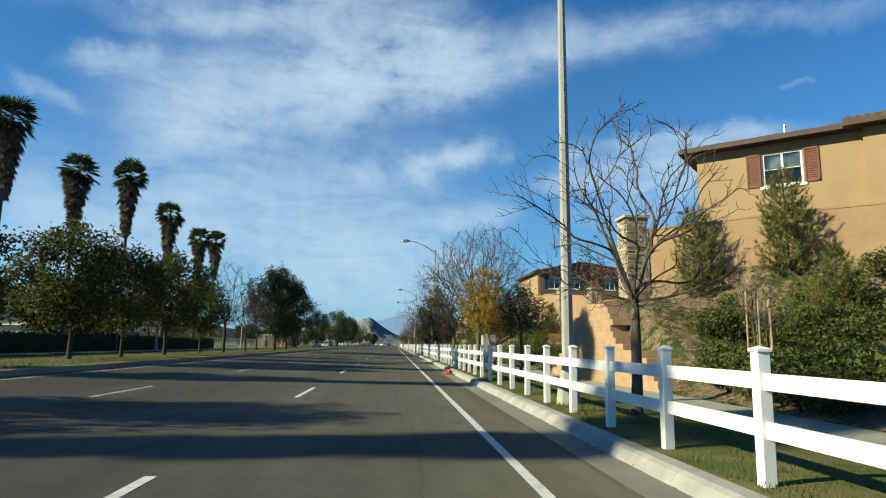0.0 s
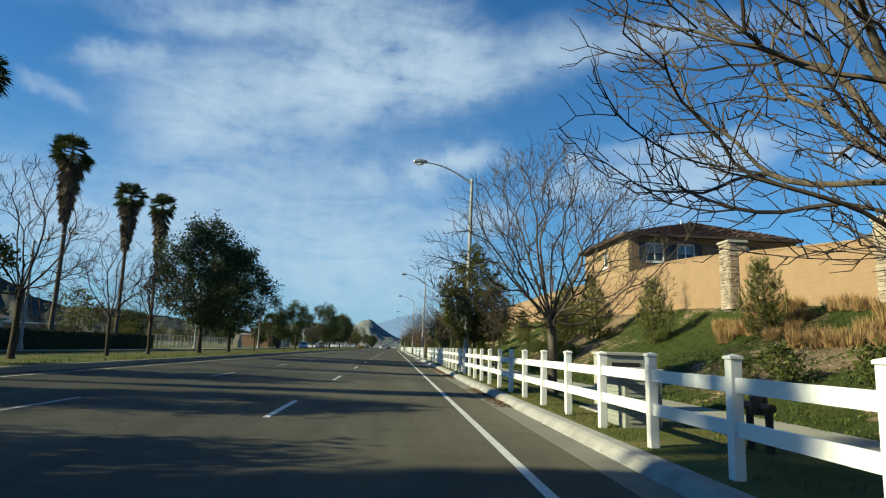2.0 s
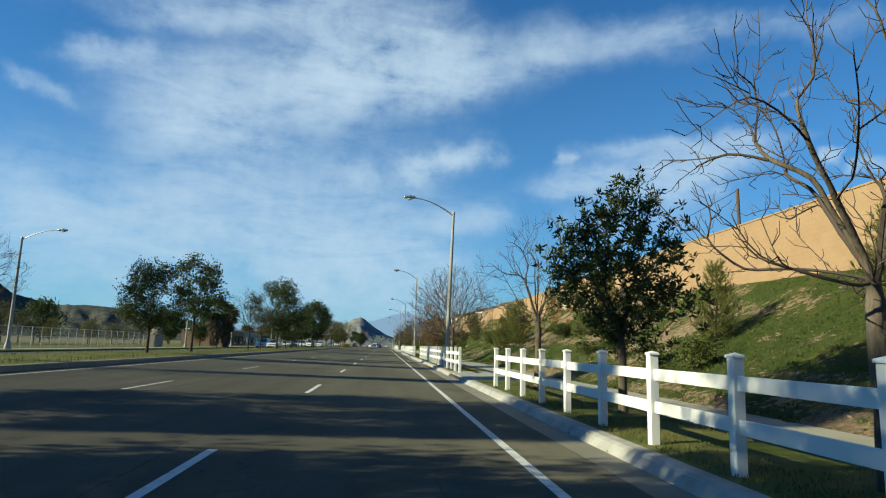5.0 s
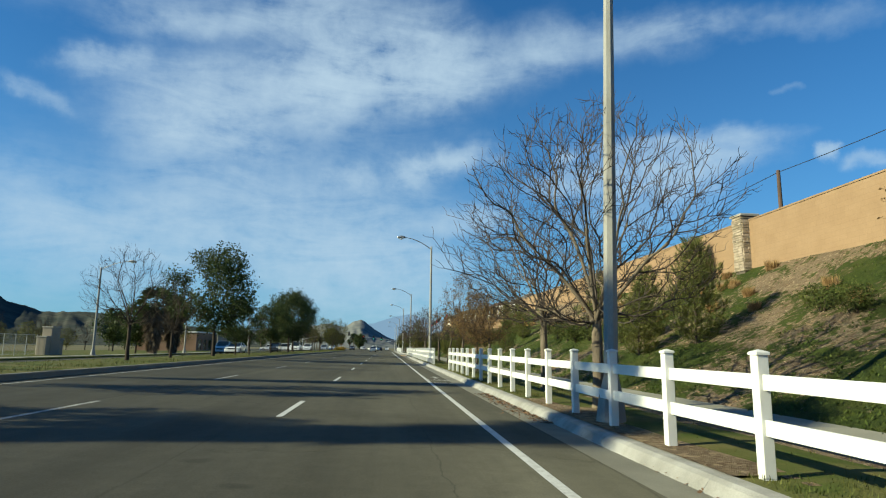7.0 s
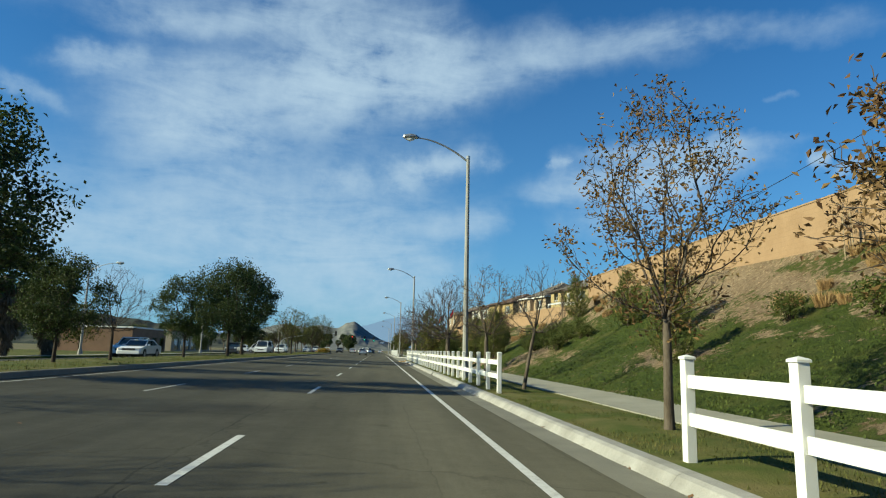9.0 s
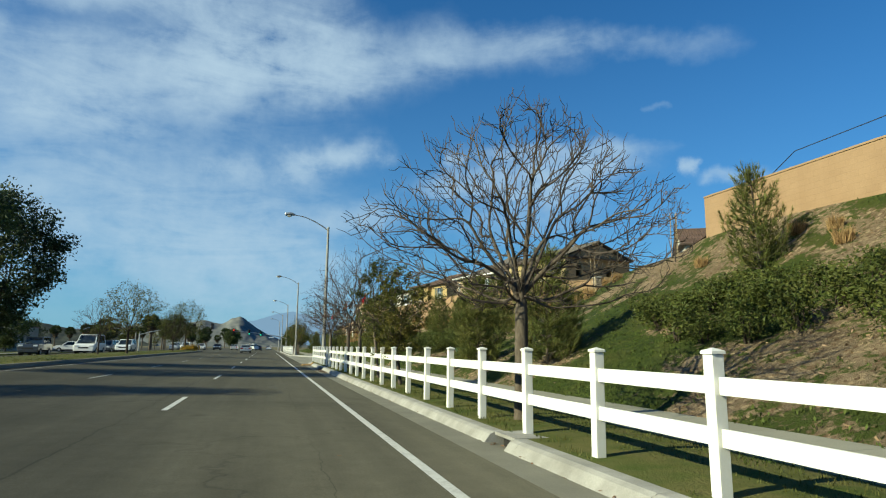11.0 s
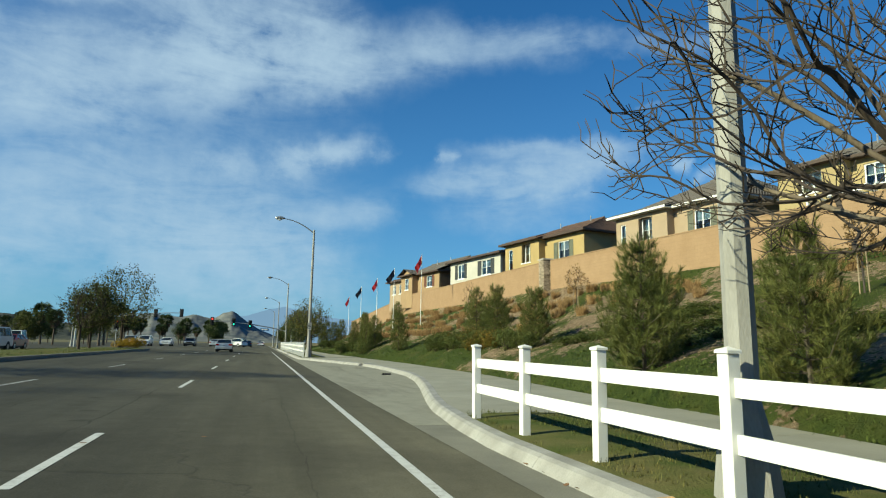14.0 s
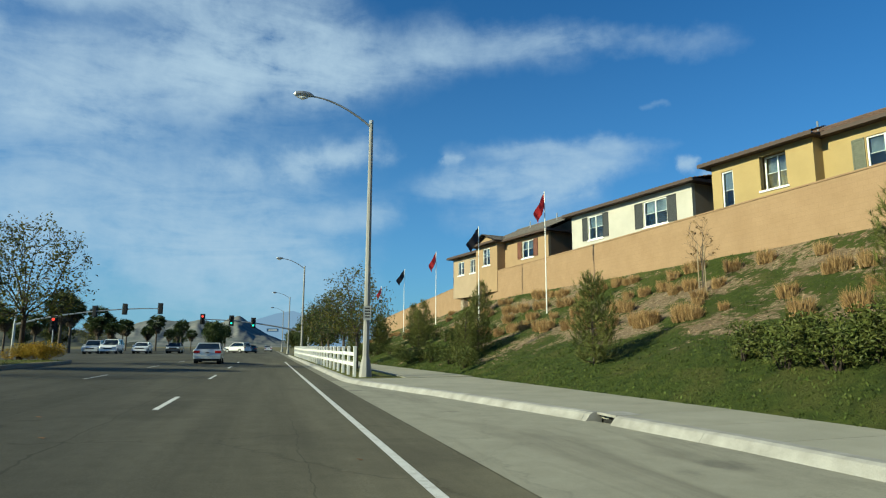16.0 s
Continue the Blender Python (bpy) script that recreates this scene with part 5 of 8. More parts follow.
leaf_tree("green evergreen tree on the verge", 71, 4.8, 83.5, 4.8, 1.6, 7, 1.6, 0.09, "leaf_green", leaves="whorl", total=900, per_tip=8, leaf_size=(0.17, 0.05), clump=0.16)
bare_tree(73, 4.8, 90.6, 5.6, 2.2, 6, 2.2, 0.10)
bare_tree(79, 4.5, 113.5, 7.0, 3.3, 9, 1.9, 0.125, bark="bark_pale", count=540, spur=1.2, tip=0.0064)
bare_tree(83, 4.75, 119.1, 6.2, 2.6, 8, 2.1, 0.115, leaves="loose", leaf_mat="leaf_brown", total=40, per_tip=4, leaf_size=(0.09, 0.06), bark="bark_pale", count=420)
leaf_tree(dry, 89, 4.75, 129.3, 4.05, 1.3, 7, 1.6, 0.055, "leaf_brown", leaves="loose", bark="bark_pale", total=1500, per_tip=3, leaf_size=(0.075, 0.04), clump=0.07, off=(-0.3, 0.0))
leaf_tree(dry, 97, 4.9, 134.5, 4.2, 1.4, 7, 1.7, 0.06, "leaf_brown", leaves="loose", total=1200, per_tip=3, leaf_size=(0.09, 0.045), clump=0.07)
leaf_tree("slender tree with thinning dry brown leaves", 101, 4.85, 140.5, 6.0, 1.9, 7, 1.9, 0.08, "leaf_brown", leaves="loose", total=1100, per_tip=3, leaf_size=(0.10, 0.05), clump=0.06)
bare_tree(103, 4.9, 151.5, 4.4, 1.3, 4, 2.0, 0.06, lean=(0.18, -0.05))
bare_tree(107, 4.8, 158.5, 5.4, 2.0, 6, 2.1, 0.09, leaves="loose", leaf_mat="leaf_brown", total=150, per_tip=3, leaf_size=(0.11, 0.05))
bare_tree(109, 4.25, 169.75, 5.8, 2.9, 8, 2.2, 0.13, count=420, waist=0.36, spur=1.2, tip=0.0074)
leaf_tree("bushy green evergreen with long narrow leaves", 113, 4.25, 180.2, 3.95, 1.2, 9, 1.15, 0.06, "leaf_olive", leaves="whorl", total=800, per_tip=11, leaf_size=(0.125, 0.034), clump=0.09, lean=(-0.15, 0.0))
leaf_tree("tall thin evergreen with a leaning pale trunk", 127, 4.35, 185.1, 5.0, 1.05, 7, 2.1, 0.055, "leaf_median", leaves="whorl", bark="bark_pale", total=560, per_tip=7, leaf_size=(0.095, 0.036), lean=(-0.12, 0.02), clump=0.07, count=120, lobes=9, where="tips")
bare_tree(131, 4.3, 190.5, 6.5, 2.8, 7, 2.2, 0.095, count=250, spur=0.9, bend=0.10, waist=0.33, low=0.3, tip=0.0068)
leaf_tree("bare tree hung with dry reddish pods on the verge", 137, 4.35, 195.5, 5.9, 2.8, 9, 2.2, 0.105, "leaf_red", leaves="loose", total=150, per_tip=7, leaf_size=(0.07, 0.045), clump=0.02, where="tips", count=330, spur=0.6)
bare_tree(139, 4.35, 206.1, 5.2, 2.5, 10, 2.2, 0.11, "bare round-headed tree beside a lamp column", bark="bark_pale", count=520)
# beyond the bus bay
for i, (x, y, h) in enumerate(((5.0, 268, 5.8), (5.2, 276, 5.2), (4.9, 284, 6.0), (5.1, 293, 5.5))):
    tree("tree", "half-bare street tree behind the far fence", 150 + i, (x, y, TZ), h, 2.2, 6, 1.9, 0.09, leaves="loose", leaf_mat="leaf_green" if i % 2 else "leaf_olive", total=850, per_tip=3, leaf_size=(0.16, 0.08), group=VERGE_TREES)

# ---- median trees ----
MED = "trees on the median"
MZ = 0.5
leafy = "broad green-leaved street tree on the grassed median"
kit = {}
kit["green"] = tree("tree", leafy, 201, (-13.6, 32.4, MZ), 5.7, 2.7, 8, 1.5, 0.09, leaves="loose", leaf_mat="leaf_median", bark="bark_dark", total=1900, per_tip=4, leaf_size=(0.19, 0.105), clump=0.17, group=MED, count=200, lobes=14, waist=0.5)
kit["big"] = tree("tree", "large dark evergreen tree on the grassed median", 207, (-13.5, 72.8, MZ), 9.6, 4.0, 9, 1.7, 0.16, leaves="loose", leaf_mat="leaf_deep", bark="bark_dark", total=3000, per_tip=6, leaf_size=(0.21, 0.12), clump=0.17, group=MED, count=330, lobes=22, waist=0.5)
kit["olive"] = tree("tree", leafy, 211, (-13.5, 150.2, MZ), 8.8, 3.9, 9, 2.1, 0.13, leaves="loose", leaf_mat="leaf_green", bark="bark_dark", total=2300, per_tip=5, leaf_size=(0.2, 0.11), clump=0.17, group=MED, count=290, lobes=20, waist=0.5)
kit["bare"] = tree("tree", "bare street tree on the grassed median", 217, (-13.5, 58.6, MZ), 6.0, 2.6, 7, 1.9, 0.09, group=MED, bark="bark_dark", count=210, spur=1.2)
kit["brown"] = tree("tree", "street tree with thinning brown-green leaves", 223, (-13.3, 226.4, MZ), 7.0, 3.0, 8, 2.1, 0.11, leaves="loose", leaf_mat="leaf_olive", bark="bark_dark", total=950, per_tip=3, leaf_size=(0.18, 0.09), clump=0.10, group=MED, count=250)
kit["open"] = tree("tree", "slender street tree with sparse tufts of leaves", 229, (-13.5, 116.0, MZ), 7.0, 2.5, 6, 2.3, 0.085, leaves="loose", leaf_mat="leaf_green", bark="bark_dark", total=620, per_tip=6, leaf_size=(0.2, 0.11), clump=0.13, group=MED, count=90, lobes=10, waist=0.52)
for kind, x, y, sc, rot in (("green", -13.8, 38.9, 1.12, 70), ("green", -14.2, 47.2, 0.95, 160), ("green", -13.8, 27.7, 1.05, 290), ("green", -13.9, 19.0, 0.9, 210), ("green", -14.0, 8.5, 1.05, 20), ("green", -14.0, -3.0, 1.0, 100),
                            ("bare", -13.7, 64.2, 1.0, 80), ("bare", -13.5, 51.2, 1.25, 200), ("big", -13.6, 81.0, 0.94, 130), ("bare", -14.0, 92.5, 0.8, 30),
                            ("olive", -13.8, 108.7, 0.62, 190), ("bare", -13.5, 134.0, 1.0, 300), ("bare", -13.8, 141.5, 0.85, 250), ("olive", -13.6, 157.9, 0.54, 200), ("bare", -13.6, 163.4, 0.8, 10),
                            ("olive", -13.5, 187.6, 0.98, 300), ("bare", -13.8, 217.8, 0.8, 120), ("big", -14.3, 197.0, 0.95, 40), ("bare", -13.3, 257.0, 0.9, 60),
                            ("brown", -13.6, 273.6, 1.22, 200), ("green", -14.2, 264.0, 1.0, 110), ("olive", -13.8, 176.0, 0.68, 45)):
    copy_thing(kit[kind], pose(x, y, MZ, 0, 0, rot) @ Matrix.Scale(sc, 4))


FAR = "trees far across the valley"
far_kit = {}
far_kit["green"] = tree("tree", "dense green tree far from the road", 301, (-34.5, 12.0, 0.15), 5.7, 2.8, 6, 1.3, 0.09, leaves="loose", leaf_mat="leaf_median", bark="bark_dark", total=1500, per_tip=2, leaf_size=(0.34, 0.19), clump=0.22, group=FAR, count=90, lobes=12, waist=0.5, spur=0.3)
far_kit["olive"] = tree("tree", "tall dark green tree far from the road", 311, (-38.0, 76.0, 0.15), 8.8, 3.8, 7, 1.9, 0.13, leaves="loose", leaf_mat="leaf_green", bark="bark_dark", total=1700, per_tip=2, leaf_size=(0.44, 0.24), clump=0.26, group=FAR, count=100, lobes=16, waist=0.5, spur=0.3)
far_kit["bare"] = tree("tree", "bare tree far from the road", 317, (-36.0, 84.0, 0.15), 6.0, 2.6, 7, 1.7, 0.09, group=FAR, bark="bark_dark", count=110, spur=0.7, tip=0.008)
far_kit["brown"] = tree("tree", "half-bare brownish tree far from the road", 323, (-37.0, 104.0, 0.15), 7.0, 3.0, 7, 2.0, 0.11, leaves="loose", leaf_mat="leaf_olive", bark="bark_dark", total=800, per_tip=2, leaf_size=(0.3, 0.16), clump=0.2, group=FAR, count=110, spur=0.5)


def plant_far(rows):
    """Trees beyond the opposite carriageway and past the junction."""
    for kind, x, y, sc, rot in rows:
        copy_thing(far_kit[kind], pose(x, y, 0.05 if x > 0 else (0.15 if y < 262 and x > -60 else (0.0 if y > 273 and x > -70 else -0.42)), 0, 0, rot) @ Matrix.Scale(sc, 4))


plant_far((("green", -34.5, 20, 1.4, 0), ("green", -35, 29, 1.5, 50), ("green", -36, 38, 1.5, 90), ("green", -35, 46, 1.4, 20), ("green", -36, 54, 1.4, 200), ("green", -36, 66, 1.4, 30), ("green", -36, 74, 1.4, 130), ("olive", -37, 82, 0.95, 80), ("bare", -36, 95, 1.2, 30), ("bare", -40, 118, 1.1, 70)))
plant_far((("olive", -33, 186, 0.8, 60), ("brown", -34, 205, 0.8, 10), ("olive", -36, 262, 0.8, 60), ("olive", -13, 402, 0.9, 240), ("olive", -14, 430, 0.9, 100)))
plant_far((("olive", -48, 292, 0.8, 30), ("brown", -56, 305, 0.9, 100), ("green", -40, 332, 1.1, 50), ("olive", -58, 340, 0.9, 200), ("green", -70, 322, 1.3, 10), ("olive", -80, 345, 1.0, 70), ("brown", -34, 372, 0.9, 300), ("green", -45, 390, 1.3, 250), ("olive", -62, 420, 1.1, 160), ("olive", -30, 470, 1.0, 20), ("brown", -90, 380, 1.1, 120)))
plant_far((("olive", -48, 215, 0.9, 30), ("bare", -58, 212, 1.0, 0), ("brown", -64, 224, 0.75, 40), ("bare", -55, 205, 0.9, 80), ("brown", -66, 236, 0.7, 120), ("bare", -60, 231, 1.1, 160), ("bare", -52, 223, 0.8, 200), ("brown", -76, 240, 0.9, 240), ("bare", -47, 193, 0.7, 280), ("brown", -50, 150, 0.65, 20), ("bare", -56, 172, 0.95, 60), ("bare", -53, 188, 1.0, 100), ("brown", -61, 191, 0.7, 140), ("bare", -50, 165, 0.8, 180), ("bare", -47, 178, 0.75, 220), ("brown", -58, 199, 0.6, 260), ("bare", -66, 208, 1.0, 300), ("green", -55, 160, 1.2, 90), ("brown", -62, 178, 1.0, 10), ("olive", -70, 205, 1.1, 200), ("green", -52, 108, 1.2, 70), ("olive", -60, 250, 1.0, 140)))
plant_far((("green", 6.5, 312, 1.1, 20), ("olive", 8, 375, 0.8, 70), ("green", 7, 395, 1.0, 160), ("olive", 8, 420, 0.8, 220)))


# ---- palms ----
def fan(shape, p, d, rnd, length, blades=9, spread=1.25):
    """A fan frond on a stalk."""
    d = d.normalized()
    side = d.cross(Vector((0, 0, 1)))
    side = side.normalized() if side.length > 0.05 else Vector((1, 0, 0))
    side.rotate(Matrix.Rotation(rnd.uniform(-0.4, 0.4), 3, d))
    stalk = p + d * length * 0.45
    shape.add([tuple(p - side * 0.015), tuple(p + side * 0.015), tuple(stalk + side * 0.012), tuple(stalk - side * 0.012)], [(0, 1, 2, 3)])
    for k in range(blades):
        a = spread * (2 * k / (blades - 1) - 1)
        bd = (d * math.cos(a) + side * math.sin(a)).normalized()
        w = bd.cross(side.cross(d)).normalized() * 0.055
        tip = stalk + bd * length * 0.6 * rnd.uniform(0.85, 1.05) - Vector((0, 0, 0.12 * length * rnd.uniform(0.3, 1.2)))
        mid = stalk + bd * length * 0.33
        shape.add([tuple(stalk), tuple(mid + w), tuple(tip), tuple(mid - w)], [(0, 1, 2), (0, 2, 3)])


def palm(seed, at, height, skirt, label, trunk_r=0.24, crown_r=1.0, group="palms"):
    rnd = random.Random(seed)
    p = thing("palm_tree", label, "palm tree", at, rnd.uniform(0, 360), group)
    bow = rnd.uniform(-0.3, 0.3)
    pts = [Vector((bow * math.sin(u * 3), 0, -0.2 + (height + 0.2) * u)) for u in (0, 0.04, 0.25, 0.5, 0.75, 1)]
    part("trunk", Shape().tube(pts, [trunk_r * k for k in (1.5, 1.15, 0.95, 0.85, 0.8, 0.78)], 8), M["bark"], p, smooth=True)
    top = pts[-1]
    s = Shape()
    for k in range(66):
        a, e = rnd.uniform(0, 6.283), rnd.uniform(-0.75, 1.35)
        fan(s, top + Vector((0, 0, rnd.uniform(-0.3, 0.2))), Vector((math.cos(a) * math.cos(e), math.sin(a) * math.cos(e), math.sin(e))), rnd, 2.15 * crown_r * rnd.uniform(0.85, 1.1))
    part("crown", s, M["frond"], p)
    s = Shape()
    for k in range(int(skirt * 42)):
        z = -skirt * (k / (skirt * 42)) ** 0.9
        a = rnd.uniform(0, 6.283)
        out = Vector((math.cos(a), math.sin(a), 0))
        fan(s, top + Vector((0, 0, z)) + out * (trunk_r * 0.6), out * rnd.uniform(0.5, 1.35) * (1 + z / (skirt * 1.3)) + Vector((0, 0, -1)), rnd, 1.9 * crown_r * rnd.uniform(0.7, 1.05) * (1 + 0.45 * z / skirt), 7, 0.7)
    part("skirt", s, M["frond_dead"], p, "hanging skirt of dead brown fronds")
    return p


tall = "tall fan palm with a thick skirt of dead fronds"
p0 = palm(5, (-32.4, 52.0, 0.2), 19.7, 6.4, tall)
p1 = palm(6, (-33.2, 65.1, 0.2), 18.9, 6.2, tall)
for i, (x, y, z) in enumerate(((-31.8, 74.0, 20.4), (-32.2, 89.0, 19.6), (-32.2, 103.0, 17.8), (-33.4, 116.4, 20.3), (-32, 39.0, 19.5), (-32, 26.5, 19.2), (-31, 14.4, 19), (-31.3, 1.0, 18.6))):
    copy_thing((p0, p1)[i % 2], pose(x, y, 0.2, 0, 0, 47 * i) @ Matrix.Diagonal((1, 1, z / 19.3, 1)))
short = palm(9, (-29.5, 182.2, 0.2), 6.4, 5.2, "squat palm wrapped in a shaggy brown skirt", 0.45, 1.25)
copy_thing(short, pose(-29.3, 188.9, 0.2, 0, 0, 100) @ Matrix.Scale(0.95, 4))
mid = palm(10, (-29.7, 337.0, -0.2), 7.6, 2.0, "fan palm beside the junction", 0.24, 1.15, "palms at the junction")
for i, (x, y, top) in enumerate(((-31.0, 347, 11.0), (-30.5, 362, 10.3), (-33.0, 382, 11.9), (-32.5, 397, 10.5), (-27.5, 407, 13.0), (-24.0, 427, 12.4), (-18.0, 447, 12.7), (-44, 352, 10.5), (-52, 366, 11.5), (-60, 380, 10.5), (-38, 420, 12.0), (-48, 430, 12.5), (-70, 400, 11.0), (-14.5, 470, 12.5), (-60, 318, 9.5), (-66, 330, 10.0), (-26.0, 352, 8.2), (-29.0, 356, 7.6), (-22.5, 366, 8.0), (-19.5, 372, 7.4), (-25.0, 380, 8.6), (-16.5, 384, 7.8), (-20.5, 392, 8.4), (-36.0, 356, 8.0), (-40.0, 346, 8.6), (-34.5, 342, 7.4))):
    copy_thing(mid, pose(x, y, -0.2, 0, 0, 53 * i) @ Matrix.Scale(top / 11.2 * (1.0 if y < 365 and x < -28 else (0.78 if y < 395 else 0.85)), 4))


# ---- hedge beyond the opposite carriageway ----
def leaf_mass(rnd, x0, x1, y0, y1, z0, z1, count, size, round_top=0.25):
    s = Shape()
    for _ in range(count):
        u, v = rnd.random(), rnd.random()
        side = rnd.random()
        x, y, z = x0 + (x1 - x0) * u, y0 + (y1 - y0) * v, z0 + (z1 - z0) * rnd.random()
        if side < 0.4:
            x = x1 - abs(rnd.gauss(0, 0.06))
        elif side < 0.8:
            z = z1 - abs(rnd.gauss(0, 0.08)) + 0.1 * noise.noise((x, y * 0.7, 3))
        leaf(s, Vector((x, y, z)), rnd, size * rnd.uniform(0.7, 1.2), size * 0.5)
    return s


rnd = random.Random(12)
for y0, y1 in ((-30, 0), (0, 30), (30, 60), (60, 90), (90, 113.5)):
    h = thing("hedge", "long clipped dark green hedge behind the footpath", "hedge", (0, 0, 0), group="hedges")
    part("body", Shape().box(-33.3, y0, 0.1, -31.75, y1, 1.85), M["hedge"], h)
    part("foliage", leaf_mass(rnd, -33.4, -31.65, y0, y1, 0.2, 1.98, 4200, 0.2), M["hedge"], h)

# ---- shrubs, young pines and dry grasses on the bank ----
def on_bank(x, y):
    x0, x1 = path_out(y) - 0.05, wall_x(y)
    return slope_point(max(0.0, min(1.0, (x - x0) / (x1 - x0))), y).z


def pine(seed, at, height, width, shoots=5, needle=(0.0068, 1.45), label="shaggy young pine on the bank", group="young pines"):
    """A young pine: tiers of branches that turn up at their ends, thick with side shoots and long needles."""
    rnd = random.Random(seed)
    p = thing("pine_tree", label, "pine tree", at, 0, group)
    wood, s = Shape(), Shape()
    wood.tube([(0, 0, -0.3), (0.03, 0.02, height * 0.5), (0, 0, height * 0.97)], [0.055, 0.035, 0.01], 6)

    def brush(q0, q1, count, long=1.0):
        """Needles that stand off a shoot all round, swept towards its end."""
        ax = (q1 - q0).normalized()
        side = ax.orthogonal().normalized()
        for _ in range(int(count * needle[1])):
            side.rotate(Matrix.Rotation(rnd.uniform(0.5, 3.0), 3, ax))
            q = q0.lerp(q1, rnd.random() ** 0.8)
            d = (ax * rnd.uniform(0.6, 1.9) + side + Vector((0, 0, 0.2))).normalized()
            w = d.cross(ax).normalized() * needle[0]
            s.add([tuple(q - w), tuple(q + w), tuple(q + d * rnd.uniform(0.12, 0.23) * long)], [(0, 1, 2)])

    tiers = int(height / 0.25)
    for t in range(tiers):
        u = 0.02 + 0.90 * t / tiers
        n = 7 if u < 0.6 else 5
        for k in range(n):
            a = t * 1.9 + 6.283 * k / n + rnd.uniform(-0.4, 0.4)
            reach = width * min(1.0, 0.70 + 1.3 * u) * (1 - u ** 2.1) * rnd.uniform(0.62, 1.12)
            out = Vector((math.cos(a), math.sin(a), 0))
            b0 = Vector((0, 0, height * u))
            b1 = b0 + out * reach * 0.65 + Vector((0, 0, reach * rnd.uniform(0.05, 0.25)))
            b2 = b0 + out * reach + Vector((0, 0, reach * rnd.uniform(0.28, 0.55)))
            wood.tube([b0, b1, b2], [0.014, 0.009, 0.004], 3, cap=False)
            brush(b0.lerp(b1, 0.3), b1, int(10 + 16 * reach))
            brush(b1, b2, 20)
            brush(b2, b2 + (out * 0.35 + Vector((0, 0, 1))).normalized() * rnd.uniform(0.12, 0.3), 22)
            for j in range(2 + int(reach * shoots)):
                q = b0.lerp(b1, rnd.uniform(0.4, 1.0)) if rnd.random() < 0.5 else b1.lerp(b2, rnd.random())
                side = Vector((-out.y, out.x, 0)) * rnd.choice((-1, 1)) * rnd.uniform(0.05, 0.28)
                brush(q, q + side + out * rnd.uniform(-0.02, 0.14) + Vector((0, 0, rnd.uniform(0.08, 0.34))), 20, 1.15)
    for _ in range(3):
        q = Vector((rnd.gauss(0, 0.07), rnd.gauss(0, 0.07), height * 0.8))
        brush(q, q + Vector((rnd.gauss(0, 0.05), rnd.gauss(0, 0.05), height * rnd.uniform(0.12, 0.2))), 36)
    part("trunk", wood, M["bark"], p)
    part("crown", s, M["needle"], p)
    return p


PINES = ((13.8, 242.5, 3.3, 0.95, 3, (0.010, 0.8)), (12.6, 235.6, 3.3, 1.05, 5, (0.0048, 1.9)), (8.45, 206.5, 3.4, 1.15, 6, (0.0048, 1.9)), (10.9, 121.5, 4.0, 1.2, 4, (0.011, 0.75)))
kit_pine = [pine(301 + i, (x, y, on_bank(x, y)), h, w, n, d) for i, (x, y, h, w, n, d) in enumerate(PINES)]
rnd = random.Random(8)


def plant_pines(rows):
    for x, y, h, *which in rows:
        k = which[0] if which else rnd.choice((0, 3))
        copy_thing(kit_pine[k], pose(x, y, on_bank(x, y) - 0.05, rnd.uniform(-3, 3), rnd.uniform(-3, 3), rnd.uniform(0, 360)) @ Matrix.Scale(h / PINES[k][2], 4))


plant_pines(((10.3, 250.5, 3.1), (10.7, 263.2, 3.2), (9.6, 262.2, 2.8), (12.0, 229.3, 2.9, 1), (17.9, 229.0, 2.7, 0), (9.15, 216.7, 3.5, 2), (8.35, 211.1, 3.1, 1), (12.0, 203.2, 3.4, 2), (11.3, 195.6, 2.9, 1), (11.7, 190.5, 3.5, 2), (8.15, 183.6, 4.0, 1), (8.75, 178.3, 4.1, 2), (14.55, 175.1, 3.5, 0)))
plant_pines(((11.5, 127.0, 3.6), (9.8, 124.0, 3.0), (16.3, 131.5, 2.9), (15.4, 113.5, 3.2), (13.5, 138.0, 3.6), (12.3, 70.6, 4.4), (11.0, 69.0, 3.6), (12.2, 64.6, 4.2), (12.1, 55.4, 3.2), (12.7, 47.8, 2.9), (14.4, 77.7, 2.2), (12.0, 84.5, 3.2), (11.5, 92.0, 3.0), (9.0, 36.5, 2.4)))
plant_pines(((13.2, 18.6, 3.7), (10.9, 20.2, 3.4), (12.5, 15.6, 2.6), (16.0, 278, 3.0), (13.5, 286, 3.2), (15, 297, 3.2), (12, 300, 3.4), (10.5, 276, 2.8), (9.2, 284, 3.4), (9.8, 306, 3.6), (11.5, 318, 4.0), (12, 155, 3.0), (9.5, 150, 2.8), (13, 162, 3.2)))


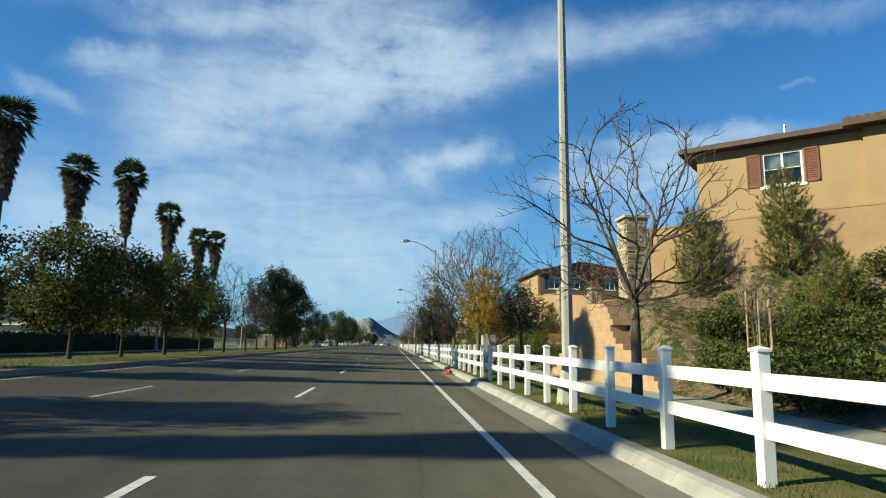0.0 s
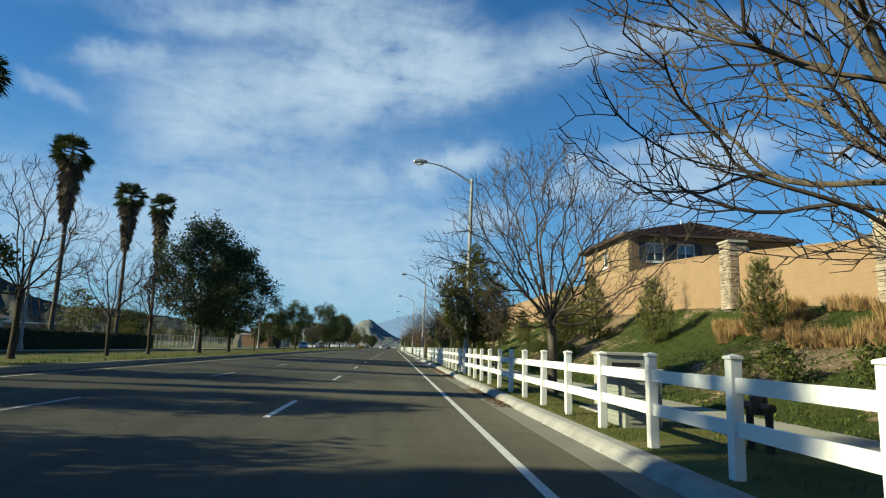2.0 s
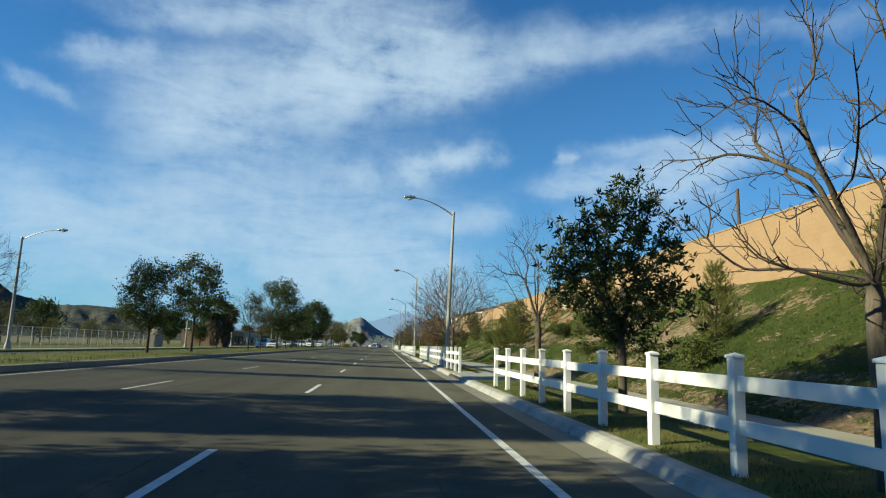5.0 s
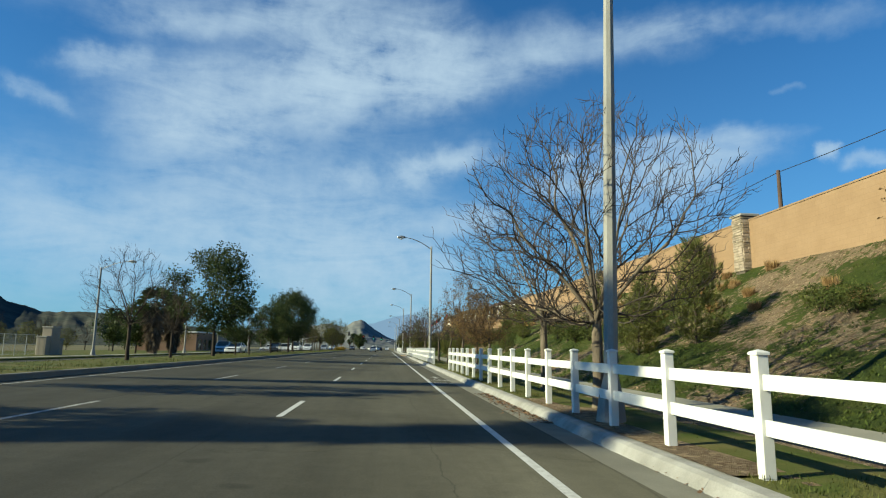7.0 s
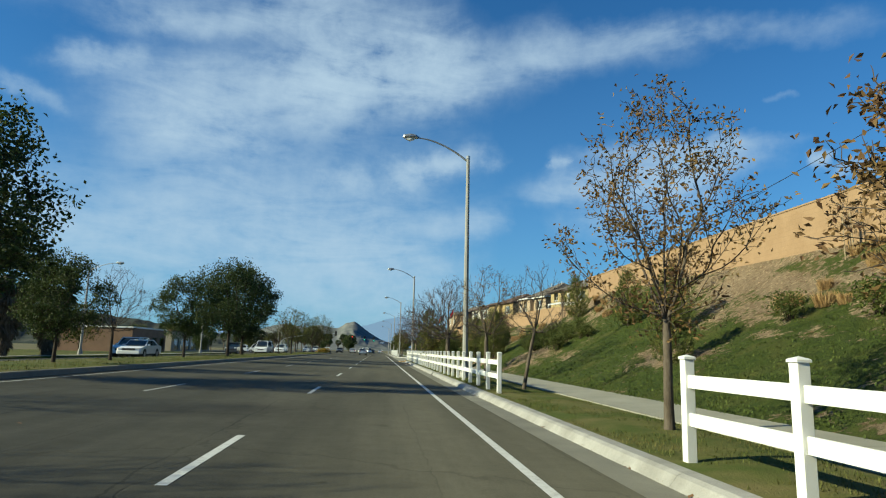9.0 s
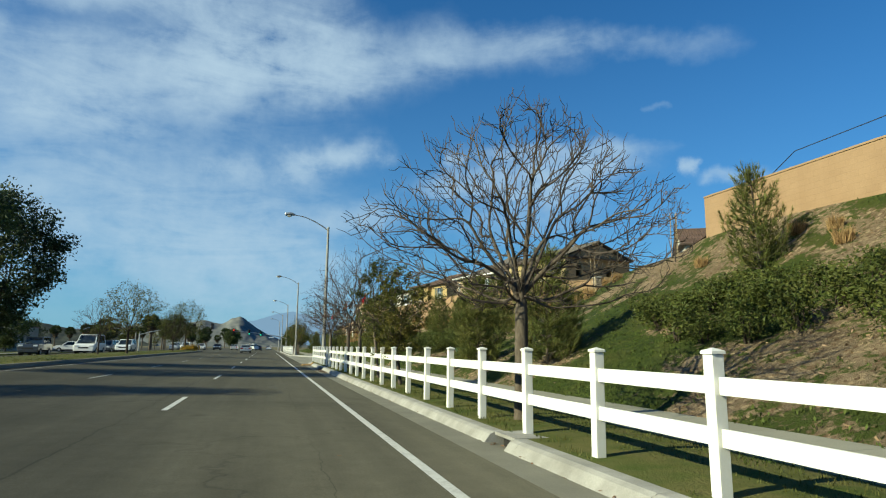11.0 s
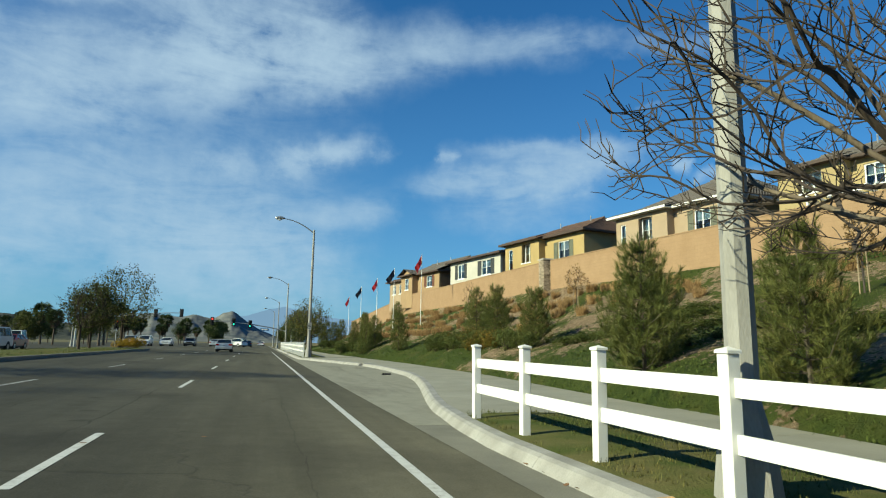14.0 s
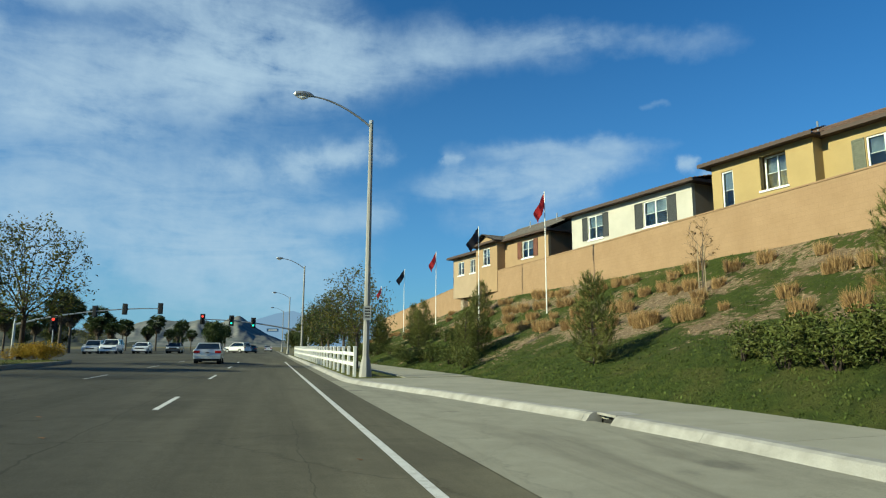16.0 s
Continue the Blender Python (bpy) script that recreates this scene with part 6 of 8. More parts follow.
def shrub(seed, at, r, h, mat, label, group="shrubs", size=0.1, count=800):
    rnd = random.Random(seed)
    p = thing("shrub", label, "shrub", at, 0, group)
    wood, s = Shape(), Shape()
    clumps = [(rnd.uniform(-0.6, 0.6) * r, rnd.uniform(-0.6, 0.6) * r, h * rnd.uniform(0.35, 0.72), rnd.uniform(0.32, 0.5) * r) for _ in range(9)]
    for cx, cy, cz, cr in clumps:
        wood.tube([(cx * 0.15, cy * 0.15, -0.1), (cx * 0.7, cy * 0.7, cz)], [0.02, 0.006], 4, cap=False)
    for _ in range(count):
        cx, cy, cz, cr = clumps[rnd.randrange(9)]
        d = Vector((rnd.gauss(0, 1), rnd.gauss(0, 1), rnd.gauss(0, 1))).normalized()
        q = Vector((cx, cy, cz)) + Vector((d.x * cr, d.y * cr, d.z * cr * h / r * 0.9)) * rnd.uniform(0.75, 1.12)
        if q.z < 0.03:
            q.z = rnd.uniform(0.03, 0.2)
        leaf(s, q, rnd, size * rnd.uniform(0.7, 1.3), size * 0.55)
    part("stem", wood, M["bark_dark"], p)
    part("foliage", s, M[mat], p)
    return p


kit_shrub = [shrub(401, (11.2, 245.0, on_bank(11.2, 245)), 0.75, 0.95, "shrub", "rounded green shrub on the bank"), shrub(402, (11.4, 242.8, on_bank(11.4, 242.8)), 0.85, 0.9, "shrub", "rounded green shrub on the bank"), shrub(403, (11.5, 240.0, on_bank(11.5, 240)), 0.8, 0.9, "shrub_gold", "shrub with golden turning leaves on the bank")]
rnd = random.Random(9)
rows = [((11.4, 236.5), (11.6, 229.2), 9, 2), ((11.2, 244.5), (11.3, 236.0), 9, 1), ((11.9, 243.5), (12.2, 231.0), 10, 3), ((12.6, 117.0), (12.7, 104.0), 10, 1), ((11.7, 142.5), (11.2, 128.5), 10, 1), ((13.0, 148), (12.0, 136), 6, 1), ((11.2, 175.0), (11.8, 165.5), 9, 1), ((10.2, 174.0), (10.6, 166.5), 6, 1)]
rows += [((9.3, 198.0), (9.6, 189.0), 8, 1), ((10.6, 205.0), (10.4, 192.0), 9, 1), ((12.5, 206.0), (11.8, 196.0), 6, 1), ((11.8, 176.5), (12.5, 170.0), 7, 1), ((10.2, 73.5), (9.8, 62.0), 7, 1), ((9.4, 44.0), (9.2, 36.0), 4, 1), ((9.2, 31), (10.5, 27.5), 4, 1), ((9.6, 17.5), (12.5, 14.0), 6, 1), ((14.0, 17.0), (16.5, 14.2), 4, 1), ((9.4, 10.5), (10.6, 5.0), 4, 1), ((9.0, 15.0), (11.0, 13.0), 6, 1), ((10.5, 17.5), (12.6, 14.0), 7, 1), ((12.6, 17.0), (15.5, 13.0), 7, 1), ((8.1, 14.6), (8.4, 2.0), 16, 1), ((8.9, 12.0), (9.6, 1.0), 12, 1)]
rows += [((9.2, 260.0), (8.7, 272.0), 7, 1), ((11.5, 268.0), (12.0, 285.0), 7, 1), ((9.0, 280.0), (9.2, 300.0), 9, 1), ((10.0, 100.0), (9.5, 90.0), 4, 1)]
# low spreading growth further up the bank
rows += [((11.6, 225.6), (17.2, 224.4), 10, 0), ((12.2, 223.6), (16.6, 222.4), 8, 0), ((11.2, 220.8), (16.2, 220.0), 9, 0), ((11.0, 217.2), (15.4, 216.6), 8, 0), ((11.2, 213.4), (15.0, 212.8), 7, 0)]
for (xa, ya), (xb, yb), n, mix in rows:
    for i in range(n):
        u = (i + rnd.uniform(-0.3, 0.3)) / max(1, n - 1)
        x, y = xa + (xb - xa) * u + rnd.uniform(-0.35, 0.35), ya + (yb - ya) * u
        k = kit_shrub[2] if mix > 1 and rnd.random() < 0.45 else kit_shrub[rnd.randrange(2)]
        copy_thing(k, pose(x, y, on_bank(x, y) - 0.05, 0, 0, rnd.uniform(0, 360)) @ Matrix.Diagonal((rnd.uniform(0.85, 1.25), rnd.uniform(0.85, 1.25), rnd.uniform(0.8, 1.2) * (1.0 if mix else 0.42), 1)))


def tuft(seed, at):
    rnd = random.Random(seed)
    p = thing("grass_tuft", "dry straw-coloured clump of bunch grass on the bank", "grass clump", at, 0, "dry grass clumps")
    s = Shape()
    for _ in range(640):
        a, r = rnd.uniform(0, 6.283), 0.2 * rnd.random() ** 0.5
        out = Vector((math.cos(a), math.sin(a), 0))
        q = out * r * 0.85 + Vector((0, 0, rnd.uniform(-0.02, 0.16) * (r > 0.1)))
        top = q * 1.0 + out * rnd.uniform(0.0, 0.07) + Vector((rnd.gauss(0, 0.035), rnd.gauss(0, 0.035), rnd.uniform(0.13, 0.29) * (1 - 6 * r * r)))
        side = Vector((rnd.gauss(0, 1), rnd.gauss(0, 1), 0)).normalized() * 0.0075
        s.add([tuple(q - side), tuple(q + side), tuple(top)], [(0, 1, 2)])
    part("foliage", s, M["straw"], p)
    return p


kit_tuft = [tuft(501, (15.0, 250.0, on_bank(15, 250))), tuft(502, (15.6, 252.0, on_bank(15.6, 252)))]
rnd = random.Random(10)
for y0, y1, u0, u1, n in ((31, 52, 0.62, 0.93, 84), (105, 152, 0.62, 0.93, 45), (160, 180, 0.7, 0.93, 12), (189, 222, 0.5, 0.9, 44), (234, 278, 0.45, 0.88, 138), (225, 236, 0.6, 0.85, 8), (282, 312, 0.5, 0.9, 12), (199, 214, 0.42, 0.6, 26)):
    for i in range(n):
        y = rnd.uniform(y0, y1)
        u = u0 + (u1 - u0) * (0.33 * rnd.randrange(4) + rnd.uniform(0, 0.1))
        q = slope_point(min(u, 0.95), y)
        copy_thing(kit_tuft[i % 2], pose(q.x, q.y, q.z - 0.04, 0, 0, rnd.uniform(0, 360)) @ Matrix.Scale(rnd.uniform(1.1, 1.6) * (1.25 if y > 189 or y < 60 else 1.0), 4))


def staked_sapling(seed, at, h, leaves):
    rnd = random.Random(seed)
    p = thing("sapling", "thin staked sapling with a few brown leaves", "sapling", at, 0, "staked saplings")
    for dx, dy in ((-0.18, 0.0), (0.16, 0.1), (0.02, -0.17)):
        part("stake", Shape().tube([(dx, dy, -0.3), (dx * 0.9, dy * 0.9, h * 0.62)], [0.022, 0.02], 6), M["wood"], p)
    branches, tips, thin = grow(rnd, h, 0.7, 3, h * 0.4, rad=0.025, count=40, tip=0.004)
    thick, fine = wood_shapes(branches)
    part("trunk", thick, M["bark_pale"], p)
    part("twigwork", fine, M["twig"], p)
    s = Shape()
    for q in tips:
        if rnd.random() < leaves:
            leaf(s, q, rnd, 0.12, 0.07)
            leaf(s, q, rnd, 0.1, 0.06)
    part("crown", s, M["leaf_brown"], p)


for i, (x, y, h, lv) in enumerate(((18.3, 237.0, 2.6, 0.9), (17.0, 253.5, 3.2, 0.1), (15.2, 116.5, 2.8, 0.5), (14.2, 59.0, 3.0, 0.2), (9.2, 14.2, 3.4, 0.1), (8.9, 13.2, 3.4, 0.1), (16.5, 181.9, 3.4, 0.1), (18.6, 192.6, 3.6, 0.25), (14.9, 159, 2.8, 0.3), (16.6, 150.5, 2.6, 0.3), (9.15, 26.3, 5.5, 0.6), (14.5, 200, 3.0, 0.9), (18, 218, 2.6, 0.9), (15.5, 147, 3.2, 0.6), (15.2, 276, 2.6, 0.1))):
    staked_sapling(600 + i, (x, y, on_bank(x, y)), h, lv)


# ---- ground cover, verge grass and fallen leaves ----
rnd = random.Random(14)
s = Shape()
tries = 0
while len(s.f) < 150000 and tries < 160000:
    tries += 1
    y = rnd.uniform(2, 300)
    u = rnd.random() ** 1.3
    x0, x1 = path_out(y) - 0.05, wall_x(y)
    if x1 - x0 > 16:
        u *= 0.6
    x = x0 + (x1 - x0) * u
    if cover_at(x, y) + 0.45 * noise.noise((x * 1.1, y * 1.1, 9)) < 0.52:
        continue
    z = slope_point(u, y).z
    for _ in range(2):
        a, L, w = rnd.uniform(0, 6.283), rnd.uniform(0.05, 0.11), rnd.uniform(0.012, 0.026)
        e = rnd.uniform(0.3, 1.3)
        c = Vector((x + rnd.uniform(-0.1, 0.1), y + rnd.uniform(-0.1, 0.1), z - 0.01))
        d = Vector((math.cos(a) * math.cos(e), math.sin(a) * math.cos(e), math.sin(e))) * L
        b = Vector((-math.sin(a), math.cos(a), 0)) * w
        s.add([tuple(c), tuple(c + d * 0.5 + b), tuple(c + d), tuple(c + d * 0.5 - b)], [(0, 1, 2, 3)])
tagged(new("ground_cover", s.mesh("ground_cover", M["cover"])), "low green ground cover growing in patches on the bank", "ground cover", "", "stuff")

s = Shape()
while len(s.f) < 15000:
    y = rnd.uniform(2, 290)
    x0, x1 = path_out(y) - 0.05, wall_x(y)
    u = rnd.random() * (0.6 if x1 - x0 > 16 else 1.0)
    x = x0 + (x1 - x0) * u
    if cover_at(x, y) > 0.5:
        continue
    a, L = rnd.uniform(0, 6.283), rnd.uniform(0.018, 0.05)
    s.quad((x, y, slope_point(u, y).z + 0.015), (math.cos(a) * L, math.sin(a) * L, rnd.uniform(-0.02, 0.03)), (-math.sin(a) * L * 0.3, math.cos(a) * L * 0.3, rnd.uniform(-0.015, 0.02)))
tagged(new("mulch", s.mesh("mulch", M["mulch"])), "pale wood chips and dry twigs strewn on the bank", "mulch", "", "stuff")



def bare_at(x, y):
    """Above zero where the turf of the verge has worn away to brown soil."""
    return min((y - 105.6) * 0.5, (117.5 - y) * 0.3, 0.8) + 0.55 * noise.noise((x * 1.3, y * 0.7, 8)) + 0.35 * noise.noise((x * 4, y * 4, 3)) - 0.35


cells = [(3.47 + 0.16 * i, 104.8 + 0.16 * k) for i in range(13) for k in range(86)]
s = Shape()
for x, y in cells:
    if bare_at(x, y) > 0:
        s.quad((x, y, VERGE_Z + 0.016), (0.08, 0, 0), (0, 0.08, 0))
solid("bare_soil", s, M["slope"], "dry brown soil worn bare on the verge", "soil")
s = Shape()
for _ in range(130000):
    y = rnd.uniform(-6, 214.5)
    x = kerb_x(y) + 0.2 + (5.5 - kerb_x(y) - 0.2) * rnd.random()
    if 95.2 < y < 104.6 or (104.8 < y < 118 and bare_at(x, y) > 0 and rnd.random() < 0.93):
        continue
    if noise.noise((x * 0.9, y * 0.45, 4)) + 0.5 * noise.noise((x * 2.5, y * 2.5, 6)) < -0.12:
        continue
    h, a, w = rnd.uniform(0.025, 0.075), rnd.uniform(0, 6.283), rnd.uniform(0.004, 0.009)
    z = VERGE_Z + 0.012
    dx, dy = math.cos(a), math.sin(a)
    s.add([(x - dy * w, y + dx * w, z), (x + dy * w, y - dx * w, z), (x + dx * h * 0.5, y + dy * h * 0.5, z + h)], [(0, 1, 2)])
tagged(new("grass", s.mesh("grass", M["blade"])), "short green and straw turf on the verge", "grass", "", "stuff")
s = Shape()
for _ in range(30000):
    y = rnd.uniform(5, MEDIAN_END)
    x = rnd.uniform(-16.8, -10.9)
    h, a, w = rnd.uniform(0.05, 0.12), rnd.uniform(0, 6.283), 0.012
    z = 0.485
    dx, dy = math.cos(a), math.sin(a)
    s.add([(x - dy * w, y + dx * w, z), (x + dy * w, y - dx * w, z), (x + dx * h * 0.4, y + dy * h * 0.4, z + h)], [(0, 1, 2)])
tagged(new("grass_median", s.mesh("grass", M["blade"])), "thin turf on the median", "grass", "", "stuff")

s = Shape()
for y0, y1, n in ((63, 73, 3000), (43, 50, 1500), (28.5, 32.5, 700), (112, 120, 1000), (57, 62, 700), (194, 199, 500), (0, 215, 3001)):
    for _ in range(n):
        y = rnd.uniform(y0, y1)
        x = kerb_x(y) - 0.04 - abs(rnd.gauss(0, 0.24 if n < 3001 else 0.05))
        a, L = rnd.uniform(0, 6.283), rnd.uniform(0.013, 0.036)
        z = road_z(2.62) - 0.014 * (x - 2.62) + rnd.uniform(0.006, 0.03)
        s.quad((x, y, z), (math.cos(a) * L, math.sin(a) * L, rnd.uniform(-0.01, 0.01)), (-math.sin(a) * L * 0.5, math.cos(a) * L * 0.5, rnd.uniform(-0.008, 0.008)))
tagged(new("leaf_litter", s.mesh("leaf_litter", M["litter"])), "dry brown leaves gathered along the kerb", "leaves", "", "stuff")

# ---- houses above the bank ----
def pierced_wall(w, h, t, holes):
    """A wall from 0 to w along x, 0 to h up, t thick into +y, with rectangular holes (x0, z0, x1, z1) right through."""
    s = Shape()
    xs = sorted({0.0, w, *(v for q in holes for v in (q[0], q[2]))})
    zs = sorted({0.0, h, *(v for q in holes for v in (q[1], q[3]))})
    nx, nz = len(xs), len(zs)
    s.v = [(x, y, z) for y in (0, t) for z in zs for x in xs]
    at = lambda i, k, back: back * nx * nz + k * nx + i

    def solid_cell(i, k):
        if not (0 <= i < nx - 1 and 0 <= k < nz - 1):
            return False
        mx, mz = (xs[i] + xs[i + 1]) / 2, (zs[k] + zs[k + 1]) / 2
        return not any(q[0] < mx < q[2] and q[1] < mz < q[3] for q in holes)

    for i in range(nx - 1):
        for k in range(nz - 1):
            if not solid_cell(i, k):
                continue
            s.f.append((at(i, k, 0), at(i + 1, k, 0), at(i + 1, k + 1, 0), at(i, k + 1, 0)))
            s.f.append((at(i, k, 1), at(i, k + 1, 1), at(i + 1, k + 1, 1), at(i + 1, k, 1)))
            if not solid_cell(i - 1, k):
                s.f.append((at(i, k, 0), at(i, k + 1, 0), at(i, k + 1, 1), at(i, k, 1)))
            if not solid_cell(i + 1, k):
                s.f.append((at(i + 1, k, 0), at(i + 1, k, 1), at(i + 1, k + 1, 1), at(i + 1, k + 1, 0)))
            if not solid_cell(i, k - 1):
                s.f.append((at(i, k, 0), at(i, k, 1), at(i + 1, k, 1), at(i + 1, k, 0)))
            if not solid_cell(i, k + 1):
                s.f.append((at(i, k + 1, 0), at(i + 1, k + 1, 0), at(i + 1, k + 1, 1), at(i, k + 1, 1)))
    return s


def house_window(parent, x0, z0, x1, z1, y, shutters=None, panes=2, deep=0.0, trim=0.1):
    """A white-framed sliding window set in a wall whose face lies at y."""
    yy = y + 0.06 + deep
    f = Shape()
    b = 0.07
    f.box(x0, yy, z0, x1, yy + 0.07, z0 + b).box(x0, yy, z1 - b, x1, yy + 0.07, z1)
    f.box(x0, yy, z0 + b, x0 + b, yy + 0.07, z1 - b).box(x1 - b, yy, z0 + b, x1, yy + 0.07, z1 - b)
    for k in range(1, panes):
        m = x0 + (x1 - x0) * k / panes
        f.box(m - 0.035, yy, z0 + b, m + 0.035, yy + 0.07, z1 - b)
    win = thing("window", "", "", (0, 0, 0))
    win.parent = parent
    for key in ("label", "category", "group", "kind"):
        if key in win:
            del win[key]
    part("frame", f, M["frame_white"], win)
    for k in range(panes):
        a = x0 + (x1 - x0) * k / panes + 0.05
        e = x0 + (x1 - x0) * (k + 1) / panes - 0.05
        part("pane", Shape().box(a, yy + 0.03, z0 + b - 0.01, e, yy + 0.042, z1 - b + 0.01), M["pane"], win)
        m = (z0 + z1) / 2
        part("glazing_bar", Shape().box(a, yy + 0.005, m - 0.012, e, yy + 0.025, m + 0.012), M["frame_white"], win)
    part("blind", Shape().box(x0 + b, yy + 0.18, z0 + b + (z1 - z0) * 0.5, x1 - b, yy + 0.2, z1 - b), M["blind"], win)
    # sheet behind the glass, its dark grey painting the dimness of the room
    part("reveal", Shape().box(x0 - 0.2, yy + 0.6, z0 - 0.2, x1 + 0.2, yy + 0.62, z1 + 0.2), M["room"], win)
    if trim:
        part("sill", Shape().box(x0 - trim, y - 0.05, z0 - trim, x1 + trim, y - 0.002, z0 - 0.002), M["frame_white"], win)
    if shutters:
        for a, e in ((x0 - (x1 - x0) * 0.36 - 0.05, x0 - 0.05), (x1 + 0.05, x1 + 0.05 + (x1 - x0) * 0.36)):
            sh = Shape().box(a, y - 0.05, z0, a + 0.06, y - 0.002, z1).box(e - 0.06, y - 0.05, z0, e, y - 0.002, z1).box(a, y - 0.05, z0, e, y - 0.002, z0 + 0.08).box(a, y - 0.05, z1 - 0.08, e, y - 0.002, z1)
            n, fold = 14, []
            for k in range(n):
                z, rise = z0 + 0.08 + (z1 - z0 - 0.16) * k / n, (z1 - z0 - 0.16) / n
                fold += [(y - 0.04, z), (y - 0.012, z + rise)]
            sh.strip([(a + 0.06, fy, fz) for fy, fz in fold], [(e - 0.06, fy, fz) for fy, fz in fold])
            part("shutter", sh, M[shutters], win)
    return win


def tiled_plane(s, a, b, c, d, wave=0.28, course=0.36, lift=0.045, rnd=None, rough=0.0):
    """Courses of curved tiles over the quad a-b (eave) to d-c (ridge)."""
    a, b, c, d = (Vector(q) for q in (a, b, c, d))
    nrm = (b - a).cross(d - a).normalized()
    if nrm.z < 0:
        nrm = -nrm
    rows = max(2, int((d - a).length / course))
    for r in range(rows):
        l0, r0 = a.lerp(d, r / rows), b.lerp(c, r / rows)
        l1, r1 = a.lerp(d, (r + 1) / rows), b.lerp(c, (r + 1) / rows)
        n = max(1, int((r0 - l0).length / (wave / 2)))
        low, high = [], []
        for i in range(n + 1):
            bump = lift * (1.0 if i % 2 else 0.15)
            j = (rnd.uniform(0, rough) if rnd and rough else 0.0)
            low.append(tuple(l0.lerp(r0, i / n) + nrm * (bump + 0.05 + j)))
            high.append(tuple(l1.lerp(r1, i / n) + nrm * (bump + 0.012)))
        s.strip(low, high)
        s.strip([tuple(l0.lerp(r0, i / n) - nrm * 0.01) for i in range(n + 1)], low)


def house(label, at, turn, w, dp, eave, walls, tile, fascia, windows, bay=None, roof="gable", rise=1.6, side_windows=(), over=0.5, hip=3.0, side_wall=None, rough=0.0, vents=2):
    """A two-storey stucco house. Local x runs along the front, y into the house, z up from the terrace."""
    h = thing("house", label, "house", at, turn, "estate houses")
    t = 0.25
    bay = bay or (0, 0, 0)
    b0, b1, out = bay
    main = [q for q in windows if not (b0 <= (q[0] + q[2]) / 2 <= b1 and out)]
    bays = [q for q in windows if q not in main]
    front = pierced_wall(w, eave, t, [q[:4] for q in main])
    part("front_wall", front, M[walls], h)
    if out:
        s = pierced_wall(b1 - b0, eave - 0.003, t, [(q[0] - b0, q[1], q[2] - b0, q[3]) for q in bays])
        s.v = [(x + b0, y - out, z) for x, y, z in s.v]
        part("bay_wall", s, M[walls], h)
        for e0 in (b0, b1 - t):
            part("bay_wall", Shape().box(e0, -out + t, 0, e0 + t, -0.002, eave - 0.003), M[walls], h)
    # a darker side_wall stucco puts shade into the colour of the dim side
    sw = M[side_wall or walls]
    s = pierced_wall(dp, eave, t, [q[:4] for q in side_windows])
    s.v = [(w - y, x + 0.0, z) for x, y, z in s.v]
    s.f = [tuple(reversed(f)) for f in s.f]
    s.v = [(x + 0.0, y + t + 0.002, z) for x, y, z in s.v]
    part("side_wall", s, sw, h)
    part("side_wall", Shape().box(0, t + 0.002, 0, t, dp, eave), M[walls], h)
    part("rear_wall", Shape().box(t, dp, 0, w - t, dp + t, eave), M[walls], h)
    part("soffit", Shape().box(-over, -over - 0.0, eave + 0.002, w + over, dp + over, eave + 0.05), M[fascia], h)
    for q in main:
        house_window(h, q[0], q[1], q[2], q[3], 0, *q[4:])
    for q in bays:
        house_window(h, q[0], q[1], q[2], q[3], -out, *q[4:])
    # roof
    rnd = random.Random(int(abs(at[1]) * 7))
    s = Shape()
    z0, z1 = eave + 0.1, eave + 0.1 + rise
    x0, x1, y0, y1 = -over, w + over, -over, dp + over
    ym = (y0 + y1) / 2
    if roof == "gable":
        tiled_plane(s, (x0, y0, z0), (x1, y0, z0), (x1, ym, z1), (x0, ym, z1), rnd=rnd, rough=rough)
        tiled_plane(s, (x1, y1, z0), (x0, y1, z0), (x0, ym, z1), (x1, ym, z1), rnd=rnd, rough=rough)
        for x in (t * 0.5, w - t * 0.5):
            g = Shape().add([(x - t / 2, 0, eave + 0.05), (x - t / 2, dp, eave + 0.05), (x - t / 2, dp / 2, z1 - 0.12), (x + t / 2, 0, eave + 0.05), (x + t / 2, dp, eave + 0.05), (x + t / 2, dp / 2, z1 - 0.12)], [(0, 1, 2), (3, 5, 4), (0, 2, 5, 3), (1, 4, 5, 2)])
            part("gable", g, sw, h)
    else:
        hx = min(hip, w / 2 - 0.3)
        tiled_plane(s, (x0, y0, z0), (x1, y0, z0), (x1 - hx, ym, z1), (x0 + hx, ym, z1), rnd=rnd, rough=rough)
        tiled_plane(s, (x1, y1, z0), (x0, y1, z0), (x0 + hx, ym, z1), (x1 - hx, ym, z1), rnd=rnd, rough=rough)
        tiled_plane(s, (x1, y0, z0), (x1, y1, z0), (x1 - hx, ym + 0.02, z1), (x1 - hx, ym - 0.02, z1), rnd=rnd, rough=rough)
        tiled_plane(s, (x0, y1, z0), (x0, y0, z0), (x0 + hx, ym - 0.02, z1), (x0 + hx, ym + 0.02, z1), rnd=rnd, rough=rough)
    ra = (x0 if roof == "gable" else x0 + min(hip, w / 2 - 0.3))
    s.tube([(ra, ym, z1 + 0.06), (w - ra, ym, z1 + 0.06)], [0.11, 0.11], 6)
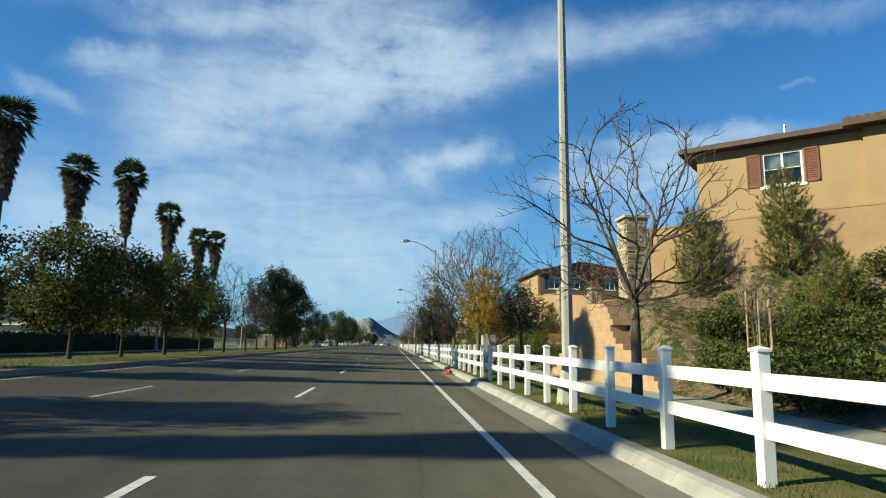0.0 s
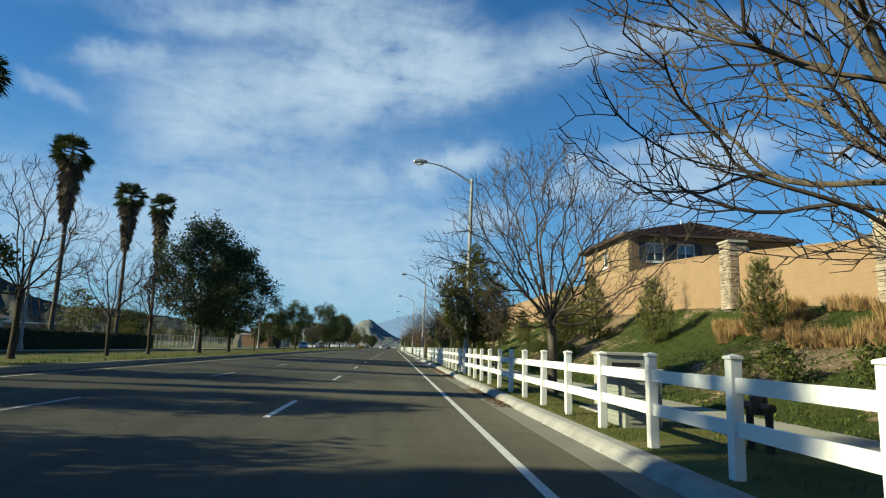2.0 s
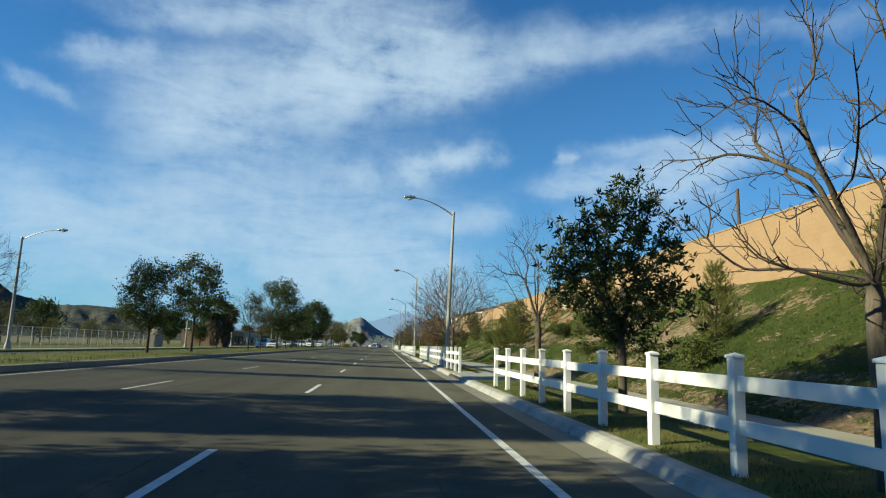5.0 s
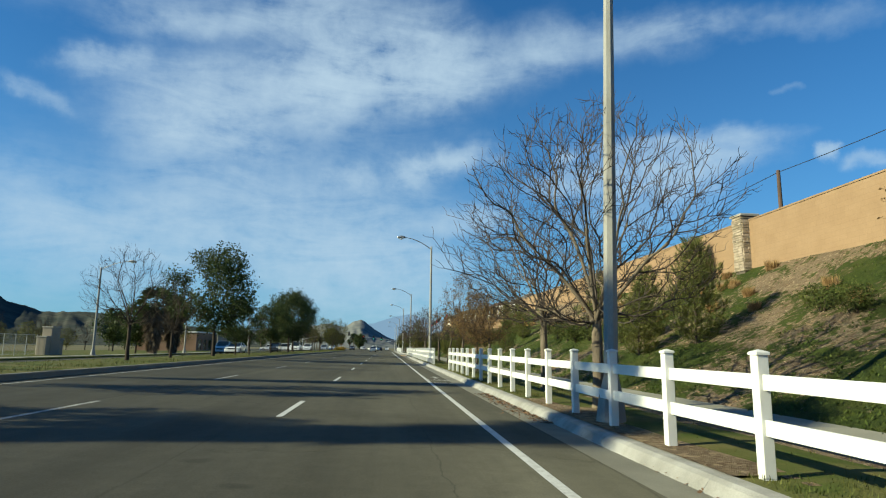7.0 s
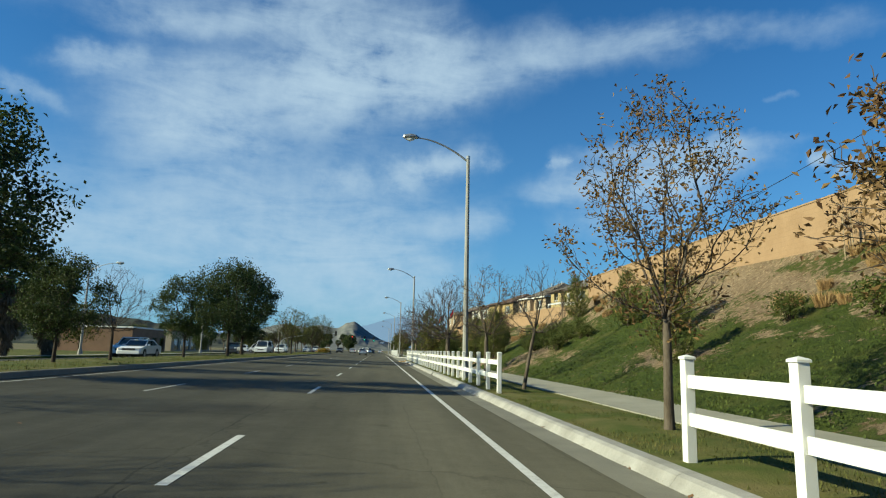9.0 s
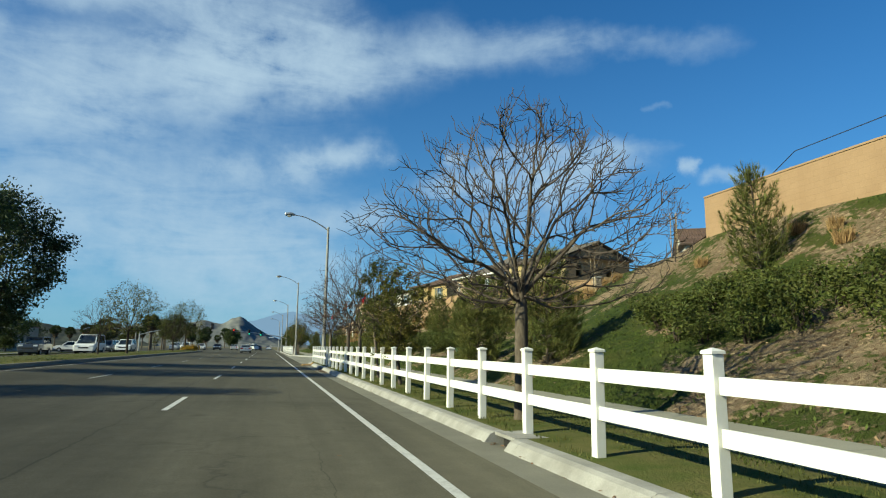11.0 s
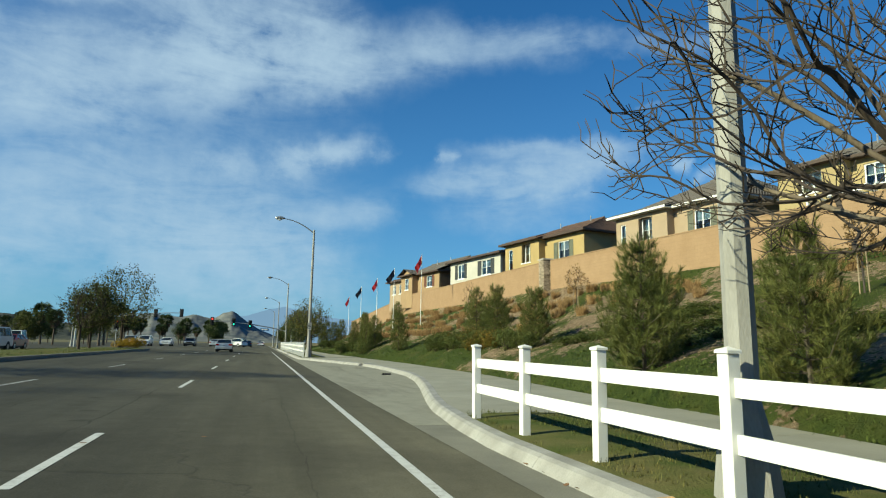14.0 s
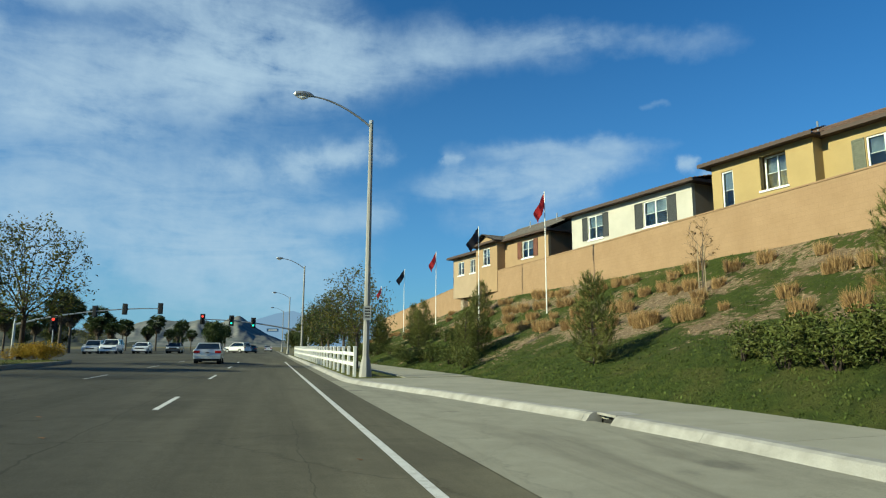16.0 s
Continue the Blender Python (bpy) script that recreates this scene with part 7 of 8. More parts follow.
    if out:
        if roof != "gable" or rise < 1.9:
            tiled_plane(s, (b0 - over, -out - over, z0), (b1 + over * 0.6, -out - over, z0), (b1 + over * 0.6, 0, z0 + 0.42), (b0 - over, 0, z0 + 0.42), rnd=rnd)
        else:
            bm = (b0 + b1) / 2
            tiled_plane(s, (b0 - 0.4, 0.8, z0), (b0 - 0.4, -out - over, z0), (bm, -out - over, z0 + 0.8), (bm, 0.8, z0 + 0.8), rnd=rnd)
            tiled_plane(s, (b1 + 0.4, -out - over, z0), (b1 + 0.4, 0.8, z0), (bm, 0.8, z0 + 0.8), (bm, -out - over, z0 + 0.8), rnd=rnd)
            part("gable", Shape().add([(b0, -out, eave), (b1, -out, eave), (bm, -out, z0 + 0.72), (b0, -out + 0.2, eave), (b1, -out + 0.2, eave), (bm, -out + 0.2, z0 + 0.72)], [(0, 1, 2), (3, 5, 4), (0, 2, 5, 3), (1, 4, 5, 2)]), M[walls], h)
    tagged(part("roof", s, M[tile], h), "", "", "", "stuff")
    f = Shape().box(x0, y0 - 0.03, z0 - 0.12, x1, y0, z0 + 0.05).box(x0 - 0.03, y0, z0 - 0.12, x0, y1, z0 + 0.05).box(x1, y0, z0 - 0.12, x1 + 0.03, y1, z0 + 0.05)
    if out:
        f.box(b0 - over, -out - over - 0.03, z0 - 0.12, b1 + over * 0.6, -out - over, z0 + 0.05).box(b0 - over, -out - over, z0 - 0.1, b1 + over * 0.6, y0 - 0.035, z0 - 0.04)
    part("fascia", f, M[fascia], h)
    for k in range(vents):
        vx = w * (0.3 + 0.4 * k)
        part("vent_pipe", Shape().tube([(vx, ym - 0.9, z1 - 0.6), (vx, ym - 0.9, z1 + 0.25)], [0.05, 0.05], 6), M["steel"], h)
    return h


ROW = Vector((25.5, 248.8, 0))
ROW_D = Vector((0.187, -0.982, 0))
TURN = math.degrees(math.atan2(-0.982, 0.187))
TER = 6.0


def on_row(sv):
    q = ROW + ROW_D * sv
    return (q.x, q.y, TER)


SG, SD, SB = "shutter_green", "shutter_dark", "shutter_brown"
house("yellow stucco house with a brown tile roof and green shutters", on_row(-11.0), TURN, 11.0, 9.0, 5.0, "stucco_yellow", "tile_brown", "fascia_dark",
      [(0.6, 2.5, 1.3, 4.55, None, 1, 0.0), (2.85, 3.05, 4.25, 4.8, None, 2, 0.35), (7.5, 2.95, 9.0, 4.5, SG)], bay=(0, 5.6, 0.7), roof="hip", rise=1.9, side_wall="stucco_gold")
house("white stucco house with a low brown roof and dark shutters", on_row(-23.9), TURN, 10.9, 8.0, 4.72, "stucco_white", "tile_brown", "fascia_dark",
      [(1.8, 2.75, 3.3, 4.4, SD), (7.1, 2.75, 9.0, 4.35, SD)], roof="gable", rise=1.0, side_wall="stucco_buff", side_windows=((2.0, 2.8, 2.9, 4.2),))
house("buff stucco house with a grey hipped roof and white fascia", on_row(4.6), TURN, 9.9, 11.0, 5.0, "stucco_buff", "tile_grey", "fascia_white",
      [(0.45, 2.6, 1.0, 4.5, None, 1, 0.0), (2.3, 2.95, 3.6, 4.7, None, 2, 0.3), (6.7, 3.1, 8.0, 4.6, SG)], bay=(0, 5.0, 0.7), roof="hip", rise=2.9, hip=4.2, side_wall="stucco_buff")
house("golden stucco house with a grey gabled roof and green shutters", on_row(17.9), TURN, 10.9, 9.0, 5.35, "stucco_gold", "tile_grey", "fascia_dark",
      [(1.15, 3.95, 2.5, 5.1, None, 2, 0.3), (4.3, 3.75, 5.3, 5.0), (7.9, 3.6, 9.5, 5.0, SG)], bay=(0, 3.7, 0.7), roof="gable", rise=1.89, side_wall="stucco_tan", side_windows=((1.2, 3.2, 2.0, 4.6), (5.5, 3.2, 6.8, 4.6)))
house("brown stucco house with a dark gabled porch roof", on_row(-36.6), TURN, 9.8, 8.0, 4.2, "stucco_tan", "tile_grey", "fascia_dark",
      [(1.2, 2.4, 2.4, 3.9), (6.2, 2.5, 7.8, 3.9, SB)], bay=(0, 3.6, 0.8), roof="gable", rise=1.95, side_wall="stucco_brown")
house("buff stucco house with a brown tile roof above the wall", on_row(-42.6), TURN, 5.2, 8.0, 3.9, "stucco_buff", "tile_brown", "fascia_dark",
      [(1.0, 2.2, 2.2, 3.5), (3.4, 2.2, 4.4, 3.5)], roof="hip", rise=1.5, hip=2.2)
wh = house("white stucco house with a brown tile roof above the bank", (40.6, 213.0, 8.4), -30, 12.0, 7.0, 3.6, "stucco_white", "tile_brown", "fascia_dark",
           [(1.6, 1.2, 3.4, 2.6), (6.2, 1.2, 8.2, 2.6), (9.8, 1.2, 11.4, 2.6)], roof="gable", rise=2.1, over=0.45)
for a, b, c in ((1.5, 0.6, 2.3), (4.3, 1.4, 5.1)):
    win = house_window(wh, a, b, c, 2.7, -0.14, None, 1)
    win.matrix_basis = Matrix.Translation((0, 7.0, 0)) @ Matrix.Rotation(-math.pi / 2, 4, "Z")
s = Shape()
ring = lambda k, z: [(46 + k * 11 * math.cos(a), 211.5 + k * 13 * math.sin(a), z) for a in (2 * math.pi * i / 24 for i in range(25))]
s.strip(ring(1.5, 5.6), ring(1.0, 8.58)).strip(ring(1.0, 8.58), ring(0.02, 8.62))
solid("knoll", s, M["plain"], "higher ground on which the white house stands", "ground")

# the house on the corner, its front turned across the bank
turn1 = math.degrees(math.atan2(-0.642, 0.767))
house("tan stucco house with a brown tile roof and brown shutters", (12.33, 22.68, 4.3), turn1, 9.5, 9.0, 4.75, "stucco_tan", "tile_brown", "fascia_dark",
      [(2.35, 3.1, 3.7, 4.4, SB)], roof="gable", rise=1.5, over=0.55, bay=(5.6, 9.5, 0.3))
# house with a heavy, uneven tile roof
house("tan stucco house with a rough brown hipped tile roof", (17.0, 81.5, 4.6), -89, 9.9, 13.0, 5.35, "stucco_tan", "tile_brown", "fascia_dark",
      [(4.6, 3.55, 5.5, 4.9, None, 1)], roof="hip", rise=1.7, hip=3.4, side_wall="stucco_brown", side_windows=((1.1, 3.5, 2.5, 4.9), (3.5, 3.5, 4.9, 4.9), (8.0, 3.6, 9.2, 4.9)), rough=0.09)
hh = bpy.data.objects["house.008"]
for a, b in ((1.1, 2.5), (3.5, 4.9), (8.0, 9.2)):
    win = house_window(hh, a, 3.5, b, 4.9, 0, SD)
    win.matrix_basis = Matrix.Translation((9.9, 0.25, 0)) @ Matrix.Rotation(math.pi / 2, 4, "Z")
house("cream house with a rough grey-brown roof behind the boundary wall", (36.5, 74.5, 4.6), -92, 16.0, 9.0, 5.6, "stucco_cream", "tile_grey", "fascia_white",
      [(2.4, 3.7, 4.4, 5.0), (12.3, 3.5, 14.5, 4.8, SG)], bay=(10.6, 16.0, 1.2), roof="gable", rise=2.1, rough=0.09)
pc = thing("patio_cover", "white slatted patio cover beside the golden house", "pergola", on_row(20.6), TURN)
part("beam", Shape().box(0, -2.6, 3.05, 4.6, -2.5, 3.2), M["frame_white"], pc)
part("beam", Shape().box(0, -0.2, 3.05, 4.6, -0.1, 3.2), M["frame_white"], pc)
for i in range(10):
    part("slat", Shape().box(0.1 + i * 0.48, -2.7, 3.2, 0.18 + i * 0.48, -0.05, 3.3), M["frame_white"], pc)
for x in (0.05, 4.45):
    part("post", Shape().box(x, -2.6, 0, x + 0.1, -2.5, 3.05), M["frame_white"], pc)


# ---- flags along the bank ----
def flag(x, y, top, mat, label, turn, hang):
    z = on_bank(x, y)
    p = thing("flag", label, "flag", (x, y, z), turn, "flags on the bank")
    part("pole", Shape().tube([(0, 0, -0.4), (0, 0, top - z)], [0.04, 0.03], 6), M["frame_white"], p)
    s = Shape()
    n = 8
    L = 1.9
    rows = []
    for j in range(4):
        rows.append([(-L * (i / n) * hang * (1 - 0.12 * j), 0.14 * math.sin(i * 1.1 + j * 0.4) * i / n, top - z - 0.08 - j * 0.3 - L * (i / n) ** 1.1 * (0.75 - 0.05 * j)) for i in range(n + 1)])
    for r0, r1 in zip(rows, rows[1:]):
        s.strip(r0, r1)
    part("cloth", s, M[mat], p, smooth=True)


for x, y, top, mat, c in ((15.9, 265.9, 10.75, "flag_red", "red"), (15.0, 275.6, 10.35, "flag_dark", "dark navy"), (15.6, 290.1, 10.6, "flag_red", "red"), (15.7, 305.3, 10.7, "flag_dark", "dark navy"), (16.4, 325.0, 10.4, "flag_red", "red")):
    flag(x, y, top, mat, c + " cloth flag on a thin white pole", 12, 0.42 if c == "red" else 0.55)

# ---- utility poles behind the wall, with a wire ----
def utility_pole(x, y, top):
    p = thing("utility_pole", "dark wooden utility pole behind the wall", "utility pole", (x, y, 5.0), 0, "utility poles")
    part("pole", Shape().tube([(0, 0, 0), (0, 0, top - 5.0)], [0.13, 0.09], 8), M["wood_dark"], p)


for x, y, z in ((19.6, 129.0, 10.5), (19.7, 151.0, 11.0), (19.8, 104.0, 10.8)):
    utility_pole(x, y, z)
pts = []
runs = ((19.8, 104.0, 10.7), (19.6, 129.0, 10.4), (19.7, 151.0, 10.9), (19.8, 178.5, 9.25), (20.2, 182.5, 7.6))
for (xa, ya, za), (xb, yb, zb) in zip(runs, runs[1:]):
    for i in range(9):
        u = i / 8
        pts.append((xa + (xb - xa) * u, ya + (yb - ya) * u, za + (zb - za) * u - 1.4 * (yb - ya > 9) * u * (1 - u)))
solid("cable", Shape().tube(pts, [0.018] * len(pts), 4), M["black"], "sagging black overhead cable", "cable", kind="", smooth=False)

# ---- cabinets and street clutter on the verge ----
c = thing("utility_cabinet", "tall pale metal utility cabinet on a concrete pad", "cabinet", (4.95, 30.3, VERGE_Z))
part("pad", Shape().bevel_box(-0.42, -0.42, -0.1, 0.42, 0.42, 0.07, 0.01), M["concrete"], c)
part("body", Shape().bevel_box(-0.32, -0.32, 0.07, 0.32, 0.32, 1.68, 0.012), M["cabinet"], c)
part("lid", Shape().bevel_box(-0.34, -0.34, 1.683, 0.34, 0.34, 1.73, 0.012), M["cabinet"], c)
part("meter", Shape().tube([(0, -0.325, 1.42), (0.0, -0.40, 1.42)], [0.09, 0.085], 12), M["steel"], c)
part("hasp", Shape().box(0.12, -0.345, 0.9, 0.17, -0.322, 1.05), M["steel"], c)
part("conduit", Shape().tube([(-0.12, 0.05, 1.73), (-0.12, 0.05, 1.82)], [0.04, 0.04], 8), M["steel"], c)
c = thing("vented_cabinet", "low grey-green cabinet with louvred sides", "cabinet", (4.35, 38.4, VERGE_Z))
part("body", Shape().bevel_box(-0.33, -0.45, 0, 0.33, 0.45, 0.95, 0.012), M["cabinet_grey"], c)
part("lid", Shape().bevel_box(-0.36, -0.48, 0.953, 0.36, 0.48, 1.0, 0.012), M["cabinet_grey"], c)
for i in range(11):
    z = 0.1 + i * 0.07
    part("louvre", Shape().add([(-0.345, -0.36, z), (-0.345, 0.36, z), (-0.333, 0.36, z + 0.05), (-0.333, -0.36, z + 0.05)], [(0, 1, 2, 3)]), M["cabinet_grey"], c)
    part("louvre", Shape().add([(-0.26, -0.465, z), (0.26, -0.465, z), (0.26, -0.453, z + 0.05), (-0.26, -0.453, z + 0.05)], [(0, 1, 2, 3)]), M["cabinet_grey"], c)
c = thing("signal_cabinet", "wide pale utility cabinet on a concrete pad", "cabinet", (5.05, 41.0, VERGE_Z))
part("pad", Shape().bevel_box(-0.7, -0.6, -0.1, 0.6, 0.6, 0.06, 0.01), M["concrete"], c)
part("body", Shape().bevel_box(-0.42, -0.42, 0.06, 0.42, 0.42, 1.2, 0.012), M["cabinet"], c)
part("lid", Shape().bevel_box(-0.46, -0.46, 1.203, 0.46, 0.46, 1.27, 0.012), M["cabinet"], c)
part("vent", Shape().box(-0.3, -0.432, 0.85, 0.3, -0.423, 1.05), M["dark"], c)
for x0, n in ((-0.4, 4), (0.05, 3)):
    for i in range(n):
        part("marking", Shape().box(x0 + i * 0.055, -0.428, 0.72, x0 + 0.03 + i * 0.055, -0.424, 0.76), M["dark"], c)
c = thing("backflow_pipe", "dark iron standpipe with a valve", "pipe", (4.95, 35.6, VERGE_Z))
for dy in (-0.22, 0.22):
    part("riser", Shape().tube([(0, dy, -0.1), (0, dy, 0.6)], [0.05, 0.05], 8), M["iron"], c)
part("crossbar", Shape().tube([(0, -0.3, 0.6), (0, 0.3, 0.6)], [0.06, 0.06], 8), M["iron"], c)
part("valve", Shape().tube([(0, 0, 0.5), (0, 0, 0.72), (0, 0, 0.8)], [0.11, 0.11, 0.04], 10), M["iron"], c)

# irrigation boxes in the ground cover
for x, y in ((11.9, 216.6), (9.6, 190.4)):
    box = thing("valve_box", "green plastic irrigation valve box set in the bank", "box", (x, y, on_bank(x, y) - 0.03), 0, "valve boxes")
    part("body", Shape().bevel_box(-0.25, -0.34, -0.2, 0.25, 0.34, 0.08, 0.03), M["box_green"], box)
    part("lid", Shape().bevel_box(-0.22, -0.31, 0.08, 0.22, 0.31, 0.105, 0.012), M["box_green"], box)

# rubbish at the kerb
def crumple(name, label, at, r, h, mat, seed, sx=1.0, sy=1.0):
    bm = bmesh.new()
    bmesh.ops.create_icosphere(bm, subdivisions=3, radius=1.0)
    noise_at = Vector((seed * 3.1, seed * 1.7, 0))
    for v in bm.verts:
        k = 1 + 0.45 * noise.noise(v.co * 1.6 + noise_at) + 0.18 * noise.noise(v.co * 4.5 + noise_at)
        v.co = Vector((v.co.x * r * sx * k, v.co.y * r * sy * k, max(0.0, v.co.z * 0.9 + 0.35) * h * k))
    me = bpy.data.meshes.new(name)
    bm.to_mesh(me)
    bm.free()
    me.materials.append(mat)
    ob = new(name, me)
    ob.location = at
    return tagged(ob, label, "litter")


crumple("cloth", "crumpled orange-red cloth lying in the gutter", (2.95, 30.3, road_z(2.62) - 0.004), 0.2, 0.16, M["cloth_red"], 1, 1.0, 1.5)
crumple("cloth_scrap", "flattened scrap of dark red cloth in the gutter", (3.02, 31.3, road_z(2.62) - 0.004), 0.16, 0.04, M["litter"], 2, 0.8, 2.2)
q = thing("foam_cushion", "tan foam cushion lying in the gutter", "cushion", (2.85, 207.6, road_z(2.62) - 0.006), 8)
s = Shape().bevel_box(-0.4, -0.13, 0, 0.32, 0.13, 0.13, 0.04)
part("slab", s, M["cushion"], q)
part("roll", Shape().tube([(0.36, -0.16, 0.11), (0.36, 0.0, 0.13), (0.36, 0.16, 0.1)], [0.09, 0.11, 0.09], 9), M["cushion"], q)
part("flap", Shape().bevel_box(-0.52, -0.1, 0, -0.38, 0.1, 0.05, 0.015), M["cushion"], q)
q = thing("car_part", "black plastic car part lying in the bus bay", "litter", (5.7, 231.9, road_z(2.62) - 0.02), 4)
part("shell", Shape().bevel_box(-0.22, -0.1, 0, 0.2, 0.1, 0.06, 0.02), M["black"], q)
for i in range(4):
    part("rib", Shape().bevel_box(-0.18 + i * 0.1, -0.08, 0.06, -0.12 + i * 0.1, 0.08, 0.085, 0.008), M["black"], q)
rnd = random.Random(21)
s = Shape()
for _ in range(90):
    y = rnd.uniform(0, 260)
    x = rnd.uniform(-9, 2.5)
    a, L = rnd.uniform(0, 6.28), rnd.uniform(0.02, 0.07)
    s.quad((x, y, road_z(x) + 0.012), (math.cos(a) * L, math.sin(a) * L, 0.004), (-math.sin(a) * L * 0.4, math.cos(a) * L * 0.4, -0.003))
tagged(new("road_debris", s.mesh("road_debris", M["litter"])), "small scraps and dry leaves on the asphalt", "litter", "", "stuff")


# ---- vehicles ----
def vehicle(kind, paint, at, turn, label, group="cars", back="tail"):
    """A parked vehicle that faces +y: body, cabin glass, roof, wheels, lamps, bumpers, plate."""
    spec = {"sedan": (4.7, 1.80, 1.45, [(-2.35, 0.35), (-2.33, 0.72), (-2.28, 0.98), (-1.75, 1.02), (0.95, 0.95), (1.7, 0.90), (2.2, 0.76), (2.35, 0.55), (2.3, 0.3)], (-1.78, -0.95, 0.35, 1.05)),
            "suv": (4.8, 1.92, 1.80, [(-2.4, 0.42), (-2.4, 0.8), (-2.36, 1.1), (-1.9, 1.14), (1.0, 1.1), (1.9, 1.05), (2.3, 0.9), (2.4, 0.65), (2.38, 0.38)], (-2.3, -2.0, 0.25, 1.0)),
            "van": (5.4, 2.05, 2.15, [(-2.7, 0.42), (-2.7, 0.9), (-2.68, 1.2), (-2.3, 1.22), (1.5, 1.2), (2.3, 1.1), (2.62, 0.95), (2.7, 0.7), (2.68, 0.38)], (-2.62, -2.5, 1.0, 1.75)),
            "jeep": (4.3, 1.85, 1.85, [(-2.1, 0.5), (-2.1, 0.9), (-2.08, 1.15), (-1.8, 1.16), (0.6, 1.15), (1.7, 1.14), (2.05, 1.1), (2.1, 0.8), (2.1, 0.5)], (-2.02, -1.9, 0.3, 0.6))}[kind]
    L, W, H, prof, (ra, rb, rc, rd) = spec
    v = thing("car", label, "car", at, turn, group)
    s = Shape()
    layers = [(-W / 2, 0.93, 0.06), (-W / 2 + 0.05, 1.0, 0.0), (W / 2 - 0.05, 1.0, 0.0), (W / 2, 0.93, 0.06)]
    n = len(prof)
    zc = sum(z for _, z in prof) / n
    for x, k, _ in layers:
        s.v += [(x, y * (0.985 if k < 1 else 1), zc + (z - zc) * k) for y, z in prof]
    for l in range(3):
        for i in range(n):
            j = (i + 1) % n
            s.f.append((l * n + i, l * n + j, (l + 1) * n + j, (l + 1) * n + i))
    s.f += [tuple(range(n - 1, -1, -1)), tuple(range(3 * n, 4 * n))]
    body = part("body", s, M[paint], v)
    zb = max(z for _, z in prof) - 0.04
    w0, w1 = W / 2 - 0.08, W / 2 - 0.22
    ring = [(ra, zb, w0), (rb, H - 0.05, w1), (rc, H - 0.05, w1), (rd, zb, w0)]
    g = Shape()
    g.v = [(-w, y, z) for y, z, w in ring] + [(w, y, z) for y, z, w in ring]
    g.f = [(0, 4, 5, 1), (2, 6, 7, 3), (0, 1, 2, 3), (4, 7, 6, 5), (1, 5, 6, 2)]
    part("cabin_glass", g, M["car_glass"], v, "dark tinted glass")
    r = Shape().bevel_box(-w1 - 0.02, rb - 0.05, H - 0.07, w1 + 0.02, rc + 0.05, H, 0.03)
    part("roof", r, M[paint], v)
    for sx in (-1, 1):
        for (ya, za, wa), (yb, z2, wb) in ((ring[0], ring[1]), (ring[3], ring[2])):
            part("pillar", Shape().tube([(sx * wa, ya, za), (sx * (wb + 0.01), yb, z2)], [0.05, 0.045], 5), M[paint], v)
        ym = (rb + rc) / 2
        part("pillar", Shape().tube([(sx * (w0 - 0.0), ym, zb), (sx * (w1 + 0.01), ym, H - 0.05)], [0.04, 0.035], 5), M["black"], v)
        part("mirror", Shape().bevel_box(sx * (W / 2 + 0.08) - 0.09, rd - 0.25, zb - 0.02, sx * (W / 2 + 0.08) + 0.09, rd - 0.12, zb + 0.12, 0.02), M[paint], v)
        for y in (-L * 0.29, L * 0.3):
            wheel = part("wheel", Shape().tube([(sx * (W / 2 - 0.22), y, 0.33), (sx * (W / 2 - 0.2), y, 0.33), (sx * (W / 2 + 0.0), y, 0.33), (sx * (W / 2 + 0.012), y, 0.33)], [0.31, 0.335, 0.335, 0.31], 18), M["tyre"], v)
            part("rim", Shape().tube([(sx * (W / 2 + 0.0), y, 0.33), (sx * (W / 2 + 0.018), y, 0.33)], [0.21, 0.19], 12), M["rim"], wheel)
            part("arch", Shape().tube([(sx * (W / 2 - 0.3), y, 0.36), (sx * (W / 2 + 0.004), y, 0.36)], [0.39, 0.39], 18), M["black"], v)
        yb, zb2 = prof[1][0], prof[2][1] - 0.12
        part("tail_lamp", Shape().bevel_box(sx * (W / 2 - 0.21) - 0.2, yb - 0.02, zb2 - 0.14, sx * (W / 2 - 0.21) + 0.2, yb + 0.12, zb2 + 0.04, 0.02), M["tail"], v)
        yf = prof[-2][0]
        part("headlamp", Shape().bevel_box(sx * (W / 2 - 0.28) - 0.2, yf - 0.2, prof[-2][1] + 0.08, sx * (W / 2 - 0.28) + 0.2, yf + 0.0, prof[-2][1] + 0.24, 0.02), M["headlamp"], v)
    yb, yf = prof[0][0], prof[-2][0]
    part("bumper", Shape().bevel_box(-W / 2 + 0.06, yb - 0.07, 0.36, W / 2 - 0.06, yb + 0.1, 0.62, 0.04), M[paint], v)
    part("bumper", Shape().bevel_box(-W / 2 + 0.06, yf - 0.1, 0.34, W / 2 - 0.06, yf + 0.05, 0.58, 0.04), M[paint], v)
    part("grille", Shape().box(-0.5, yf - 0.05, 0.6, 0.5, yf + 0.03, 0.76), M["black"], v)
    part("plate", Shape().box(-0.17, yb - 0.035, prof[2][1] - 0.3, 0.17, yb - 0.02, prof[2][1] - 0.14), M["plate"], v)
    part("marking", Shape().box(-0.12, yb - 0.04, prof[2][1] - 0.25, 0.12, yb - 0.036, prof[2][1] - 0.19), M["black"], v)
    part("underbody", Shape().box(-W / 2 + 0.1, -L / 2 + 0.15, 0.2, W / 2 - 0.1, L / 2 - 0.15, 0.42), M["black"], v)
    return v


def lane_z(x):
    return road_z(x) if x > -10.6 else lerp_table([(-27.6, 0.06), (-21, 0.27), (-17, 0.33)], x)


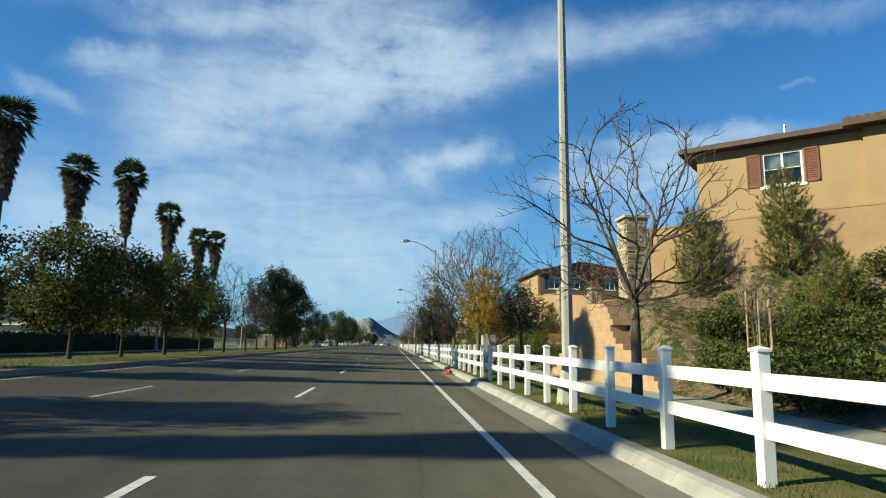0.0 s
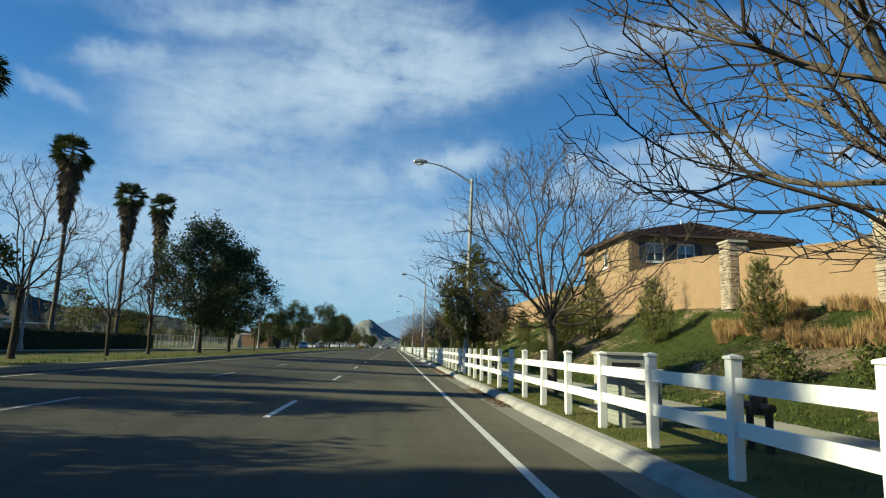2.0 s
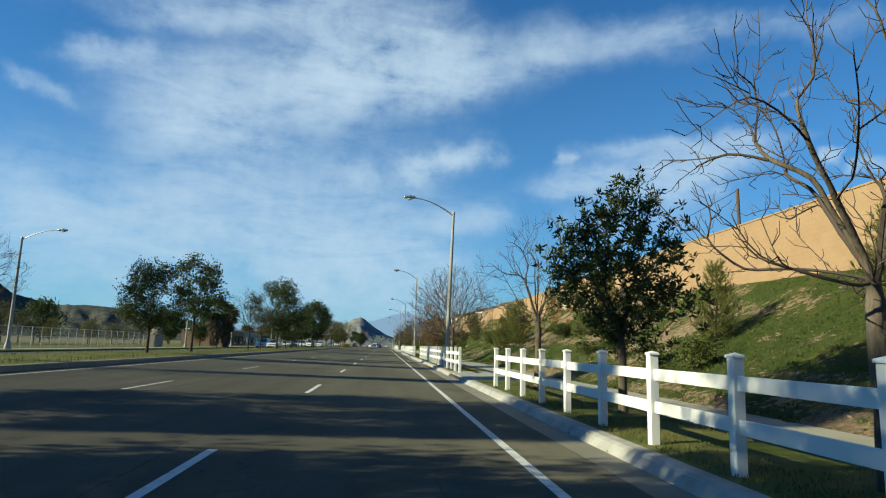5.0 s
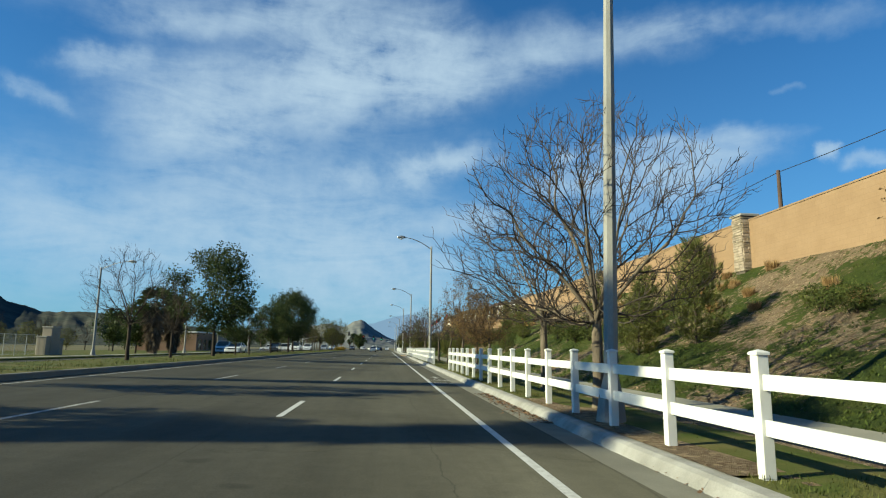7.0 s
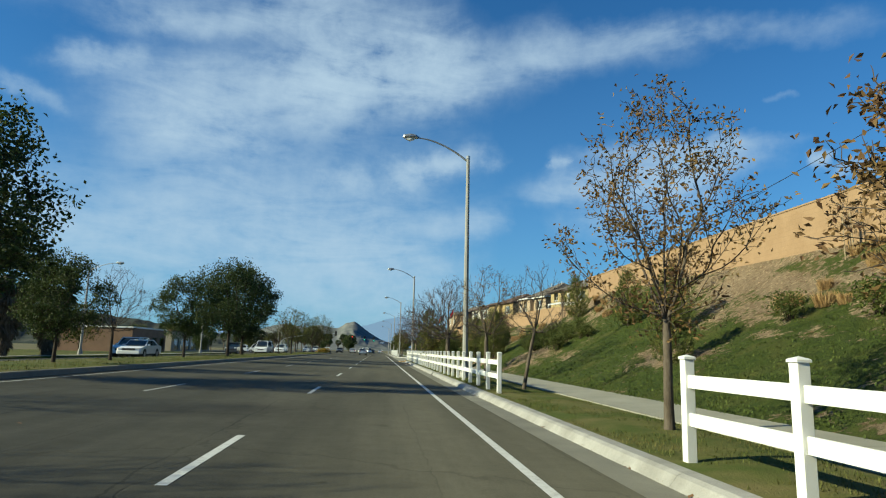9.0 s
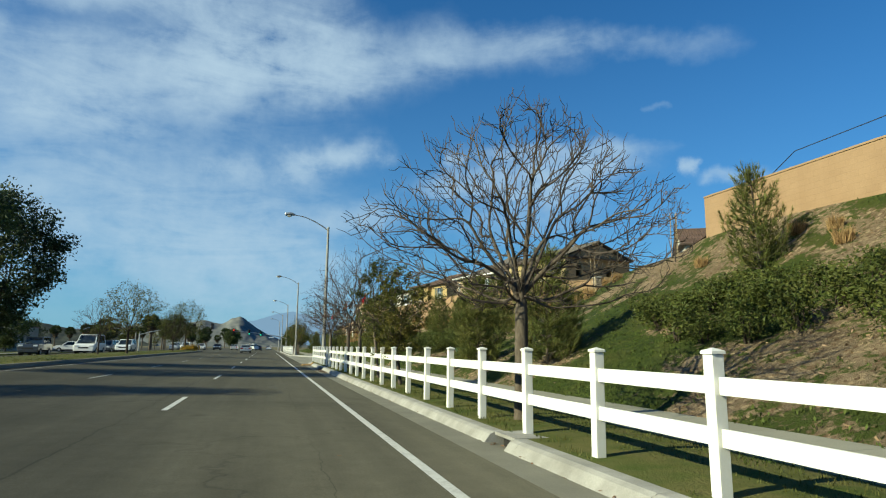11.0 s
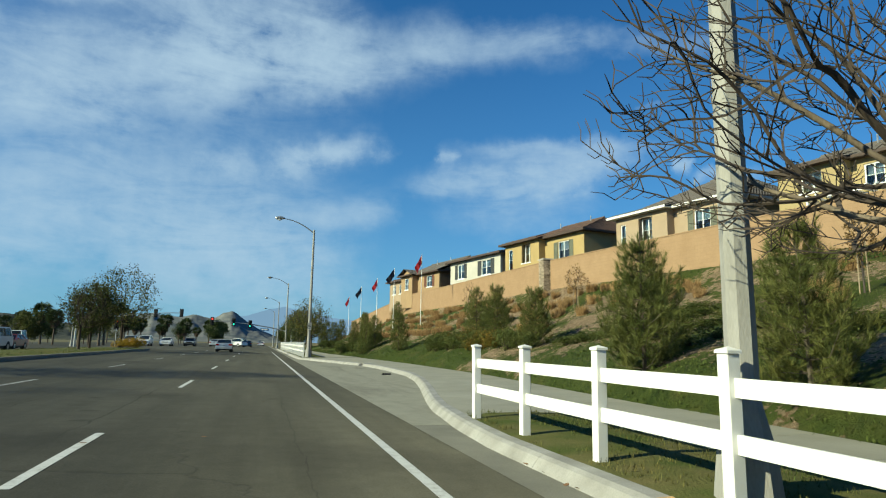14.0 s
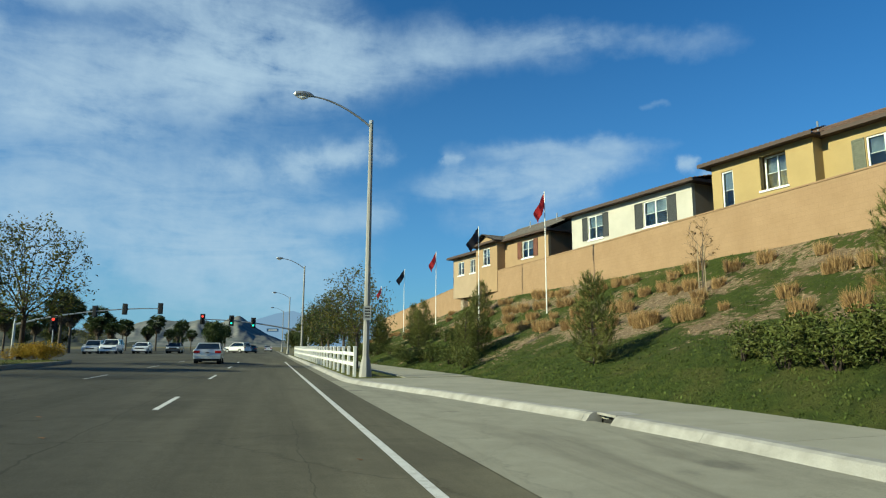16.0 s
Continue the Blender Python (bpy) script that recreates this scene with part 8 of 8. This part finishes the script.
for kind, paint, x, y, turn, label in (("sedan", "car_silver", -3.9, 280.5, 1.0, "silver saloon car on the near carriageway"), ("suv", "car_white", -5.0, 350.0, 50, "white sport utility car turning at the junction"),
                                       ("sedan", "car_dark", -2.6, 352.0, 0, "dark saloon car far down the road"), ("suv", "car_dark", -5.5, 392.0, 0, "dark car far down the road"), ("sedan", "car_white", 0.4, 405.0, 0, "white car far down the road"), ("sedan", "car_silver", -8.6, 336.0, 0, "silver car waiting beyond the junction"),
                                       ("van", "car_white", -19.6, 239.0, 180, "white van on the opposite carriageway"), ("suv", "car_white", -19.4, 257.0, 180, "white sport utility car on the opposite carriageway"), ("suv", "car_dark", -23.0, 262.0, 180, "dark sport utility car on the opposite carriageway"),
                                       ("jeep", "car_dark", -22.9, 232.0, 180, "dark jeep on the opposite carriageway"), ("sedan", "car_white", -19.5, 183.5, 180, "white saloon car on the opposite carriageway"), ("suv", "car_white", -22.8, 190.5, 180, "white sport utility car on the opposite carriageway"),
                                       ("suv", "car_white", -18.8, 320.0, 180, "white car waiting at the junction"), ("sedan", "car_white", -15.6, 322.0, 180, "white car waiting at the junction"), ("suv", "car_silver", -22.0, 325.0, 180, "silver car waiting at the junction"), ("sedan", "car_dark", -12.2, 326.0, 180, "dark car waiting at the junction"),
                                       ("sedan", "car_red", -23.2, 273.0, 180, "dark red saloon car on the opposite carriageway"), ("van", "car_white", -30.0, 290.0, 90, "white van beyond the opposite carriageway"), ("suv", "car_white", -33.5, 283.0, 90, "white car parked beyond the opposite carriageway")):
    vehicle(kind, paint, (x, y, lane_z(x) if x > -28 else 0.05), turn, label)


# ---- traffic signals ----
def signal_head(parent, x, z, lit):
    hd = part("signal_head", Shape().bevel_box(x - 0.19, -0.14, z - 0.55, x + 0.19, 0.12, z + 0.55, 0.03), M["black"], parent)
    part("backplate", Shape().box(x - 0.3, 0.0, z - 0.68, x + 0.3, 0.02, z + 0.68), M["black"], parent)
    for i, nm in enumerate(("red", "amber", "green")):
        zz = z + 0.34 - 0.34 * i
        mat = M["signal_" + nm] if nm == lit else M["dark"]
        part("lens", Shape().tube([(x, -0.142, zz), (x, -0.15, zz)], [0.13, 0.13], 12), mat, hd)
        part("visor", Shape().tube([(x, -0.14, zz + 0.01), (x, -0.3, zz + 0.01)], [0.145, 0.145], 12, cap=False), M["black"], hd)


def signal_mast(at, reach, height, heads, turn=0, sign=None):
    p = thing("traffic_signal", "steel traffic signal mast with a long curved arm", "traffic signal", at, turn, "traffic signals")
    part("pole", Shape().tube([(0, 0, -0.2), (0, 0, 2.6), (0, 0, height * 0.75)], [0.16, 0.14, 0.12], 8), M["steel"], p)
    arm = [(0, 0, height * 0.62)] + [(-reach * u, 0, height * 0.62 + height * 0.38 * math.sin(u * math.pi / 2) ** 0.8) for u in (0.15, 0.3, 0.5, 0.7, 0.85, 1.0)]
    part("arm", Shape().tube(arm, [0.12, 0.11, 0.1, 0.085, 0.07, 0.06, 0.05], 7), M["steel"], p)
    for dist, lit in heads:
        u = dist / reach
        z = height * 0.62 + height * 0.38 * math.sin(min(1, u) * math.pi / 2) ** 0.8
        signal_head(p, -dist, z, lit)
    if sign:
        z = height * 0.62 + height * 0.38 * math.sin(sign / reach * math.pi / 2) ** 0.8 - 0.55
        part("street_sign", Shape().box(-sign - 0.75, -0.06, z - 0.2, -sign + 0.75, -0.04, z + 0.2), M["sign_blue"], p)
        part("marking", Shape().box(-sign - 0.55, -0.068, z - 0.08, -sign + 0.55, -0.062, z + 0.08), M["bar"], p)


signal_mast((5.4, 318.0, 0.0), 13.6, 4.75, [(13.5, "red"), (9.95, "green"), (7.2, "green")], 0, 4.7)
signal_mast((-28.5, 316.0, 0.05), 15.8, 5.85, [(15.6, "green"), (11.6, "green"), (8.3, "green")], 180)
pp = thing("signal_post", "short signal post with a red lamp", "traffic signal", (-18.6, 296.0, 0.2))
part("pole", Shape().tube([(0, 0, -0.2), (0, 0, 2.6)], [0.06, 0.05], 8), M["steel"], pp)
signal_head(pp, 0, 3.1, "red")
bush = shrub(410, (-12.0, 272.6, 0.5), 1.0, 0.95, "leaf_yellow", "golden yellow bush at the median's end", "median shrubs", 0.1, 2600)
copy_thing(bush, pose(-13.4, 273.2, 0.5, 0, 0, 60) @ Matrix.Scale(0.9, 4))


# ---- buildings across the road ----
def low_block(at, turn, w, d, h, mat, band, label, openings):
    p = thing("shop_building", label, "building", at, turn, "buildings across the road")
    s = pierced_wall(w, h, 0.3, openings)
    part("front_wall", s, M[mat], p)
    part("side_wall", Shape().box(0, 0.302, 0, 0.3, d, h), M[mat], p)
    part("side_wall", Shape().box(w - 0.3, 0.302, 0, w, d, h), M[mat], p)
    part("rear_wall", Shape().box(0.3, d - 0.3, 0, w - 0.3, d, h), M[mat], p)
    part("roof", Shape().box(0.3, 0.302, h - 0.5, w - 0.3, d - 0.302, h - 0.35), M["tile_grey"], p)
    part("cornice", Shape().box(-0.12, -0.12, h + 0.002, w + 0.12, d, h + 0.25), M[band], p)
    for a, b, c, e in openings:
        part("window", Shape().box(a, 0.15, b, c, 0.18, e), M["pane"], p)
        # backing sheet coloured dark for the unlit inside
        part("interior", Shape().box(a - 0.1, 0.7, b - 0.1, c + 0.1, 0.72, e + 0.1), M["room"], p)


low_block((-44.0, 268.0, -0.2), 90, 30, 14, 4.6, "shop", "shop_brick", "low pale commercial building with a dark cornice", [(2 + i * 4.0, 0.6, 5 + i * 4.0, 2.9) for i in range(7)])
low_block((-40.0, 236.0, -0.2), 90, 16, 12, 4.2, "shop_brick", "fascia_white", "low brown commercial building", [(1.5 + i * 3.8, 0.6, 4 + i * 3.8, 2.8) for i in range(4)])
low_block((-52.0, 300.0, -0.2), 90, 26, 14, 5.2, "shop", "tile_red", "pale commercial building beyond the junction", [(2 + i * 4.0, 0.6, 5 + i * 4.0, 2.9) for i in range(6)])
low_block((-58.0, 125.0, -0.2), 90, 22, 12, 3.6, "shop_brick", "fascia_white", "single-storey brown building behind the fence", [(2 + i * 4.2, 0.9, 4 + i * 4.2, 2.4) for i in range(5)])
house("single-storey house with a terracotta roof behind the hedge", (-46.0, 42.0, 0.0), 84, 20, 10, 4.0, "stucco_cream", "tile_red", "fascia_white", [(3, 1.2, 4.6, 2.6), (9, 1.2, 11, 2.6)], roof="gable", rise=2.4)
house("house with a red tile roof across the road", (-48.0, 92.0, 0.0), 84, 14, 9, 3.4, "stucco_white", "tile_red", "fascia_white", [(3, 1.2, 4.6, 2.6), (9, 1.2, 11, 2.6)], roof="gable", rise=2.0)
# monument sign and mesh fence
p = thing("monument_sign", "three pale stuccoed blocks of an entry sign", "sign", (-33.4, 165.5, 0.2))
for y0, y1, h in ((-1.6, -0.75, 1.75), (-0.7, 1.0, 2.7), (1.05, 1.7, 1.55)):
    b = part("block", Shape().bevel_box(-0.45, y0, -0.2, 0.45, y1, h, 0.03), M["shop"], p)
    part("cap", Shape().bevel_box(-0.52, y0 - 0.05, h, 0.52, y1 + 0.05, h + 0.12, 0.02), M["cap"], b)
f = thing("mesh_fence", "pale steel mesh fence on slim posts", "fence", (-34.0, 0, 0.2))
for i in range(28):
    y = 117 + i * 1.75
    part("post", Shape().tube([(0, y, -0.2), (0, y, 2.0)], [0.03, 0.03], 6), M["steel"], f)
for z in (0.15, 1.05, 1.95):
    part("rail", Shape().tube([(0, 117, z), (0, 164, z)], [0.02, 0.02], 5), M["steel"], f)
s = Shape()
for i in range(470):
    y = 117 + i * 0.1
    s.add([(0, y - 0.006, 0.1), (0, y + 0.006, 0.1), (0, y + 0.006, 1.95), (0, y - 0.006, 1.95)], [(0, 1, 2, 3)])
ob = part("mesh", s, M["steel"], f)

# ---- mountains ----
def ridge(name, table, r0, r1, seed, mat, label, step=0.25, rough=1.0):
    s = Shape()
    a0, a1 = table[0][0], table[-1][0]
    n = int((a1 - a0) / step)
    rows = 34
    for i in range(n + 1):
        az = a0 + (a1 - a0) * i / n
        el = lerp_table(table, az)
        el *= 1 + rough * (0.10 * noise.noise((az * 0.6, seed, 0)) + 0.05 * noise.noise((az * 2.2, seed, 3)))
        for j in range(rows + 1):
            u = j / rows
            r = r0 + (r1 - r0) * u
            z = r1 * math.tan(radians(max(0.0, el))) * (u ** 1.35)
            z *= 1 + rough * 0.34 * (1 - u) * noise.noise((az * 1.1 + u * 2, u * 3.0, seed + 5))
            fold = rough * 0.05 * r * math.tan(radians(1.2)) * noise.noise((az * 3.0, u * 4, seed + 9)) * u * (1 - u) * 4
            fold += rough * r * 0.010 * u * (1 - u * u) * (noise.noise((az * 0.9 - u * 1.2, u * 2.2, seed + 21)) + 0.5 * noise.noise((az * 2.3 + u, u * 5, seed + 31)) + 0.28 * noise.noise((az * 5.5, u * 9, seed + 41)))
            s.v.append((r * math.sin(radians(az)), r * math.cos(radians(az)), z + fold - 0.6))
    m = rows + 1
    s.f = [(i * m + j, (i + 1) * m + j, (i + 1) * m + j + 1, i * m + j + 1) for i in range(n) for j in range(rows)]
    solid(name, s, mat, label, "mountain", "structure", smooth=True)


ridge("mountain", [(-15, 0.0), (-13, 0.7), (-11, 1.3), (-9.4, 1.75), (-7.9, 2.15), (-6.9, 1.95), (-6.1, 1.8), (-4.9, 2.1), (-4.2, 1.95), (-3.6, 1.85), (-2.9, 2.2), (-2.3, 2.4), (-1.8, 2.2), (-1.0, 1.6), (0.0, 1.0), (1.1, 0.55), (2.6, 0.3), (4.0, 0.0)], 1500, 2600, 3, M["hill"], "dry mountain in haze-greyed tones at the road's end", 0.12, 0.6)
ridge("mountain_left", [(-62, 1.5), (-50, 2.6), (-40, 3.6), (-34, 4.7), (-31, 4.5), (-28.5, 3.0), (-26.5, 2.4), (-23, 2.5), (-20, 2.1), (-17, 1.7), (-14, 1.2), (-11, 0.9), (-8, 0.3)], 1300, 2300, 8, M["hill_dark"], "dark low hills across the valley", 0.2)
ridge("mountain_far", [(-16, 1.2), (-8, 1.6), (-2, 2.0), (0.5, 2.7), (1.8, 3.0), (3.2, 2.7), (6, 2.2), (9, 1.8), (16, 1.2), (24, 0.5)], 3600, 4300, 15, M["far_hill"], "far mountain range glowing in a flat haze blue", 0.25, 0.5)
